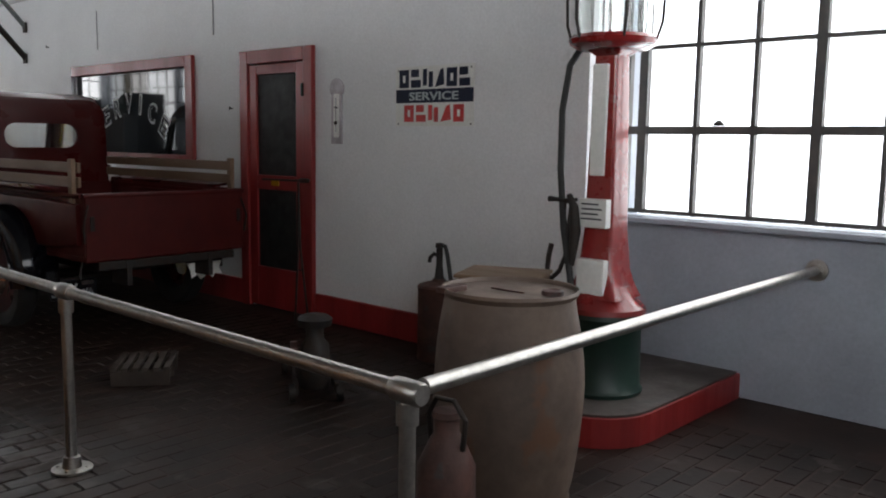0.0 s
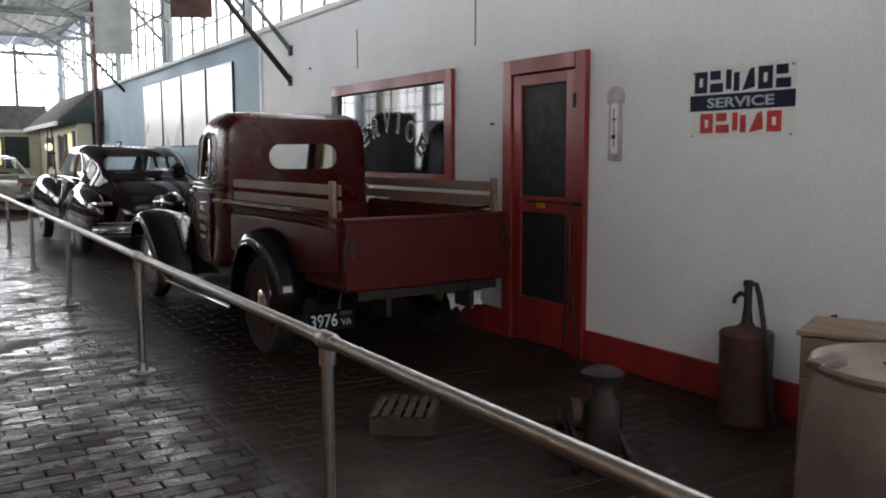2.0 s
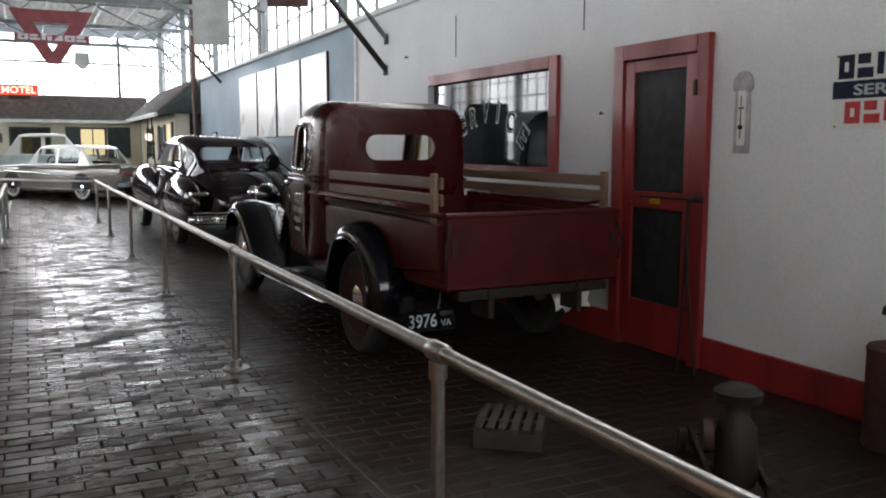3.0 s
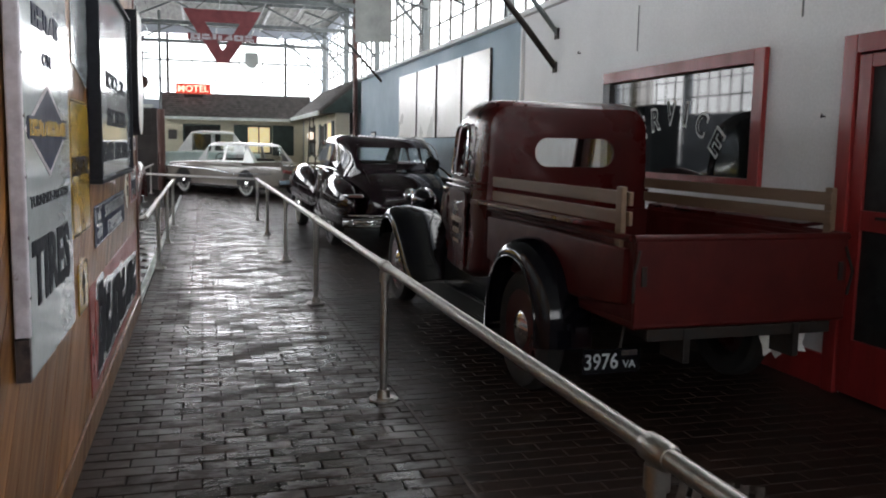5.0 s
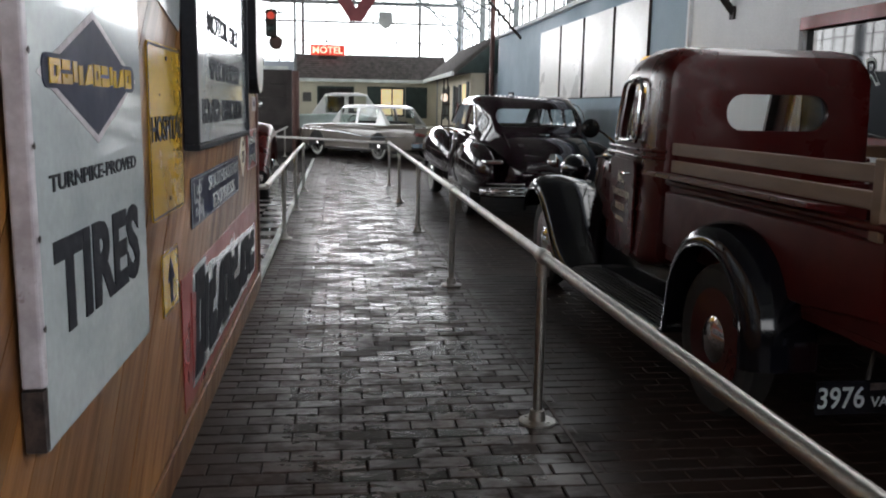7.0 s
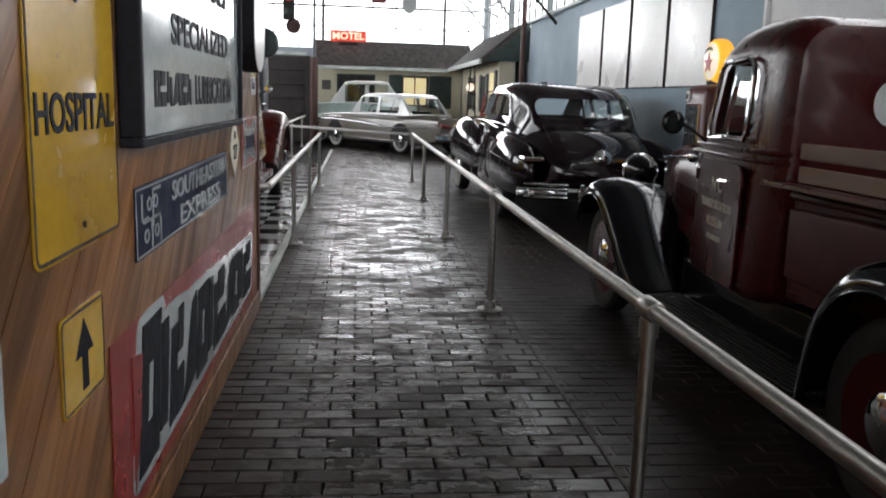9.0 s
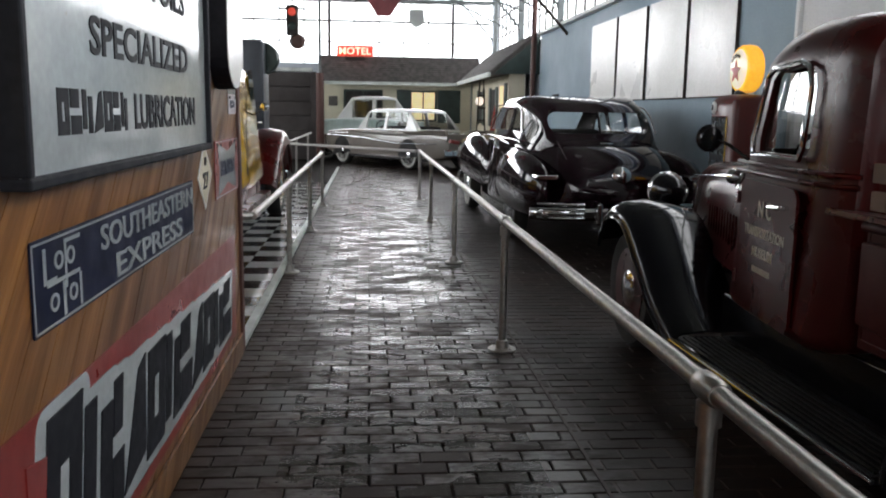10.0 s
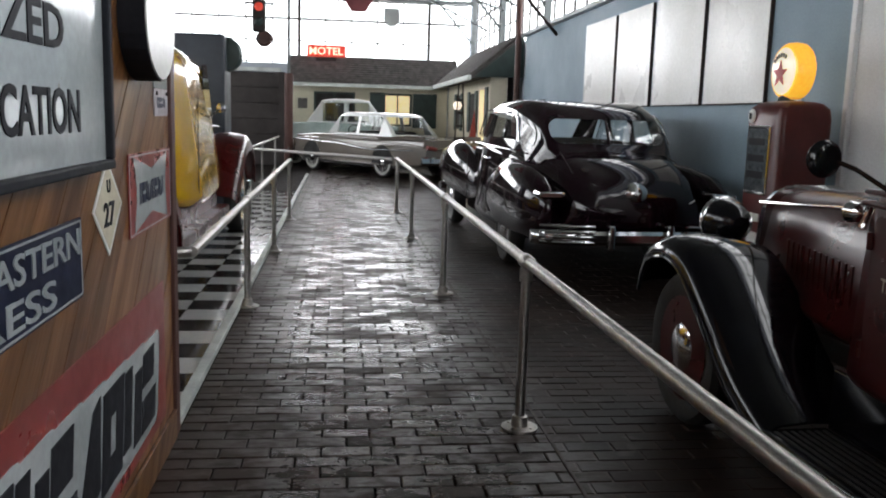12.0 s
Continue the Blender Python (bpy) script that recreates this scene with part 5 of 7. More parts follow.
        part("door_handle", tube([(-0.04, s * 0.71, 1.05), (-0.04, s * 0.745, 1.05), (0.05, s * 0.735, 1.045), (0.08, s * 0.73, 1.04)], 0.010, 8), "chrome", door, "chrome handle", True)
        for z in (0.66, 1.04):
            part("hinge", tube([(0.565, s * 0.628, z - 0.03), (0.565, s * 0.628, z + 0.03)], 0.012, 8), "truck_red", door, "", True)
    for text, w, h, z, x in (("N C", 0.16, 0.075, 1.01, 0.23), ("TRANSPORTATION", 0.49, 0.046, 0.905, 0.23), ("MUSEUM", 0.25, 0.046, 0.815, 0.23)):
        part("lettering", turned(words(text, w, h, 0.01, 0.001), Matrix.Translation((x, cab_side(x) + 0.0095, z)) @ Matrix.Rotation(math.pi - math.atan(0.135), 4, "Z")), "cream", t, "faded pale door lettering")
    part("lettering_bar", turned(blocks([1] * 9, 0.22, 0.026, 0.001, gap=0.4, slit=False), Matrix.Translation((0.23, cab_side(0.23) + 0.0095, 0.735)) @ Matrix.Rotation(math.pi - math.atan(0.135), 4, "Z")), "cream", t, "faded pale door lettering")
    # hood and nose
    part("hood", car_body([(0.655, 0.56, 0.60, 1.165, 0.05, 0.24, 0.10), (1.0, 0.48, 0.60, 1.155, 0.05, 0.22, 0.10), (1.5, 0.38, 0.60, 1.13, 0.05, 0.19, 0.09), (1.93, 0.29, 0.58, 1.10, 0.05, 0.16, 0.06)]), "truck_red", t, "", True)
    for s in (1, -1):
        for k in range(12):
            x = 0.86 + 0.065 * k
            y = 0.525 - (x - 0.66) * 0.215
            part("louvre", turned(box(-0.012, 0.012, -0.006, 0.0015, -0.10, 0.10, 0.001), Matrix.Translation((x, s * (y + 0.001), 0.80)) @ Matrix.Rotation(radians(-12 * s), 4, "Z")), "truck_red", t)
        part("hood_trim", tube([(0.66, s * 0.52, 1.13), (1.3, s * 0.40, 1.085), (1.92, s * 0.29, 1.04)], 0.008, 8), "chrome", t, "chrome hood strip", True)
    part("radiator_shell", car_body([(1.93, 0.30, 0.52, 1.13, 0.06, 0.16, 0.04), (2.01, 0.28, 0.50, 1.11, 0.06, 0.15, 0.04)]), "chrome", t, "chrome radiator shell", True)
    for k in range(9):
        part("grille_bar", box(2.012, 2.022, -0.205 + 0.05 * k, -0.195 + 0.05 * k, 0.56, 1.03), "chrome", t)
    part("cowl_lamp", lathe([(0, -0.05), (0.035, -0.03), (0.04, 0.02), (0, 0.05)], "x", at=(0.74, 0.575, 1.12), seg=14), "chrome", t, "", True)
    part("cowl_strip", tube([(0.672, 0.595, 1.07), (0.672, 0.56, 1.15), (0.672, 0.45, 1.195), (0.672, -0.45, 1.195), (0.672, -0.56, 1.15), (0.672, -0.595, 1.07)], 0.012, 8), "chrome", t, "bright cowl strip", True)
    for s in (1, -1):
        hl = part("headlamp", lathe([(0.0, -0.15), (0.04, -0.145), (0.085, -0.10), (0.11, -0.03), (0.118, 0.03), (0.118, 0.05), (0.0, 0.06)], "x", at=(2.0, s * 0.42, 0.93), seg=24), "car_black", t, "black headlamp bowl", True)
        part("lamp_rim", lathe([(0.118, 0.03), (0.126, 0.035), (0.126, 0.06), (0.10, 0.066)], "x", at=(2.0, s * 0.42, 0.93), seg=24), "chrome", hl, "chrome rim", True)
        part("lamp_bar", tube([(1.95, s * 0.42, 0.83), (1.93, s * 0.30, 0.72)], 0.016, 8), "car_black", t, "", True)
    # mirror on an arm
    part("mirror_arm", tube([(0.50, 0.63, 1.22), (0.62, 0.67, 1.28), (0.70, 0.70, 1.305)], 0.009, 8), "car_black", t, "", True)
    mi = part("mirror", lathe([(0.0, -0.018), (0.05, -0.012), (0.068, 0.0), (0.064, 0.012), (0.04, 0.028), (0, 0.034)], "x", at=(0.71, 0.735, 1.31), seg=20), "car_black", t, "round black door mirror", True)
    part("mirror_glass", lathe([(0.0, -0.021), (0.05, -0.0205), (0.052, -0.014)], "x", at=(0.71, 0.735, 1.31), seg=20), "dark_glass", mi)
    # fenders, boards
    FR = 0.365
    for s in (1, -1):
        fender(t, arch([(2.09, 0.60), (2.04, 0.72), (1.93, 0.82), (1.72, 0.87), (1.50, 0.82), (1.25, 0.64), (1.0, 0.44), (0.72, 0.31)], 34), 0.40, 0.87, s, "fender_black", "glossy black front fender", 0.08)
        fender(t, arch([(-1.93, 0.36), (-1.90, 0.58), (-1.76, 0.80), (-1.50, 0.90), (-1.24, 0.86), (-1.06, 0.70), (-0.99, 0.50), (-0.96, 0.31)], 34), 0.55, 0.87, s, "fender_black", "glossy black rear fender", 0.08)
        rb = part("running_board", box(-0.97, 0.74, s * 0.60, s * 0.865, 0.275, 0.305, 0.008), "car_black", t, "black running board")
        for k in range(7):
            part("rib", box(-0.93, 0.70, s * (0.63 + 0.032 * k), s * (0.643 + 0.032 * k), 0.305, 0.310), "rubber", rb)
        part("board_trim", tube([(-0.97, s * 0.868, 0.29), (0.74, s * 0.868, 0.29)], 0.008, 8), "chrome", t, "bright edge trim", True)
        part("splash_apron", box(-0.97, 0.74, s * 0.575, s * 0.595, 0.30, 0.53, 0.004), "car_black", t)
    for x in (1.65, -1.43):
        for s in (1, -1):
            wheel(t, x, s * 0.715, FR, 0.15, "truck_red")
        part("axle", tube([(x, -0.64, FR), (x, 0.64, FR)], 0.04, 10), "cast", t, "", True)
    for s in (1, -1):
        part("frame_rail", box(-2.25, 2.15, s * 0.33, s * 0.39, 0.46, 0.56, 0.005), "cast", t)
    # bed
    X0, X1, H = -2.50, -0.47, 0.635
    part("bed_floor", box(X0, X1, -H, H, 0.585, 0.62, 0.004), "bed_red", t)
    part("tailgate", box(X0 - 0.012, X0 + 0.02, -H, H, 0.60, 1.03, 0.008), "bed_red", t, "plain dark red tailgate with rolled edges")
    part("gate_roll", tube([(X0 + 0.004, -H - 0.01, 1.035), (X0 + 0.004, H + 0.01, 1.035)], 0.020, 12), "bed_red", t, "", True)
    part("gate_foot", tube([(X0 + 0.004, -H, 0.60), (X0 + 0.004, H, 0.60)], 0.018, 12), "bed_red", t, "", True)
    part("bed_front", box(X1 - 0.02, X1, -H, H, 0.62, 1.03, 0.004), "bed_red", t)
    for s in (1, -1):
        part("bed_side", box(X0 + 0.022, X1 - 0.022, s * (H - 0.02), s * H, 0.62, 1.03, 0.004), "bed_red", t)
        part("side_roll", tube([(X0 + 0.02, s * (H + 0.01), 1.035), (X1, s * (H + 0.01), 1.035)], 0.018, 10), "bed_red", t, "", True)
        part("flare_board", turned(box(X0 + 0.35, X1 - 0.0, 0, 0.17, -0.012, 0.012, 0.004), Matrix.Translation((0, s * (H - 0.0) if s > 0 else -H - 0.165, 1.075)) @ Matrix.Rotation(radians(6 * s), 4, "X")), "truck_red", t, "glossy ledge board")
        part("side_bulge", car_body([(X0 + 0.06, 0.02, 0.70, 0.98, 0.01, 0.01, 0), (X0 + 0.5, 0.05, 0.66, 1.0, 0.02, 0.02, 0), (-1.0, 0.05, 0.66, 1.0, 0.02, 0.02, 0), (X1 - 0.02, 0.02, 0.68, 0.98, 0.01, 0.01, 0)]), "bed_red", t, "", True).location = (0, s * (H + 0.01), 0)
        for z in (1.09, 1.19):
            part("stake_rail", box(X0 + 0.10, X1 + 0.02, s * (H - 0.035), s * (H - 0.012), z, z + 0.070, 0.005), "wood_slat", t, "weathered oak bed rail")
        for x in (X0 + 0.15,):
            part("stake_post", box(x - 0.03, x + 0.03, s * (H - 0.010), s * (H + 0.022), 0.95, 1.285, 0.006), "wood_slat", t, "weathered oak stake")
        part("latch", box(X0 - 0.022, X0 - 0.012, s * (H - 0.06), s * (H - 0.03), 0.80, 0.90, 0.003), "cast", t)
        part("gate_chain", tube([(X0 - 0.015, s * (H - 0.02), 0.98), (X0 - 0.03, s * (H + 0.02), 0.85), (X0 - 0.01, s * (H + 0.01), 0.72)], 0.008, 8), "cast", t, "", True)
    for y in (0.33, -0.33):
        part("bumper_iron", box(X0 - 0.02, X0 + 0.2, y - 0.02, y + 0.02, 0.40, 0.58, 0.005), "cast", t)
    part("rear_cross_bar", box(X0 - 0.01, X0 + 0.03, -0.55, 0.55, 0.52, 0.58, 0.005), "cast", t)
    pl = part("number_plate", slab(rrect(-0.03, 0.30, -0.065, 0.065, 0.01), 0, 0.005), "car_black", t, "old black Virginia number plate")
    pl.data.transform(Matrix.Translation((-2.33, 0.78, 0.385)) @ Matrix.Rotation(radians(-90), 4, "Z"))
    part("plate_number", turned(words("3976", 0.19, 0.085, 0.01, 0.002), Matrix.Translation((-2.33, 0.705, 0.385)) @ Matrix.Rotation(radians(-90), 4, "Z")), "enamel", pl, "white number")
    part("plate_letters", turned(words("VA", 0.075, 0.04, 0.008, 0.002), Matrix.Translation((-2.33, 0.545, 0.365)) @ Matrix.Rotation(radians(-90), 4, "Z")), "enamel", pl, "white letters")
    part("plate_bar", turned(box(-0.045, 0.045, -0.001, 0.0, -0.014, 0.014), Matrix.Translation((-2.33, 0.545, 0.425)) @ Matrix.Rotation(radians(-90), 4, "Z")), "sign_edge", pl)
    part("plate_bracket", tube([(-2.32, 0.60, 0.43), (-2.30, 0.56, 0.58)], 0.009, 8), "cast", t, "", True)
    rag = slab([(-0.16, 0.06), (0.15, 0.06), (0.13, 0.0), (0.16, -0.05), (0.09, -0.04), (0.07, -0.07), (0.02, -0.04), (-0.04, -0.075), (-0.07, -0.035), (-0.12, -0.06), (-0.13, 0.0)], -0.006, 0.0)
    part("torn_tag", turned(rag, Matrix.Translation((-2.33, -0.40, 0.42)) @ Matrix.Rotation(radians(-90), 4, "Z")), "board", t, "ragged white paper tag under the bed")
    return t


pickup()


def sedan():
    t = thing("black_sedan", (-16.65, 3.50, 0), "glossy black-maroon 1940s sedan with chrome bumper and oval rear window", "car", rz=182)
    part("body", car_body([(-2.72, 0.45, 0.46, 0.70, 0.08, 0.10, 0.02), (-2.66, 0.66, 0.40, 0.86, 0.08, 0.24, 0.08), (-2.5, 0.76, 0.36, 1.00, 0.08, 0.34, 0.12), (-2.25, 0.81, 0.34, 1.09, 0.08, 0.38, 0.13), (-1.95, 0.83, 0.32, 1.15, 0.08, 0.36, 0.11), (-1.4, 0.84, 0.30, 1.17, 0.08, 0.18, 0.06),
                           (0.0, 0.85, 0.30, 1.17, 0.08, 0.14, 0.06), (0.8, 0.82, 0.30, 1.17, 0.08, 0.16, 0.08), (1.1, 0.66, 0.34, 1.16, 0.08, 0.24, 0.14), (1.8, 0.52, 0.38, 1.13, 0.08, 0.26, 0.16), (2.3, 0.40, 0.40, 1.04, 0.08, 0.24, 0.14), (2.5, 0.28, 0.44, 0.92, 0.08, 0.20, 0.10)], 9), "car_maroon", t, "glossy black-maroon body", True)
    g = part("cabin", car_body([(-2.02, 0.56, 1.0, 1.12, 0.02, 0.04, 0.02), (-1.93, 0.65, 1.0, 1.22, 0.02, 0.14, 0.05), (-1.84, 0.69, 1.0, 1.38, 0.02, 0.20, 0.08), (-1.70, 0.72, 1.0, 1.51, 0.02, 0.24, 0.10), (-1.45, 0.75, 1.0, 1.58, 0.02, 0.24, 0.11), (-1.15, 0.785, 1.0, 1.61, 0.02, 0.18, 0.10), (-0.6, 0.785, 1.0, 1.62, 0.02, 0.18, 0.10), (0.1, 0.78, 1.0, 1.61, 0.02, 0.18, 0.10), (0.42, 0.76, 1.0, 1.55, 0.02, 0.17, 0.09), (0.62, 0.73, 1.0, 1.42, 0.02, 0.15, 0.07), (0.98, 0.64, 1.0, 1.16, 0.02, 0.05, 0.03)], 9), "car_maroon", t, "rounded cabin roof", True)
    rear = loft([[(x, y, z) for y, z in rrect(-0.56, 0.56, 1.215 + dz, 1.435 + dz, 0.10, 6)] for x, dz in ((-2.3, -0.02), (-1.15, 0.02))])
    sides = [slab([(-1.30, 1.21), (-1.20, 1.42), (-1.06, 1.47), (-0.70, 1.475), (-0.70, 1.21)], -0.9, 0.9), slab(rrect(-0.62, -0.02, 1.21, 1.475, 0.05), -0.9, 0.9), slab([(0.06, 1.21), (0.06, 1.475), (0.34, 1.465), (0.58, 1.21)], -0.9, 0.9)]
    front = loft([[(0.44, y, 1.46), (1.1, y, 1.46), (1.1, y, 1.19), (0.76, y, 1.19)] for y in (-0.52, 0.52)])
    baked(g, [rear, *sides, front], thick=0.03)
    for f in g.data.polygons:
        f.use_smooth = True
    g.data.set_sharp_from_angle(angle=radians(35))
    part("rear_window_glass", loft([[(-1.91 + a, -0.56, 1.20), (-1.91 + a, 0.56, 1.20), (-1.74 + a, 0.54, 1.46), (-1.74 + a, -0.54, 1.46)] for a in (0.0, 0.005)]), "glass", t)
    part("window_post", tube([(-1.925, 0, 1.20), (-1.765, 0, 1.45)], 0.014, 8), "car_maroon", t, "", True)
    part("seat_back", box(-1.0, -0.8, -0.6, 0.6, 0.8, 1.22, 0.06), "dark", t, "dark seat back")
    part("seat_back", box(0.0, 0.2, -0.6, 0.6, 0.8, 1.22, 0.06), "dark", t, "dark seat back")
    for s in (1, -1):
        part("side_glass", loft([[(x, s * (y + b), z) for x, y, z in ((-1.29, 0.73, 1.20), (-1.08, 0.685, 1.48), (0.32, 0.685, 1.48), (0.57, 0.73, 1.20))] for b in (0, 0.004)]), "glass", t)
        part("belt_strip", tube([(-1.5, s * 0.785, 1.10), (-1.2, s * 0.81, 1.12), (0.0, s * 0.838, 1.13), (0.85, s * 0.80, 1.12)], 0.008, 8), "chrome", t, "chrome strip", True)
        part("drip_rail", tube([(-1.50, s * 0.775, 1.20), (-1.36, s * 0.745, 1.40), (-1.20, s * 0.725, 1.485), (-0.95, s * 0.72, 1.515), (-0.5, s * 0.725, 1.52), (0.3, s * 0.715, 1.50), (0.60, s * 0.735, 1.22)], 0.009, 8), "chrome", t, "bright window surround", True)
        b = loft([[(x, s * 0.78 + hw * math.cos(a) * (1 if math.cos(a) * s > 0 else 0.6), zc + hz * math.sin(a)) for a in [2 * math.pi * k / 20 for k in range(20)]] for x, hw, zc, hz in ((-2.74, 0.03, 0.66, 0.08), (-2.68, 0.11, 0.65, 0.20), (-2.45, 0.17, 0.66, 0.29), (-2.0, 0.20, 0.67, 0.34), (-1.35, 0.20, 0.68, 0.36), (-0.9, 0.17, 0.64, 0.31), (-0.5, 0.09, 0.56, 0.2), (-0.35, 0.02, 0.5, 0.06))])
        part("rear_fender", b, "car_maroon", t, "full rounded rear fender", True)
        b = loft([[(x, s * 0.74 + hw * math.cos(a) * (1 if math.cos(a) * s > 0 else 0.8), zc + hz * math.sin(a)) for a in [2 * math.pi * k / 20 for k in range(20)]] for x, hw, zc, hz in ((0.35, 0.03, 0.58, 0.12), (0.8, 0.13, 0.66, 0.28), (1.3, 0.21, 0.73, 0.34), (1.8, 0.24, 0.76, 0.36), (2.25, 0.23, 0.74, 0.33), (2.5, 0.17, 0.70, 0.25), (2.62, 0.05, 0.68, 0.1))])
        part("front_fender", b, "car_maroon", t, "full rounded front fender", True)
        tl = part("tail_lamp", box(-2.765, -2.50, s * 0.66, s * 0.885, 0.775, 0.825, 0.018), "chrome", t, "chrome tail lamp housing")
        part("lens", box(-2.772, -2.764, s * 0.69, s * 0.86, 0.785, 0.815, 0.003), "timber", tl, "dark red lens")
        part("headlamp", lathe([(0, 0), (0.10, 0.0), (0.11, 0.03), (0, 0.05)], "x", at=(2.55, s * 0.72, 0.72), seg=20), "chrome", t, "", True)
        for k in range(4):
            part("bumper_rib", tube([(-2.80, s * 0.40, 0.405 + 0.045 * k), (-2.80, s * 0.55, 0.405 + 0.045 * k), (-2.775, s * 0.72, 0.405 + 0.045 * k), (-2.70, s * 0.85, 0.405 + 0.045 * k)], 0.016, 8), "chrome", t, "", True)
        part("bumper_guard", box(-2.86, -2.76, s * 0.26 - 0.03, s * 0.26 + 0.03, 0.34, 0.56, 0.02), "chrome", t, "chrome bumper guard")
        part("door_handle", tube([(-0.62, s * 0.85, 1.0), (-0.62, s * 0.885, 1.0), (-0.48, s * 0.885, 1.0)], 0.010, 8), "chrome", t, "", True)
        for x in (-0.66, 0.02, 0.72):
            part("door_gap", box(x - 0.004, x + 0.004, s * 0.845, s * 0.853, 0.42, 1.04), "dark", t)
        for x in (1.75, -1.35):
            wheel(t, x, s * (0.80 if x > 0 else 0.78), 0.355, 0.16, "car_maroon", white=x > 0)
    part("rear_bumper", loft([[(x - 0.02, y, 0.38), (x - 0.045, y, 0.41), (x - 0.045, y, 0.47), (x - 0.02, y, 0.50), (x, y, 0.44)] for x, y in ((-2.60, -0.91), (-2.72, -0.78), (-2.77, -0.4), (-2.78, 0), (-2.77, 0.4), (-2.72, 0.78), (-2.60, 0.91))]), "chrome", t, "chrome rear bumper", True)
    part("front_bumper", tube([(2.55, -0.9, 0.45), (2.72, -0.4, 0.45), (2.72, 0.4, 0.45), (2.55, 0.9, 0.45)], 0.05, 10), "chrome", t, "", True)
    part("trunk_emblem", lathe([(0.0, -0.06), (0.05, -0.055), (0.07, -0.045), (0.10, -0.025), (0.11, 0.03)], "x", at=(-2.655, 0, 0.80), seg=24), "chrome", t, "round chrome trunk emblem", True)
    part("trunk_handle", tube([(-2.15, -0.06, 1.11), (-2.2, 0, 1.11), (-2.15, 0.06, 1.11)], 0.012, 8), "chrome", t, "", True)
    part("trunk_seam", tube([(-2.0, -0.50, 1.13), (-2.25, -0.52, 1.07), (-2.5, -0.50, 0.93), (-2.70, -0.40, 0.60), (-2.70, 0.40, 0.60), (-2.5, 0.50, 0.93), (-2.25, 0.52, 1.07), (-2.0, 0.50, 1.13)], 0.005, 6), "dark", t)
    return t


sedan()


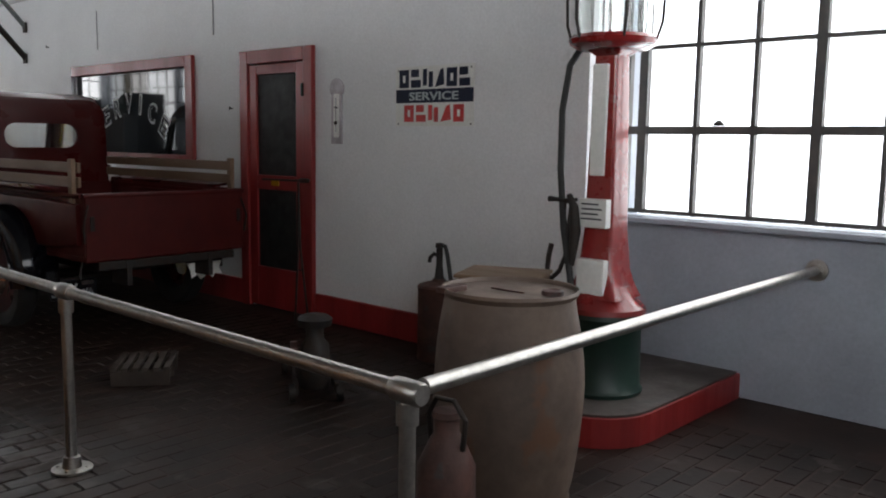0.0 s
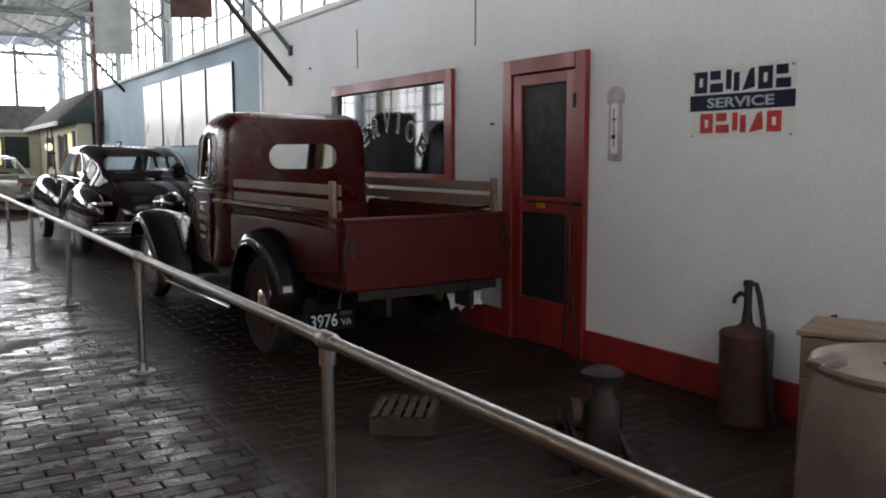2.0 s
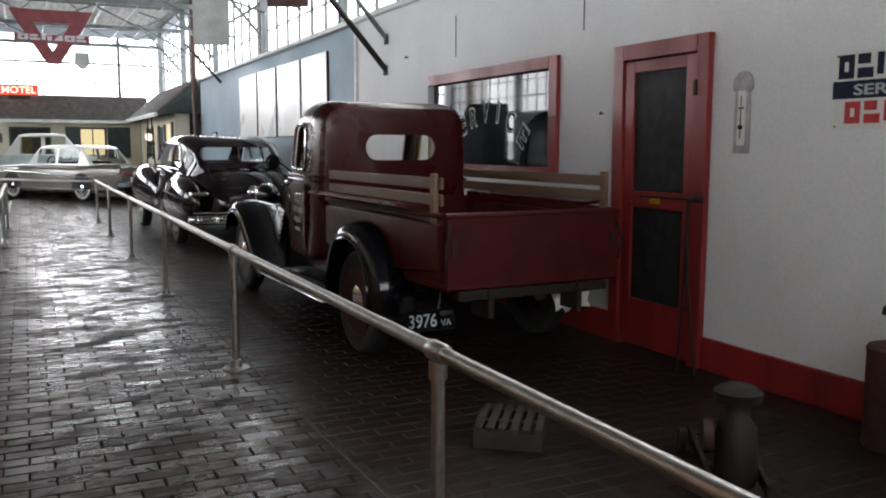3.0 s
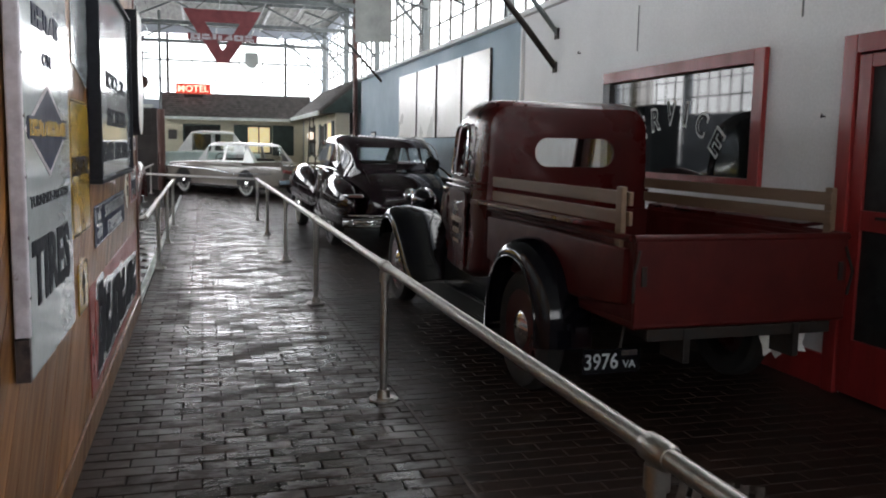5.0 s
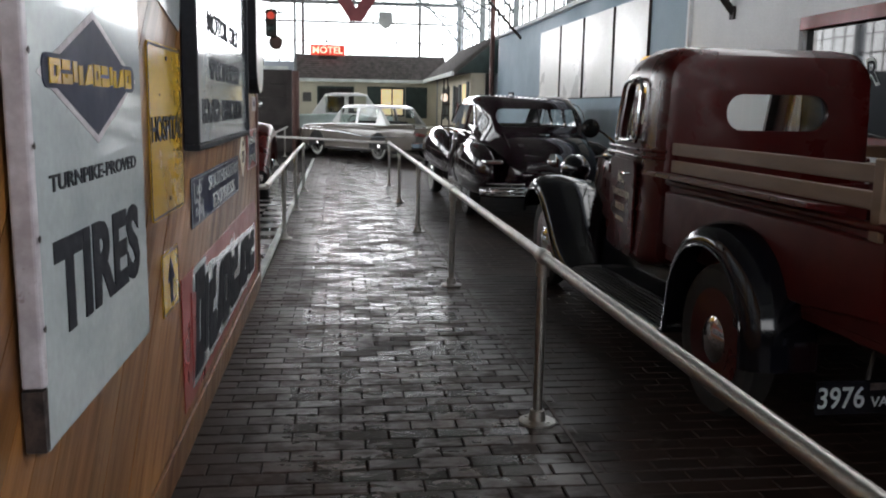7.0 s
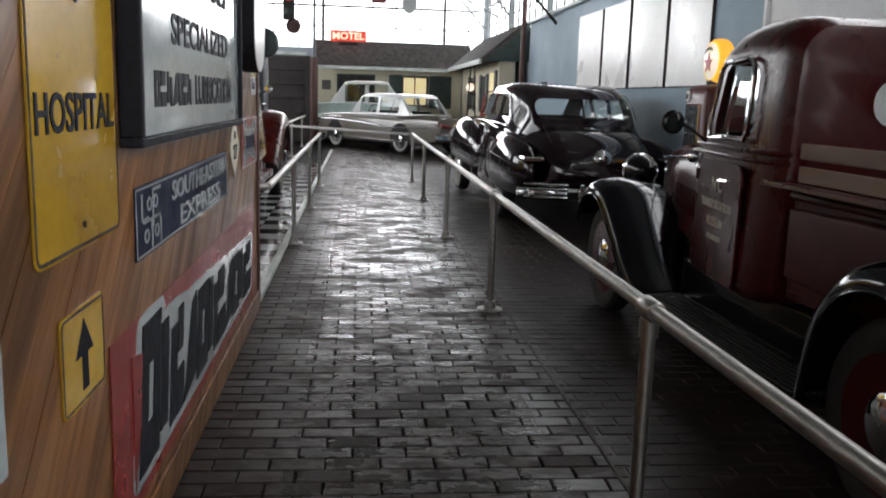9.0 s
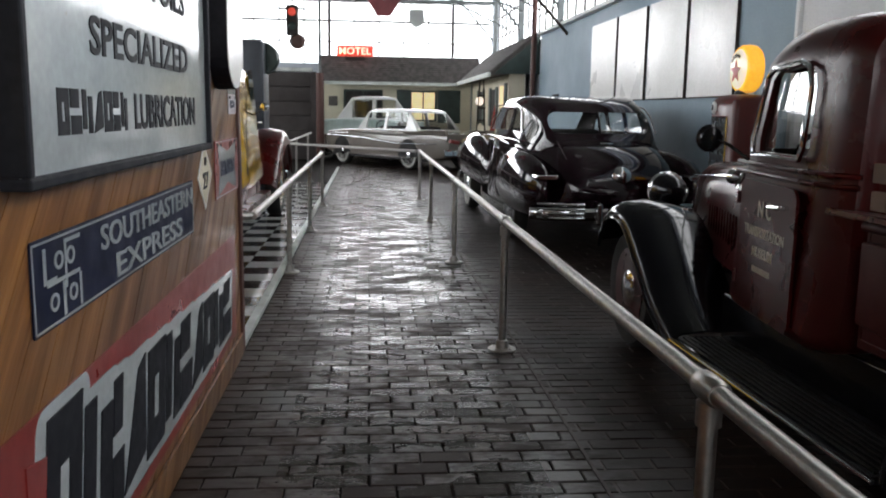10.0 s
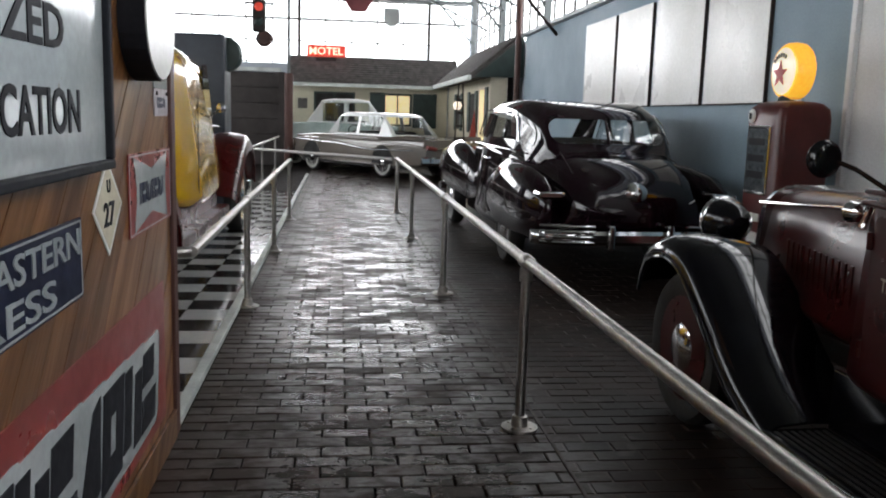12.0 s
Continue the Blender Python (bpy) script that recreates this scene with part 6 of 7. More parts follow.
def fifties_car(name, at, rz, label, lower, upper, roof, height, x_c, fins, long=5.3, hw=0.93, scale_z=1.0):
    t = thing(name, at, label, "car", rz=rz)
    h = long / 2
    belt = 0.92 * scale_z
    part("lower_body", car_body([(-h, hw * 0.86, 0.42, 0.70, 0.05, 0.06, 0.02), (-h + 0.12, hw * 0.95, 0.32, 0.80, 0.06, 0.08, 0.02), (-h + 0.6, hw, 0.28, 0.84, 0.06, 0.08, 0.03), (0, hw, 0.26, 0.84, 0.06, 0.06, 0.03), (h - 0.7, hw, 0.28, 0.84, 0.06, 0.08, 0.03), (h - 0.12, hw * 0.93, 0.34, 0.80, 0.06, 0.10, 0.04), (h, hw * 0.85, 0.42, 0.72, 0.05, 0.08, 0.03)]), lower, t, "", True)
    part("upper_body", car_body([(-h + 0.04, hw * 0.90, 0.72, belt - 0.03, 0.02, 0.05, 0.03), (-h + 0.6, hw * 0.97, 0.78, belt, 0.02, 0.05, 0.04), (0, hw * 0.975, 0.80, belt + 0.02, 0.02, 0.05, 0.04), (h - 1.4, hw * 0.95, 0.80, belt + 0.02, 0.02, 0.07, 0.06), (h - 0.15, hw * 0.88, 0.74, belt - 0.05, 0.02, 0.08, 0.08)]), upper, t, "", True)
    a, b = x_c
    cab = part("cabin", car_body([(a - 0.42, hw * 0.78, belt - 0.04, belt + 0.04, 0.01, 0.02, 0.02), (a, hw * 0.80, belt - 0.04, height - 0.05, 0.01, 0.10, 0.12), (a + 0.3, hw * 0.82, belt - 0.04, height, 0.01, 0.10, 0.13), (b - 0.3, hw * 0.82, belt - 0.04, height, 0.01, 0.10, 0.13), (b, hw * 0.80, belt - 0.04, height - 0.05, 0.01, 0.10, 0.12), (b + 0.42, hw * 0.76, belt - 0.04, belt + 0.03, 0.01, 0.02, 0.02)]), roof, t, "pale roof", True)
    z0, z1 = belt + 0.05, height - 0.10
    m = (a + b) / 2
    cuts = [slab(rrect(a + 0.02, m - 0.05, z0, z1, 0.04), -1.1, 1.1), slab(rrect(m + 0.05, b - 0.02, z0, z1, 0.04), -1.1, 1.1),
            box(a - 0.8, a + 0.12, -hw * 0.62, hw * 0.62, z0, z1), box(b - 0.12, b + 0.8, -hw * 0.62, hw * 0.62, z0, z1)]
    baked(cab, cuts, thick=0.03)
    for s in (1, -1):
        part("side_glass", box(a, b, s * (hw * 0.70), s * (hw * 0.70 + 0.004), z0 - 0.01, z1 + 0.01), "glass", t)
        part("chrome_spear", tube([(-h + 0.3, s * (hw + 0.005), 0.66), (-0.8, s * (hw + 0.008), 0.62), (0.4, s * (hw + 0.008), 0.72), (h - 0.4, s * (hw * 0.99), 0.76)], 0.012, 8), "chrome", t, "chrome side spear", True)
        part("sill_trim", tube([(-1.2, s * (hw + 0.0), 0.30), (1.2, s * (hw + 0.0), 0.30)], 0.012, 8), lower, t, "", True)
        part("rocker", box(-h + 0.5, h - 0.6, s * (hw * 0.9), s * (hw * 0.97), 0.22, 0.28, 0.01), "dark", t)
        if fins:
            part("tail_fin", loft([[(x, s * (hw - 0.10), belt - 0.05), (x, s * (hw - 0.02), belt - 0.05), (x, s * (hw + 0.03), z), (x, s * (hw - 0.06), z)] for x, z in ((-h - 0.04, belt + 0.06), (-h + 0.5, belt + 0.05), (-h + 1.5, belt - 0.01))]), upper, t, "low flared tail fin")
        tl = part("tail_lamp", tube([(-h - 0.015, s * hw * 0.55, 0.70), (-h - 0.03, s * hw * 0.85, 0.74)], 0.045, 10), "sign_red", t, "red tail lamp", True)
        part("headlamp", lathe([(0, 0), (0.09, 0), (0.10, 0.03), (0, 0.05)], "x", at=(h - 0.04, s * hw * 0.68, 0.66), seg=18), "chrome", t, "", True)
        for x in (h - 1.12, -h + 1.35):
            wheel(t, x, s * (hw - 0.10), 0.345, 0.19, "dark", white=True)
            part("wheel_arch", tube([(x + 0.40 * math.cos(radians(q)), s * (hw + 0.003), 0.345 + 0.40 * math.sin(radians(q))) for q in range(0, 181, 15)], 0.010, 8), lower, t, "", True)
            # No opening is cut: a dark sheet paints the arch's shade on the body.
            part("arch_shadow", slab([(x + 0.39 * math.cos(radians(q)), 0.345 + 0.39 * math.sin(radians(q))) for q in range(-12, 193, 15)], s * (hw - 0.02), s * (hw + 0.002)), "dark", t, "dark sheet standing for shade in the wheel opening")
    for x in (h + 0.08, -h - 0.08):
        k = 1 if x > 0 else -1
        part("bumper", loft([[(px, y, 0.36), (px + 0.04 * k, y, 0.40), (px + 0.04 * k, y, 0.50), (px, y, 0.53)] for px, y in ((x - 0.10 * k, -hw * 0.98), (x, -hw * 0.8), (x + 0.02 * k, 0), (x, hw * 0.8), (x - 0.10 * k, hw * 0.98))]), "chrome", t, "chrome bumper", True)
    part("seats", box(a + 0.1, b - 0.3, -hw * 0.6, hw * 0.6, 0.55, belt + 0.10, 0.08), "dark", t, "dark seats")
    part("steering_wheel", tube([(b - 0.22, 0.35 + 0.18 * math.cos(2 * math.pi * k / 16), belt + 0.08 + 0.16 * math.sin(2 * math.pi * k / 16)) for k in range(16)], 0.012, 6, wrap=True), "car_black", t, "", True)
    return t


fifties_car("beige_sedan", (-28.15, 2.02, 0), 216, "beige and white late 1950s sedan with low tail fins", "edsel", "edsel", "car_white", 1.47, (-0.95, 0.75), True)
fifties_car("aqua_wagon", (-31.55, 0.75, 0), -92, "tall pale aqua and white 1950s wagon parked before the motel", "aqua", "aqua", "car_white", 1.83, (-1.15, 0.15), False, 4.0, 0.88, 1.25)


def old_truck():
    t = thing("yellow_truck", (-15.5, -1.0, 0), "glossy yellow and dark red 1950s truck behind the sign wall", "truck", rz=180)
    cab = part("cab", car_body([(-2.3, 0.74, 0.85, 1.70, 0.1, 0.25, 0.10), (-2.2, 0.84, 0.72, 1.85, 0.1, 0.28, 0.12), (-1.9, 0.96, 0.66, 1.94, 0.1, 0.28, 0.13), (-1.2, 0.97, 0.62, 1.96, 0.1, 0.28, 0.13), (-0.45, 0.95, 0.62, 1.90, 0.1, 0.26, 0.10), (-0.05, 0.92, 0.62, 1.42, 0.1, 0.20, 0.06), (0.5, 0.78, 0.62, 1.30, 0.1, 0.28, 0.12), (1.3, 0.55, 0.66, 1.22, 0.1, 0.28, 0.12), (1.9, 0.42, 0.70, 1.10, 0.1, 0.24, 0.10)], 7), "car_yellow", t, "glossy yellow cab and hood", True)
    baked(cab, [slab([(-0.62, 1.42), (-0.70, 1.78), (-0.52, 1.80), (-0.24, 1.42)], -1.2, 1.2)], thick=0.03)
    for f in cab.data.polygons:
        f.use_smooth = True
    cab.data.set_sharp_from_angle(angle=radians(35))
    for s in (1, -1):
        part("side_pane", slab([(-0.66, 1.40), (-0.73, 1.80), (-0.50, 1.82), (-0.20, 1.40)], s * 0.855, s * 0.862), "dark_glass", t, "dark narrow side pane")
        part("door_seam", slab([(-1.62, 0.72), (-1.61, 0.72), (-1.61, 1.62), (-1.62, 1.62)], s * 0.955, s * 0.963), "dark", t)
        part("door_handle", tube([(-0.78, s * 0.95, 1.28), (-0.78, s * 0.99, 1.28), (-0.66, s * 0.985, 1.27)], 0.012, 8), "chrome", t, "chrome handle", True)
        fender(t, arch([(2.6, 0.55), (2.55, 0.80), (2.3, 1.02), (1.9, 1.10), (1.3, 1.0), (0.8, 0.72), (0.5, 0.50)], 30), 0.45, 1.0, s, "truck_red", "glossy dark red front fender", 0.14, 0.06)
        fender(t, arch([(-3.9, 0.5), (-3.8, 0.85), (-3.4, 1.06), (-2.9, 0.98), (-2.6, 0.72), (-2.5, 0.5)], 30), 0.50, 1.0, s, "truck_red", "glossy dark red rear fender", 0.14, 0.06)
        part("running_board", box(-2.5, 0.1, s * 0.66, s * 0.98, 0.42, 0.50, 0.015), "truck_red", t)
        part("lower_panel", box(-2.2, 0.0, s * 0.84, s * 0.87, 0.50, 0.74, 0.01), "truck_red", t)
        part("headlamp", lathe([(0.0, -0.12), (0.08, -0.08), (0.12, 0), (0.12, 0.04), (0, 0.06)], "x", at=(2.1, s * 0.72, 1.0), seg=20), "chrome", t, "", True)
        part("mirror_arm", tube([(-0.55, s * 0.88, 1.35), (-0.5, s * 0.97, 1.42)], 0.01, 8), "chrome", t, "", True)
        part("mirror", lathe([(0, -0.01), (0.045, 0), (0.04, 0.02), (0, 0.03)], "x", at=(-0.5, s * 0.99, 1.44), seg=18), "chrome", t, "", True)
        part("beacon", lathe([(0.05, 1.16), (0.06, 1.20), (0.045, 1.28), (0, 1.30)], at=(0.9, s * 0.6, -0.03), seg=16), "chrome", t, "", True)
        for x in (1.85, -3.25):
            wheel(t, x, s * 0.83, 0.40, 0.19, "car_yellow")
    part("bed", box(-4.6, -2.4, -0.72, 0.72, 0.62, 1.15, 0.03), "truck_red", t, "dark red truck bed")
    part("chassis", box(-4.4, 2.1, -0.42, 0.42, 0.42, 0.60), "cast", t)
    part("bumper", box(2.38, 2.46, -0.95, 0.95, 0.42, 0.58, 0.03), "chrome", t, "chrome bumper")
    part("grille", box(2.0, 2.3, -0.5, 0.5, 0.55, 0.95, 0.05), "chrome", t, "chrome grille")


old_truck()

t = thing("dark_cabinet", (-19.2, -0.75, 0), "tall dark grey steel cabinet with a round drum at the top", "cabinet")
part("body", box(-0.35, 0.35, -0.40, 0.27, 0, 2.42, 0.03), "cabinet_blue", t)
part("drum", lathe([(0, -0.12), (0.22, -0.12), (0.24, -0.08), (0.24, 0.08), (0.22, 0.12), (0, 0.12)], "x", at=(-0.1, 0.22, 2.18), seg=24), "dark_green", t, "dark round drum", True)
for z in (0.7, 1.5):
    part("seam", box(0.35, 0.356, -0.36, 0.23, z, z + 0.01), "dark", t)

# ---- lit pump by the blue wall ----
t = thing("gas_pump", (-12.90, 4.32, 0), "dark red 1950s gas pump with dial window and lit yellow globe", "gas pump")
part("body", loft([[(x, y, z) for x, y in rrect(-w, w, -d, d, 0.05, 5)] for z, w, d in ((0.0, 0.27, 0.21), (0.12, 0.27, 0.21), (0.14, 0.255, 0.20), (1.48, 0.255, 0.20), (1.55, 0.245, 0.19), (1.585, 0.21, 0.155), (1.60, 0.16, 0.11))]), "pump_dark_red", t, "dark red sheet metal body", True)
part("face_frame", box(-0.20, 0.14, -0.212, -0.198, 0.92, 1.42, 0.01), "chrome", t, "bright dial frame")
part("dial_glass", box(-0.18, 0.12, -0.217, -0.211, 0.94, 1.40, 0.003), "dial_face", t, "grey dial panel behind glass")
for z in (1.28, 1.16, 1.04):
    part("dial_bar", box(-0.15, 0.09, -0.220, -0.217, z, z + 0.05), "black_ink", t)
part("badge", lathe([(0.0, -0.016), (0.04, -0.014), (0.052, -0.008), (0.052, 0.0)], "y", at=(-0.16, -0.20, 1.49), seg=20), "board", t, "round white badge", True)
part("badge_mark", box(-0.175, -0.145, -0.222, -0.215, 1.465, 1.515, 0.002), "black_ink", t)
for z, h in ((0.72, 0.06), (0.42, 0.22)):
    part("decal", box(-0.10, 0.06, -0.206, -0.199, z, z + h, 0.002), "board", t, "pale decal")
part("decal_mark", slab([(-0.02, 0.56), (-0.07, 0.47), (0.03, 0.47)], -0.208, -0.206), "sign_red", t)
part("hose", tube([(-0.26, -0.05, 1.30), (-0.31, -0.06, 1.34), (-0.34, -0.08, 1.20), (-0.34, -0.10, 0.7), (-0.42, -0.12, 0.35), (-0.50, -0.10, 0.55), (-0.36, -0.08, 0.85), (-0.28, -0.05, 0.95)], 0.015, 10), "rubber", t, "black rubber hose", True)
part("nozzle", tube([(-0.28, -0.05, 0.93), (-0.29, -0.06, 1.06), (-0.28, -0.06, 1.16)], [0.02, 0.028, 0.014], 10), "chrome", t, "chrome nozzle", True)
part("globe_collar", lathe([(0.0, 1.595), (0.10, 1.595), (0.09, 1.625), (0.07, 1.65), (0, 1.65)], seg=20), "chrome", t, "", True)
g = part("globe", lathe([(0.0, -0.075), (0.165, -0.075), (0.185, -0.07), (0.20, -0.05), (0.207, 0), (0.20, 0.05), (0.185, 0.07), (0.165, 0.075), (0, 0.075)], "y", at=(0, 0, 1.815), seg=40), "globe", t, "lit yellow globe rim", True)
for s in (-1, 1):
    f = part("globe_face", lathe([(0.0, s * 0.098), (0.08, s * 0.094), (0.14, s * 0.086), (0.168, s * 0.076)], "y", at=(0, 0, 1.815), seg=40), "globe_face", g, "lit cream globe face", True)
st = []
for k in range(10):
    r = 0.10 if k % 2 == 0 else 0.042
    a = math.pi / 2 + k * math.pi / 5
    st.append((r * math.cos(a), 1.795 + r * math.sin(a)))
part("star", slab(st, -0.104, -0.098), "red_letter", g, "red star")
for k in range(6):
    a = radians(140 - 16 * k)
    part("letter_shape", turned(box(-0.010, 0.010, -0.1005, -0.096, -0.016, 0.016, 0.002), Matrix.Translation((0.115 * math.cos(a), 0, 1.815 + 0.115 * math.sin(a))) @ Matrix.Rotation(math.pi / 2 - a, 4, "Y")), "black_ink", g)
# ---- hanging things ----
t = thing("triangle_sign", (-22.0, 1.36, 3.15), "large red hanging triangle sign, dulled for glare, with a pale letter band", "hanging sign", rz=90)
o = [(-0.72, 1.0), (0.72, 1.0), (0.10, 0.0), (-0.10, 0.0)]
bm = slab([(-0.80, 1.10), (0.80, 1.10), (0.66, 0.84), (-0.66, 0.84)], -0.03, 0.03)
for s in (1, -1):
    merge(bm, slab([(s * 0.66, 0.84), (s * 0.36, 0.84), (s * 0.0, 0.26), (0.0, 0.0), (s * 0.12, 0.0)][::s], -0.03, 0.03))
part("frame", bm, "glare_red", t, "red triangle dulled for glare")
part("band", box(-0.72, 0.72, -0.045, 0.045, 0.46, 0.60, 0.01), "glare_red", t)
part("brand_bar", turned(blocks([1] * 6, 1.30, 0.12, 0.008), Matrix.Translation((0, -0.045, 0.53))), "silver_paint", t, "row of pale letter shapes")
for s in (-1, 1):
    part("hanger", tube([(s * 0.55, 0, 1.1), (0, 0, 1.61)], 0.008, 6), "cast", t, "", True)
t = thing("motel_sign", (-32.75, 0.65, 3.05), "small lit red motel sign box with glowing letters", "sign", rz=90)
part("box", box(-0.56, 0.56, -0.04, 0.10, 0.0, 0.34, 0.02), "neon_red", t, "red sign box")
part("lettering", turned(words("MOTEL", 0.98, 0.22, 0.02, 0.02), Matrix.Translation((0, -0.04, 0.17))), "neon", t, "lit pale letters")
part("bracket", box(-0.3, 0.3, 0.02, 0.06, -0.12, 0.0), "cast", t)
t = thing("traffic_light", (-25.5, -0.62, 2.75), "old hanging traffic signal with red upper lens and a bell", "traffic signal", rz=90)
part("housing", box(-0.13, 0.13, -0.12, 0.12, 0.30, 0.95, 0.03), "cast", t)
part("lens", lathe([(0, -0.16), (0.07, -0.15), (0.09, -0.12)], "y", at=(0, 0, 0.80), seg=20), "neon_red", t, "red lens", True)
part("lens", lathe([(0, -0.15), (0.07, -0.14), (0.09, -0.12)], "y", at=(0, 0, 0.5), seg=20), "dark_green", t, "dark lens", True)
part("arm", tube([(-0.30, 0, 0.88), (0.30, 0, 0.88)], 0.02, 8), "cast", t, "", True)
part("bell", lathe([(0, -0.08), (0.12, -0.07), (0.17, 0), (0.15, 0.06), (0, 0.08)], "y", at=(0.10, 0, 0.17), seg=20), "rust", t, "dull bell", True)
part("hanger", tube([(0, 0, 0.95), (0, 0, 2.0)], 0.015, 8), "cast", t, "", True)
t = thing("hanging_banner", (-15.3, 3.32, 2.95), "worn grey-green cloth banner hanging from the trusses", "banner", rz=60)
bm = loft([[(x, 0.03 * math.sin(x * 9) + y, z) for z in (0, 0.25, 0.5, 0.8, 1.05)] + [(x, 0.03 * math.sin(x * 9) + y + 0.006, z) for z in (1.05, 0.8, 0.5, 0.25, 0)] for x, y in ((-0.27, 0), (-0.13, 0.01), (0, 0.0), (0.13, -0.01), (0.27, 0))])
part("cloth", bm, "canvas", t, "", True)
part("rod", tube([(-0.32, 0, 1.05), (0.32, 0, 1.05)], 0.012, 8), "cast", t, "", True)
part("cord", tube([(0, 0, 1.05), (0, 0, 1.81)], 0.005, 6), "cast", t)
t = thing("hanging_banner", (-13.2, 3.9, 3.25), "brown and grey printed cloth banner hanging from the trusses", "banner", rz=60)
part("cloth", box(-0.27, 0.27, -0.004, 0.004, 0, 0.95), "canvas", t)
part("print", box(-0.27, 0.27, -0.006, -0.004, 0.0, 0.3), "rust", t, "brown printed band")
part("print", box(-0.20, 0.20, -0.006, -0.004, 0.42, 0.62), "rust", t)
part("rod", tube([(-0.32, 0, 0.95), (0.32, 0, 0.95)], 0.012, 8), "cast", t, "", True)
part("cord", tube([(0, 0, 0.95), (0, 0, 1.51)], 0.005, 6), "cast", t)
t = thing("shield_sign", (-30.5, 2.42, 3.75), "small grey highway shield hung against the windows", "hanging sign", rz=90)
part("plate", slab([(-0.2, 0.5), (0.2, 0.5), (0.22, 0.2), (0.12, 0.05), (0, 0), (-0.12, 0.05), (-0.22, 0.2)], -0.01, 0.01), "canvas", t)
part("cord", tube([(0, 0, 0.5), (0, 0, 1.01)], 0.006, 6), "cast", t)
for i, (z, dx) in enumerate(((2.36, 0.0), (2.72, 0.03))):
    t = thing("wall_brace", (-11.75 + dx, 4.68, z), "dark steel pole braced out from the white wall", "brace", "poles on the wall")
    part("pole", tube([(0, 0, 0), (0, -1.36, 1.56)], 0.035 if i == 0 else 0.028, 10), "cast" if i == 0 else "truss", t, "", True)
    part("foot", box(-0.05, 0.05, -0.02, 0, -0.06, 0.06, 0.005), "cast", t)
t = thing("wall_brace", (-21.5, 4.72, 2.85), "dark steel pole braced out from the blue wall", "brace", "poles on the wall")
part("pole", tube([(0, 0, 0), (0, -0.75, 0.80)], 0.03, 10), "cast", t, "", True)

# red and white ladder-like rack by the motel wing
t = thing("display_rack", (-26.9, 3.85, 0), "small dark ladder rack with a red triangular flag by the motel", "rack", rz=90)
for x in (-0.15, 0.15):
    part("side", tube([(x, 0, 0), (x * 0.3, 0.0, 2.2)], 0.018, 8), "cast", t, "", True)
for k in range(6):
    z = 0.3 + 0.3 * k
    w = 0.15 * (1 - 0.7 * z / 2.2)
    part("rung", box(-w, w, -0.012, 0.012, z, z + 0.03), "cast", t)
part("flag", slab([(0.16, 0.6), (0.42, 0.6), (0.34, 1.6)], -0.01, 0.01), "sign_red", t, "red triangular flag")

# ---- floor pieces ----
def brick_geometry(rng, x, y, lx, ly):
    g = 0.0036
    h0, tx, ty = rng.uniform(-0.0026, 0), rng.uniform(-0.0012, 0.0012), rng.uniform(-0.0012, 0.0012)
    h = [h0 - tx - ty, h0 + tx - ty, h0 + tx + ty, h0 - tx + ty]
    b = 0.0045
    x0, x1, y0, y1 = x + g, x + lx - g, y + g, y + ly - g
    top = [(x0 + b, y0 + b, h[0]), (x1 - b, y0 + b, h[1]), (x1 - b, y1 - b, h[2]), (x0 + b, y1 - b, h[3])]
    low = [(x0, y0, -0.007), (x1, y0, -0.007), (x1, y1, -0.007), (x0, y1, -0.007)]
    return top + low, [(0, 1, 2, 3), (4, 5, 1, 0), (5, 6, 2, 1), (6, 7, 3, 2), (7, 4, 0, 3)]


rng = random.Random(4)
verts, faces, dverts, dfaces = [], [], [], []
singles = []
BX, BY = 0.105, 0.212
row = 0
x = X_WEST
while x < 1.5:
    y = 0.362 - (BY / 2 if row % 2 else 0)
    while y < 4.5:
        y0, y1 = max(y, 0.362), min(y + BY, 4.5)
        if y1 - y0 > 0.03:
            if -9.75 < x < -7.6 and y1 < 2.0 and len(singles) < 300:
                singles.append((x, y0, y1))
            else:
                v, f = brick_geometry(rng, x, y0, BX, y1 - y0)
                V, F = (dverts, dfaces) if y0 > 1.95 else (verts, faces)
                n = len(V)
                V += v
                F += [tuple(i + n for i in q) for q in f]
        y += BY
    x += BX
    row += 1
me = bpy.data.meshes.new("paving")
me.from_pydata(verts, [], faces)
me.materials.append(M["brick"])
tagged(new("pavement_bricks", me), "worn dark brown brick paving in running bond, polished by feet", kind="stuff")
me = bpy.data.meshes.new("dusty_paving")
me.from_pydata(dverts, [], dfaces)
me.materials.append(M["brick"])
tagged(new("dusty_bricks", me), "dull dark brown brick paving under the old vehicles", kind="stuff")
pave = tagged(new("pavement"), "worn dark brown brick walkway, glossy where the daylight falls", "brick paving", kind="structure")
shapes = {}
for x, y0, y1 in singles:
    key = (round(y1 - y0, 3), rng.randrange(4))
    if key not in shapes:
        v, f = brick_geometry(rng, 0, 0, BX, y1 - y0)
        m2 = bpy.data.meshes.new("brick")
        m2.from_pydata(v, [], f)
        m2.materials.append(M["brick"])
        shapes[key] = m2
    b = new("brick", shapes[key])
    b.location = (x, y0, 0)
    b.parent = pave

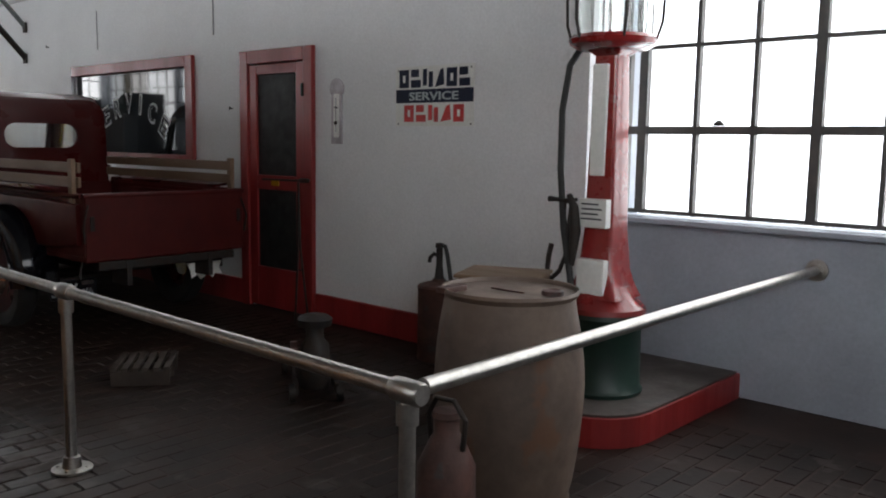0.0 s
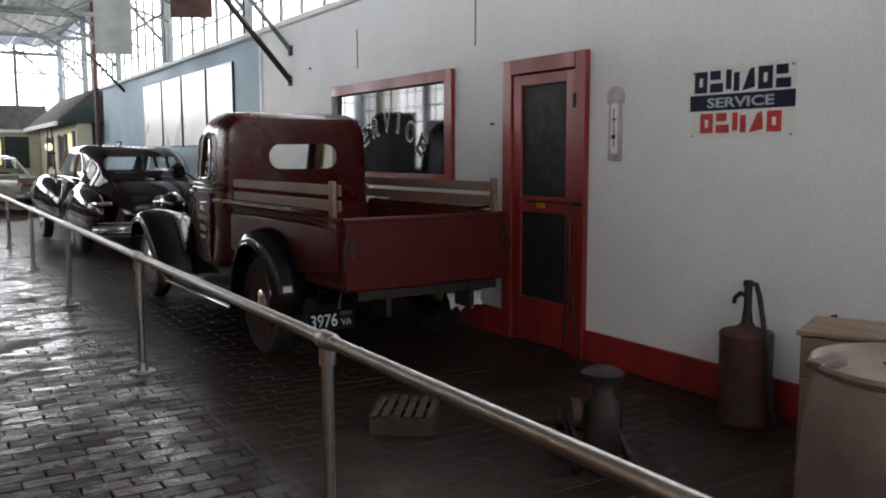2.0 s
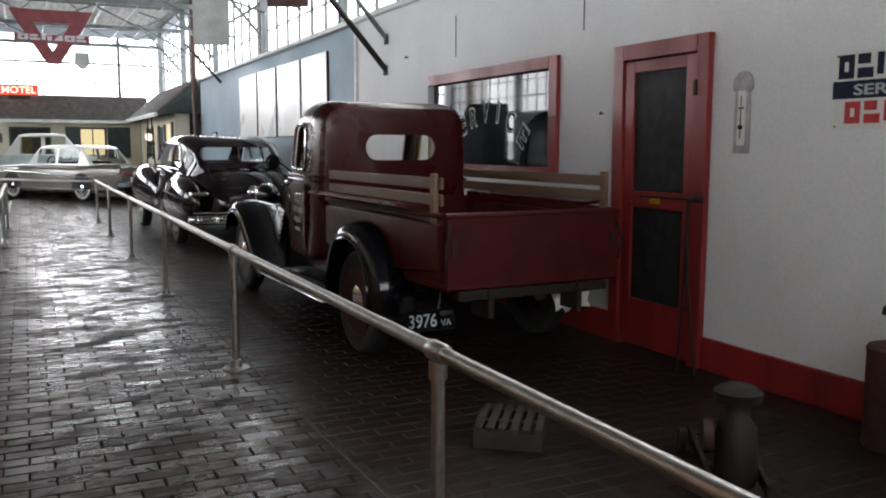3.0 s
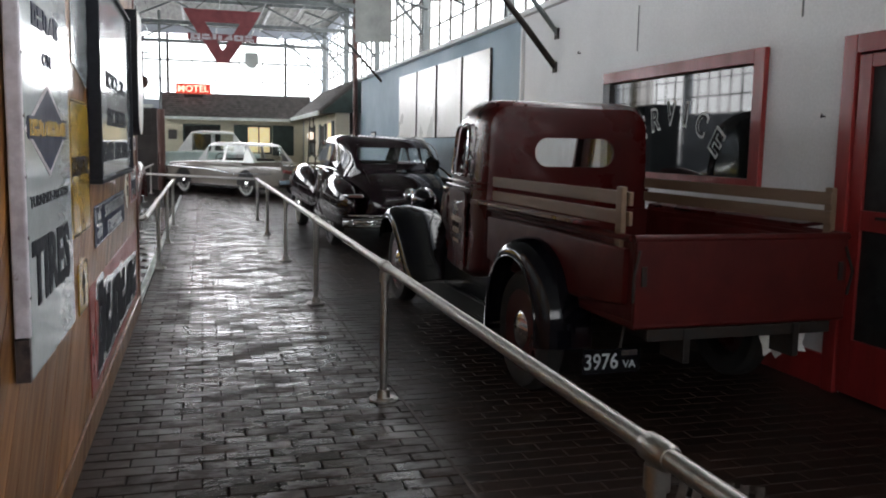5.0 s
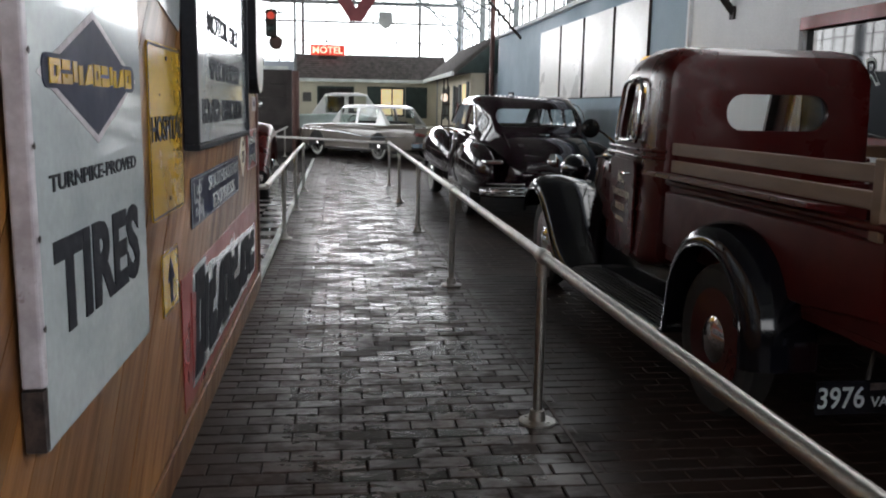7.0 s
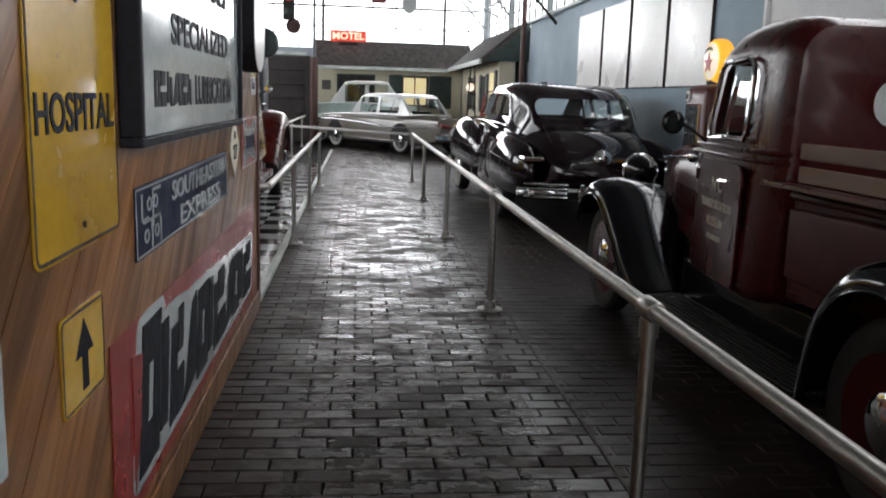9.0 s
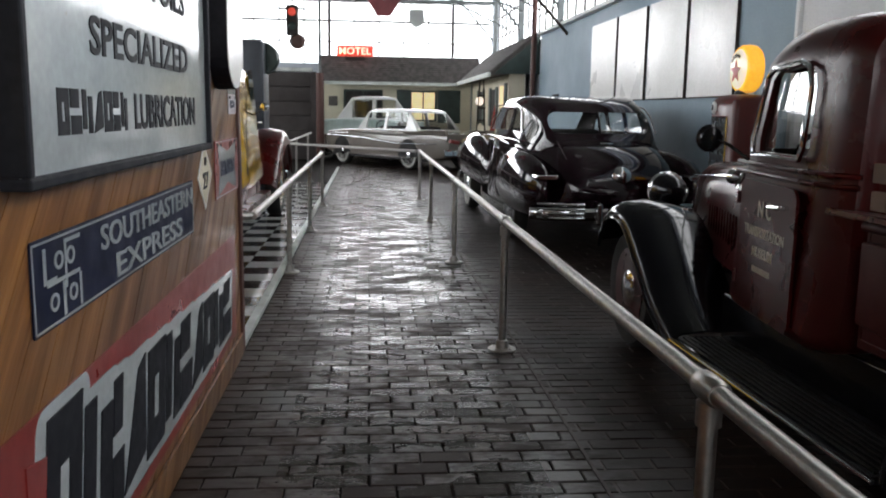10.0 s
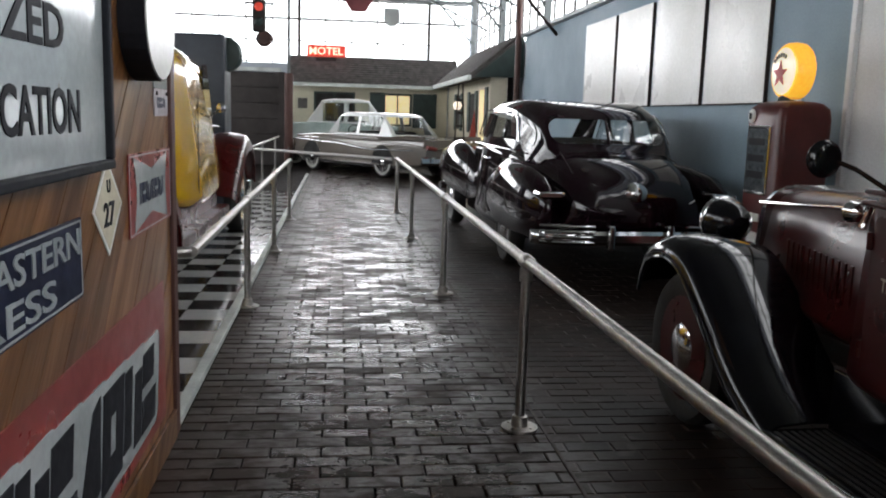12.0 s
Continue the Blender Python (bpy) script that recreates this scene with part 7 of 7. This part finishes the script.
# chequered tiles left of the walkway
T = 0.305
tiles = {}
for c in (0, 1):
    v = [(0.002, 0.002, 0.012), (T - 0.002, 0.002, 0.012), (T - 0.002, T - 0.002, 0.012), (0.002, T - 0.002, 0.012), (0, 0, -0.012), (T, 0, -0.012), (T, T, -0.012), (0, T, -0.012)]
    m2 = bpy.data.meshes.new("tile")
    m2.from_pydata(v, [], [(0, 1, 2, 3), (4, 5, 1, 0), (5, 6, 2, 1), (6, 7, 3, 2), (7, 4, 0, 3)])
    m2.materials.append(M["tile_black" if c else "tile_white"])
    tiles[c] = m2
tf = tagged(new("floor_tiles"), "black and white chequered vinyl tile floor, glossy", "tiled floor", kind="structure")
vs, fs, vs2, fs2 = [], [], [], []
count = 0
for i in range(38):
    for j in range(18):
        x, y = -10.9 - T * (i + 1), 0.30 - T * (j + 1)
        c = (i + j) % 2
        if j < 7 and i < 34 and count < 238:
            o = new("tile", tiles[c])
            o.location = (x, y, 0)
            o.parent = tf
            count += 1
        else:
            a, b = (vs2, fs2) if c else (vs, fs)
            n = len(a)
            a += [(p.co.x + x, p.co.y + y, p.co.z) for p in tiles[c].vertices]
            b += [tuple(q + n for q in p.vertices) for p in tiles[c].polygons]
for a, b, m in ((vs, fs, "tile_white"), (vs2, fs2, "tile_black")):
    me = bpy.data.meshes.new("more_tiles")
    me.from_pydata(a, [], b)
    me.materials.append(M[m])
    tagged(new("far_tiles", me), "chequered vinyl tiles, glossy", kind="stuff")
structure("kerb", box(-27.0, -10.70, 0.30, 0.358, -0.01, 0.03, 0.005), "fascia", "pale painted edge strip of the tiled floor")
structure("trim", box(-22.5, -4.5, 2.005, 2.02, -0.008, 0.003), "concrete", "thin pale joint in the paving")

# planks of the sign wall, laid on the slant


def clip(poly, axis, value, keep_more):
    out = []
    for i, p in enumerate(poly):
        q = poly[i - 1]
        ip, iq = (p[axis] >= value) == keep_more, (q[axis] >= value) == keep_more
        if ip != iq:
            f = (value - q[axis]) / (p[axis] - q[axis])
            out.append((q[0] + f * (p[0] - q[0]), q[1] + f * (p[1] - q[1])))
        if ip:
            out.append(p)
    return out


swall = tagged(new("sign_wall_boards"), "varnished knotty pine boards laid on the slant", "board wall", kind="structure")
W = 0.137
k = 0
s = -16.0
while s < 2.0:
    g = 0.002
    step = W * math.sqrt(2)
    poly = [(s + g, 0), (s + step - g, 0), (s + step - g - 3.2, 3.2), (s + g - 3.2, 3.2)]
    for axis, value, more in ((0, -10.61, True), (0, -3.4, False), (1, 0.13, True), (1, 2.98, False)):
        poly = clip(poly, axis, value, more) if poly else poly
    if len(poly) >= 3:
        dy = rng.uniform(0, 0.002)
        part("plank", slab(poly, SY - 0.023, SY - 0.002 + dy), "plank", swall)
    s += step
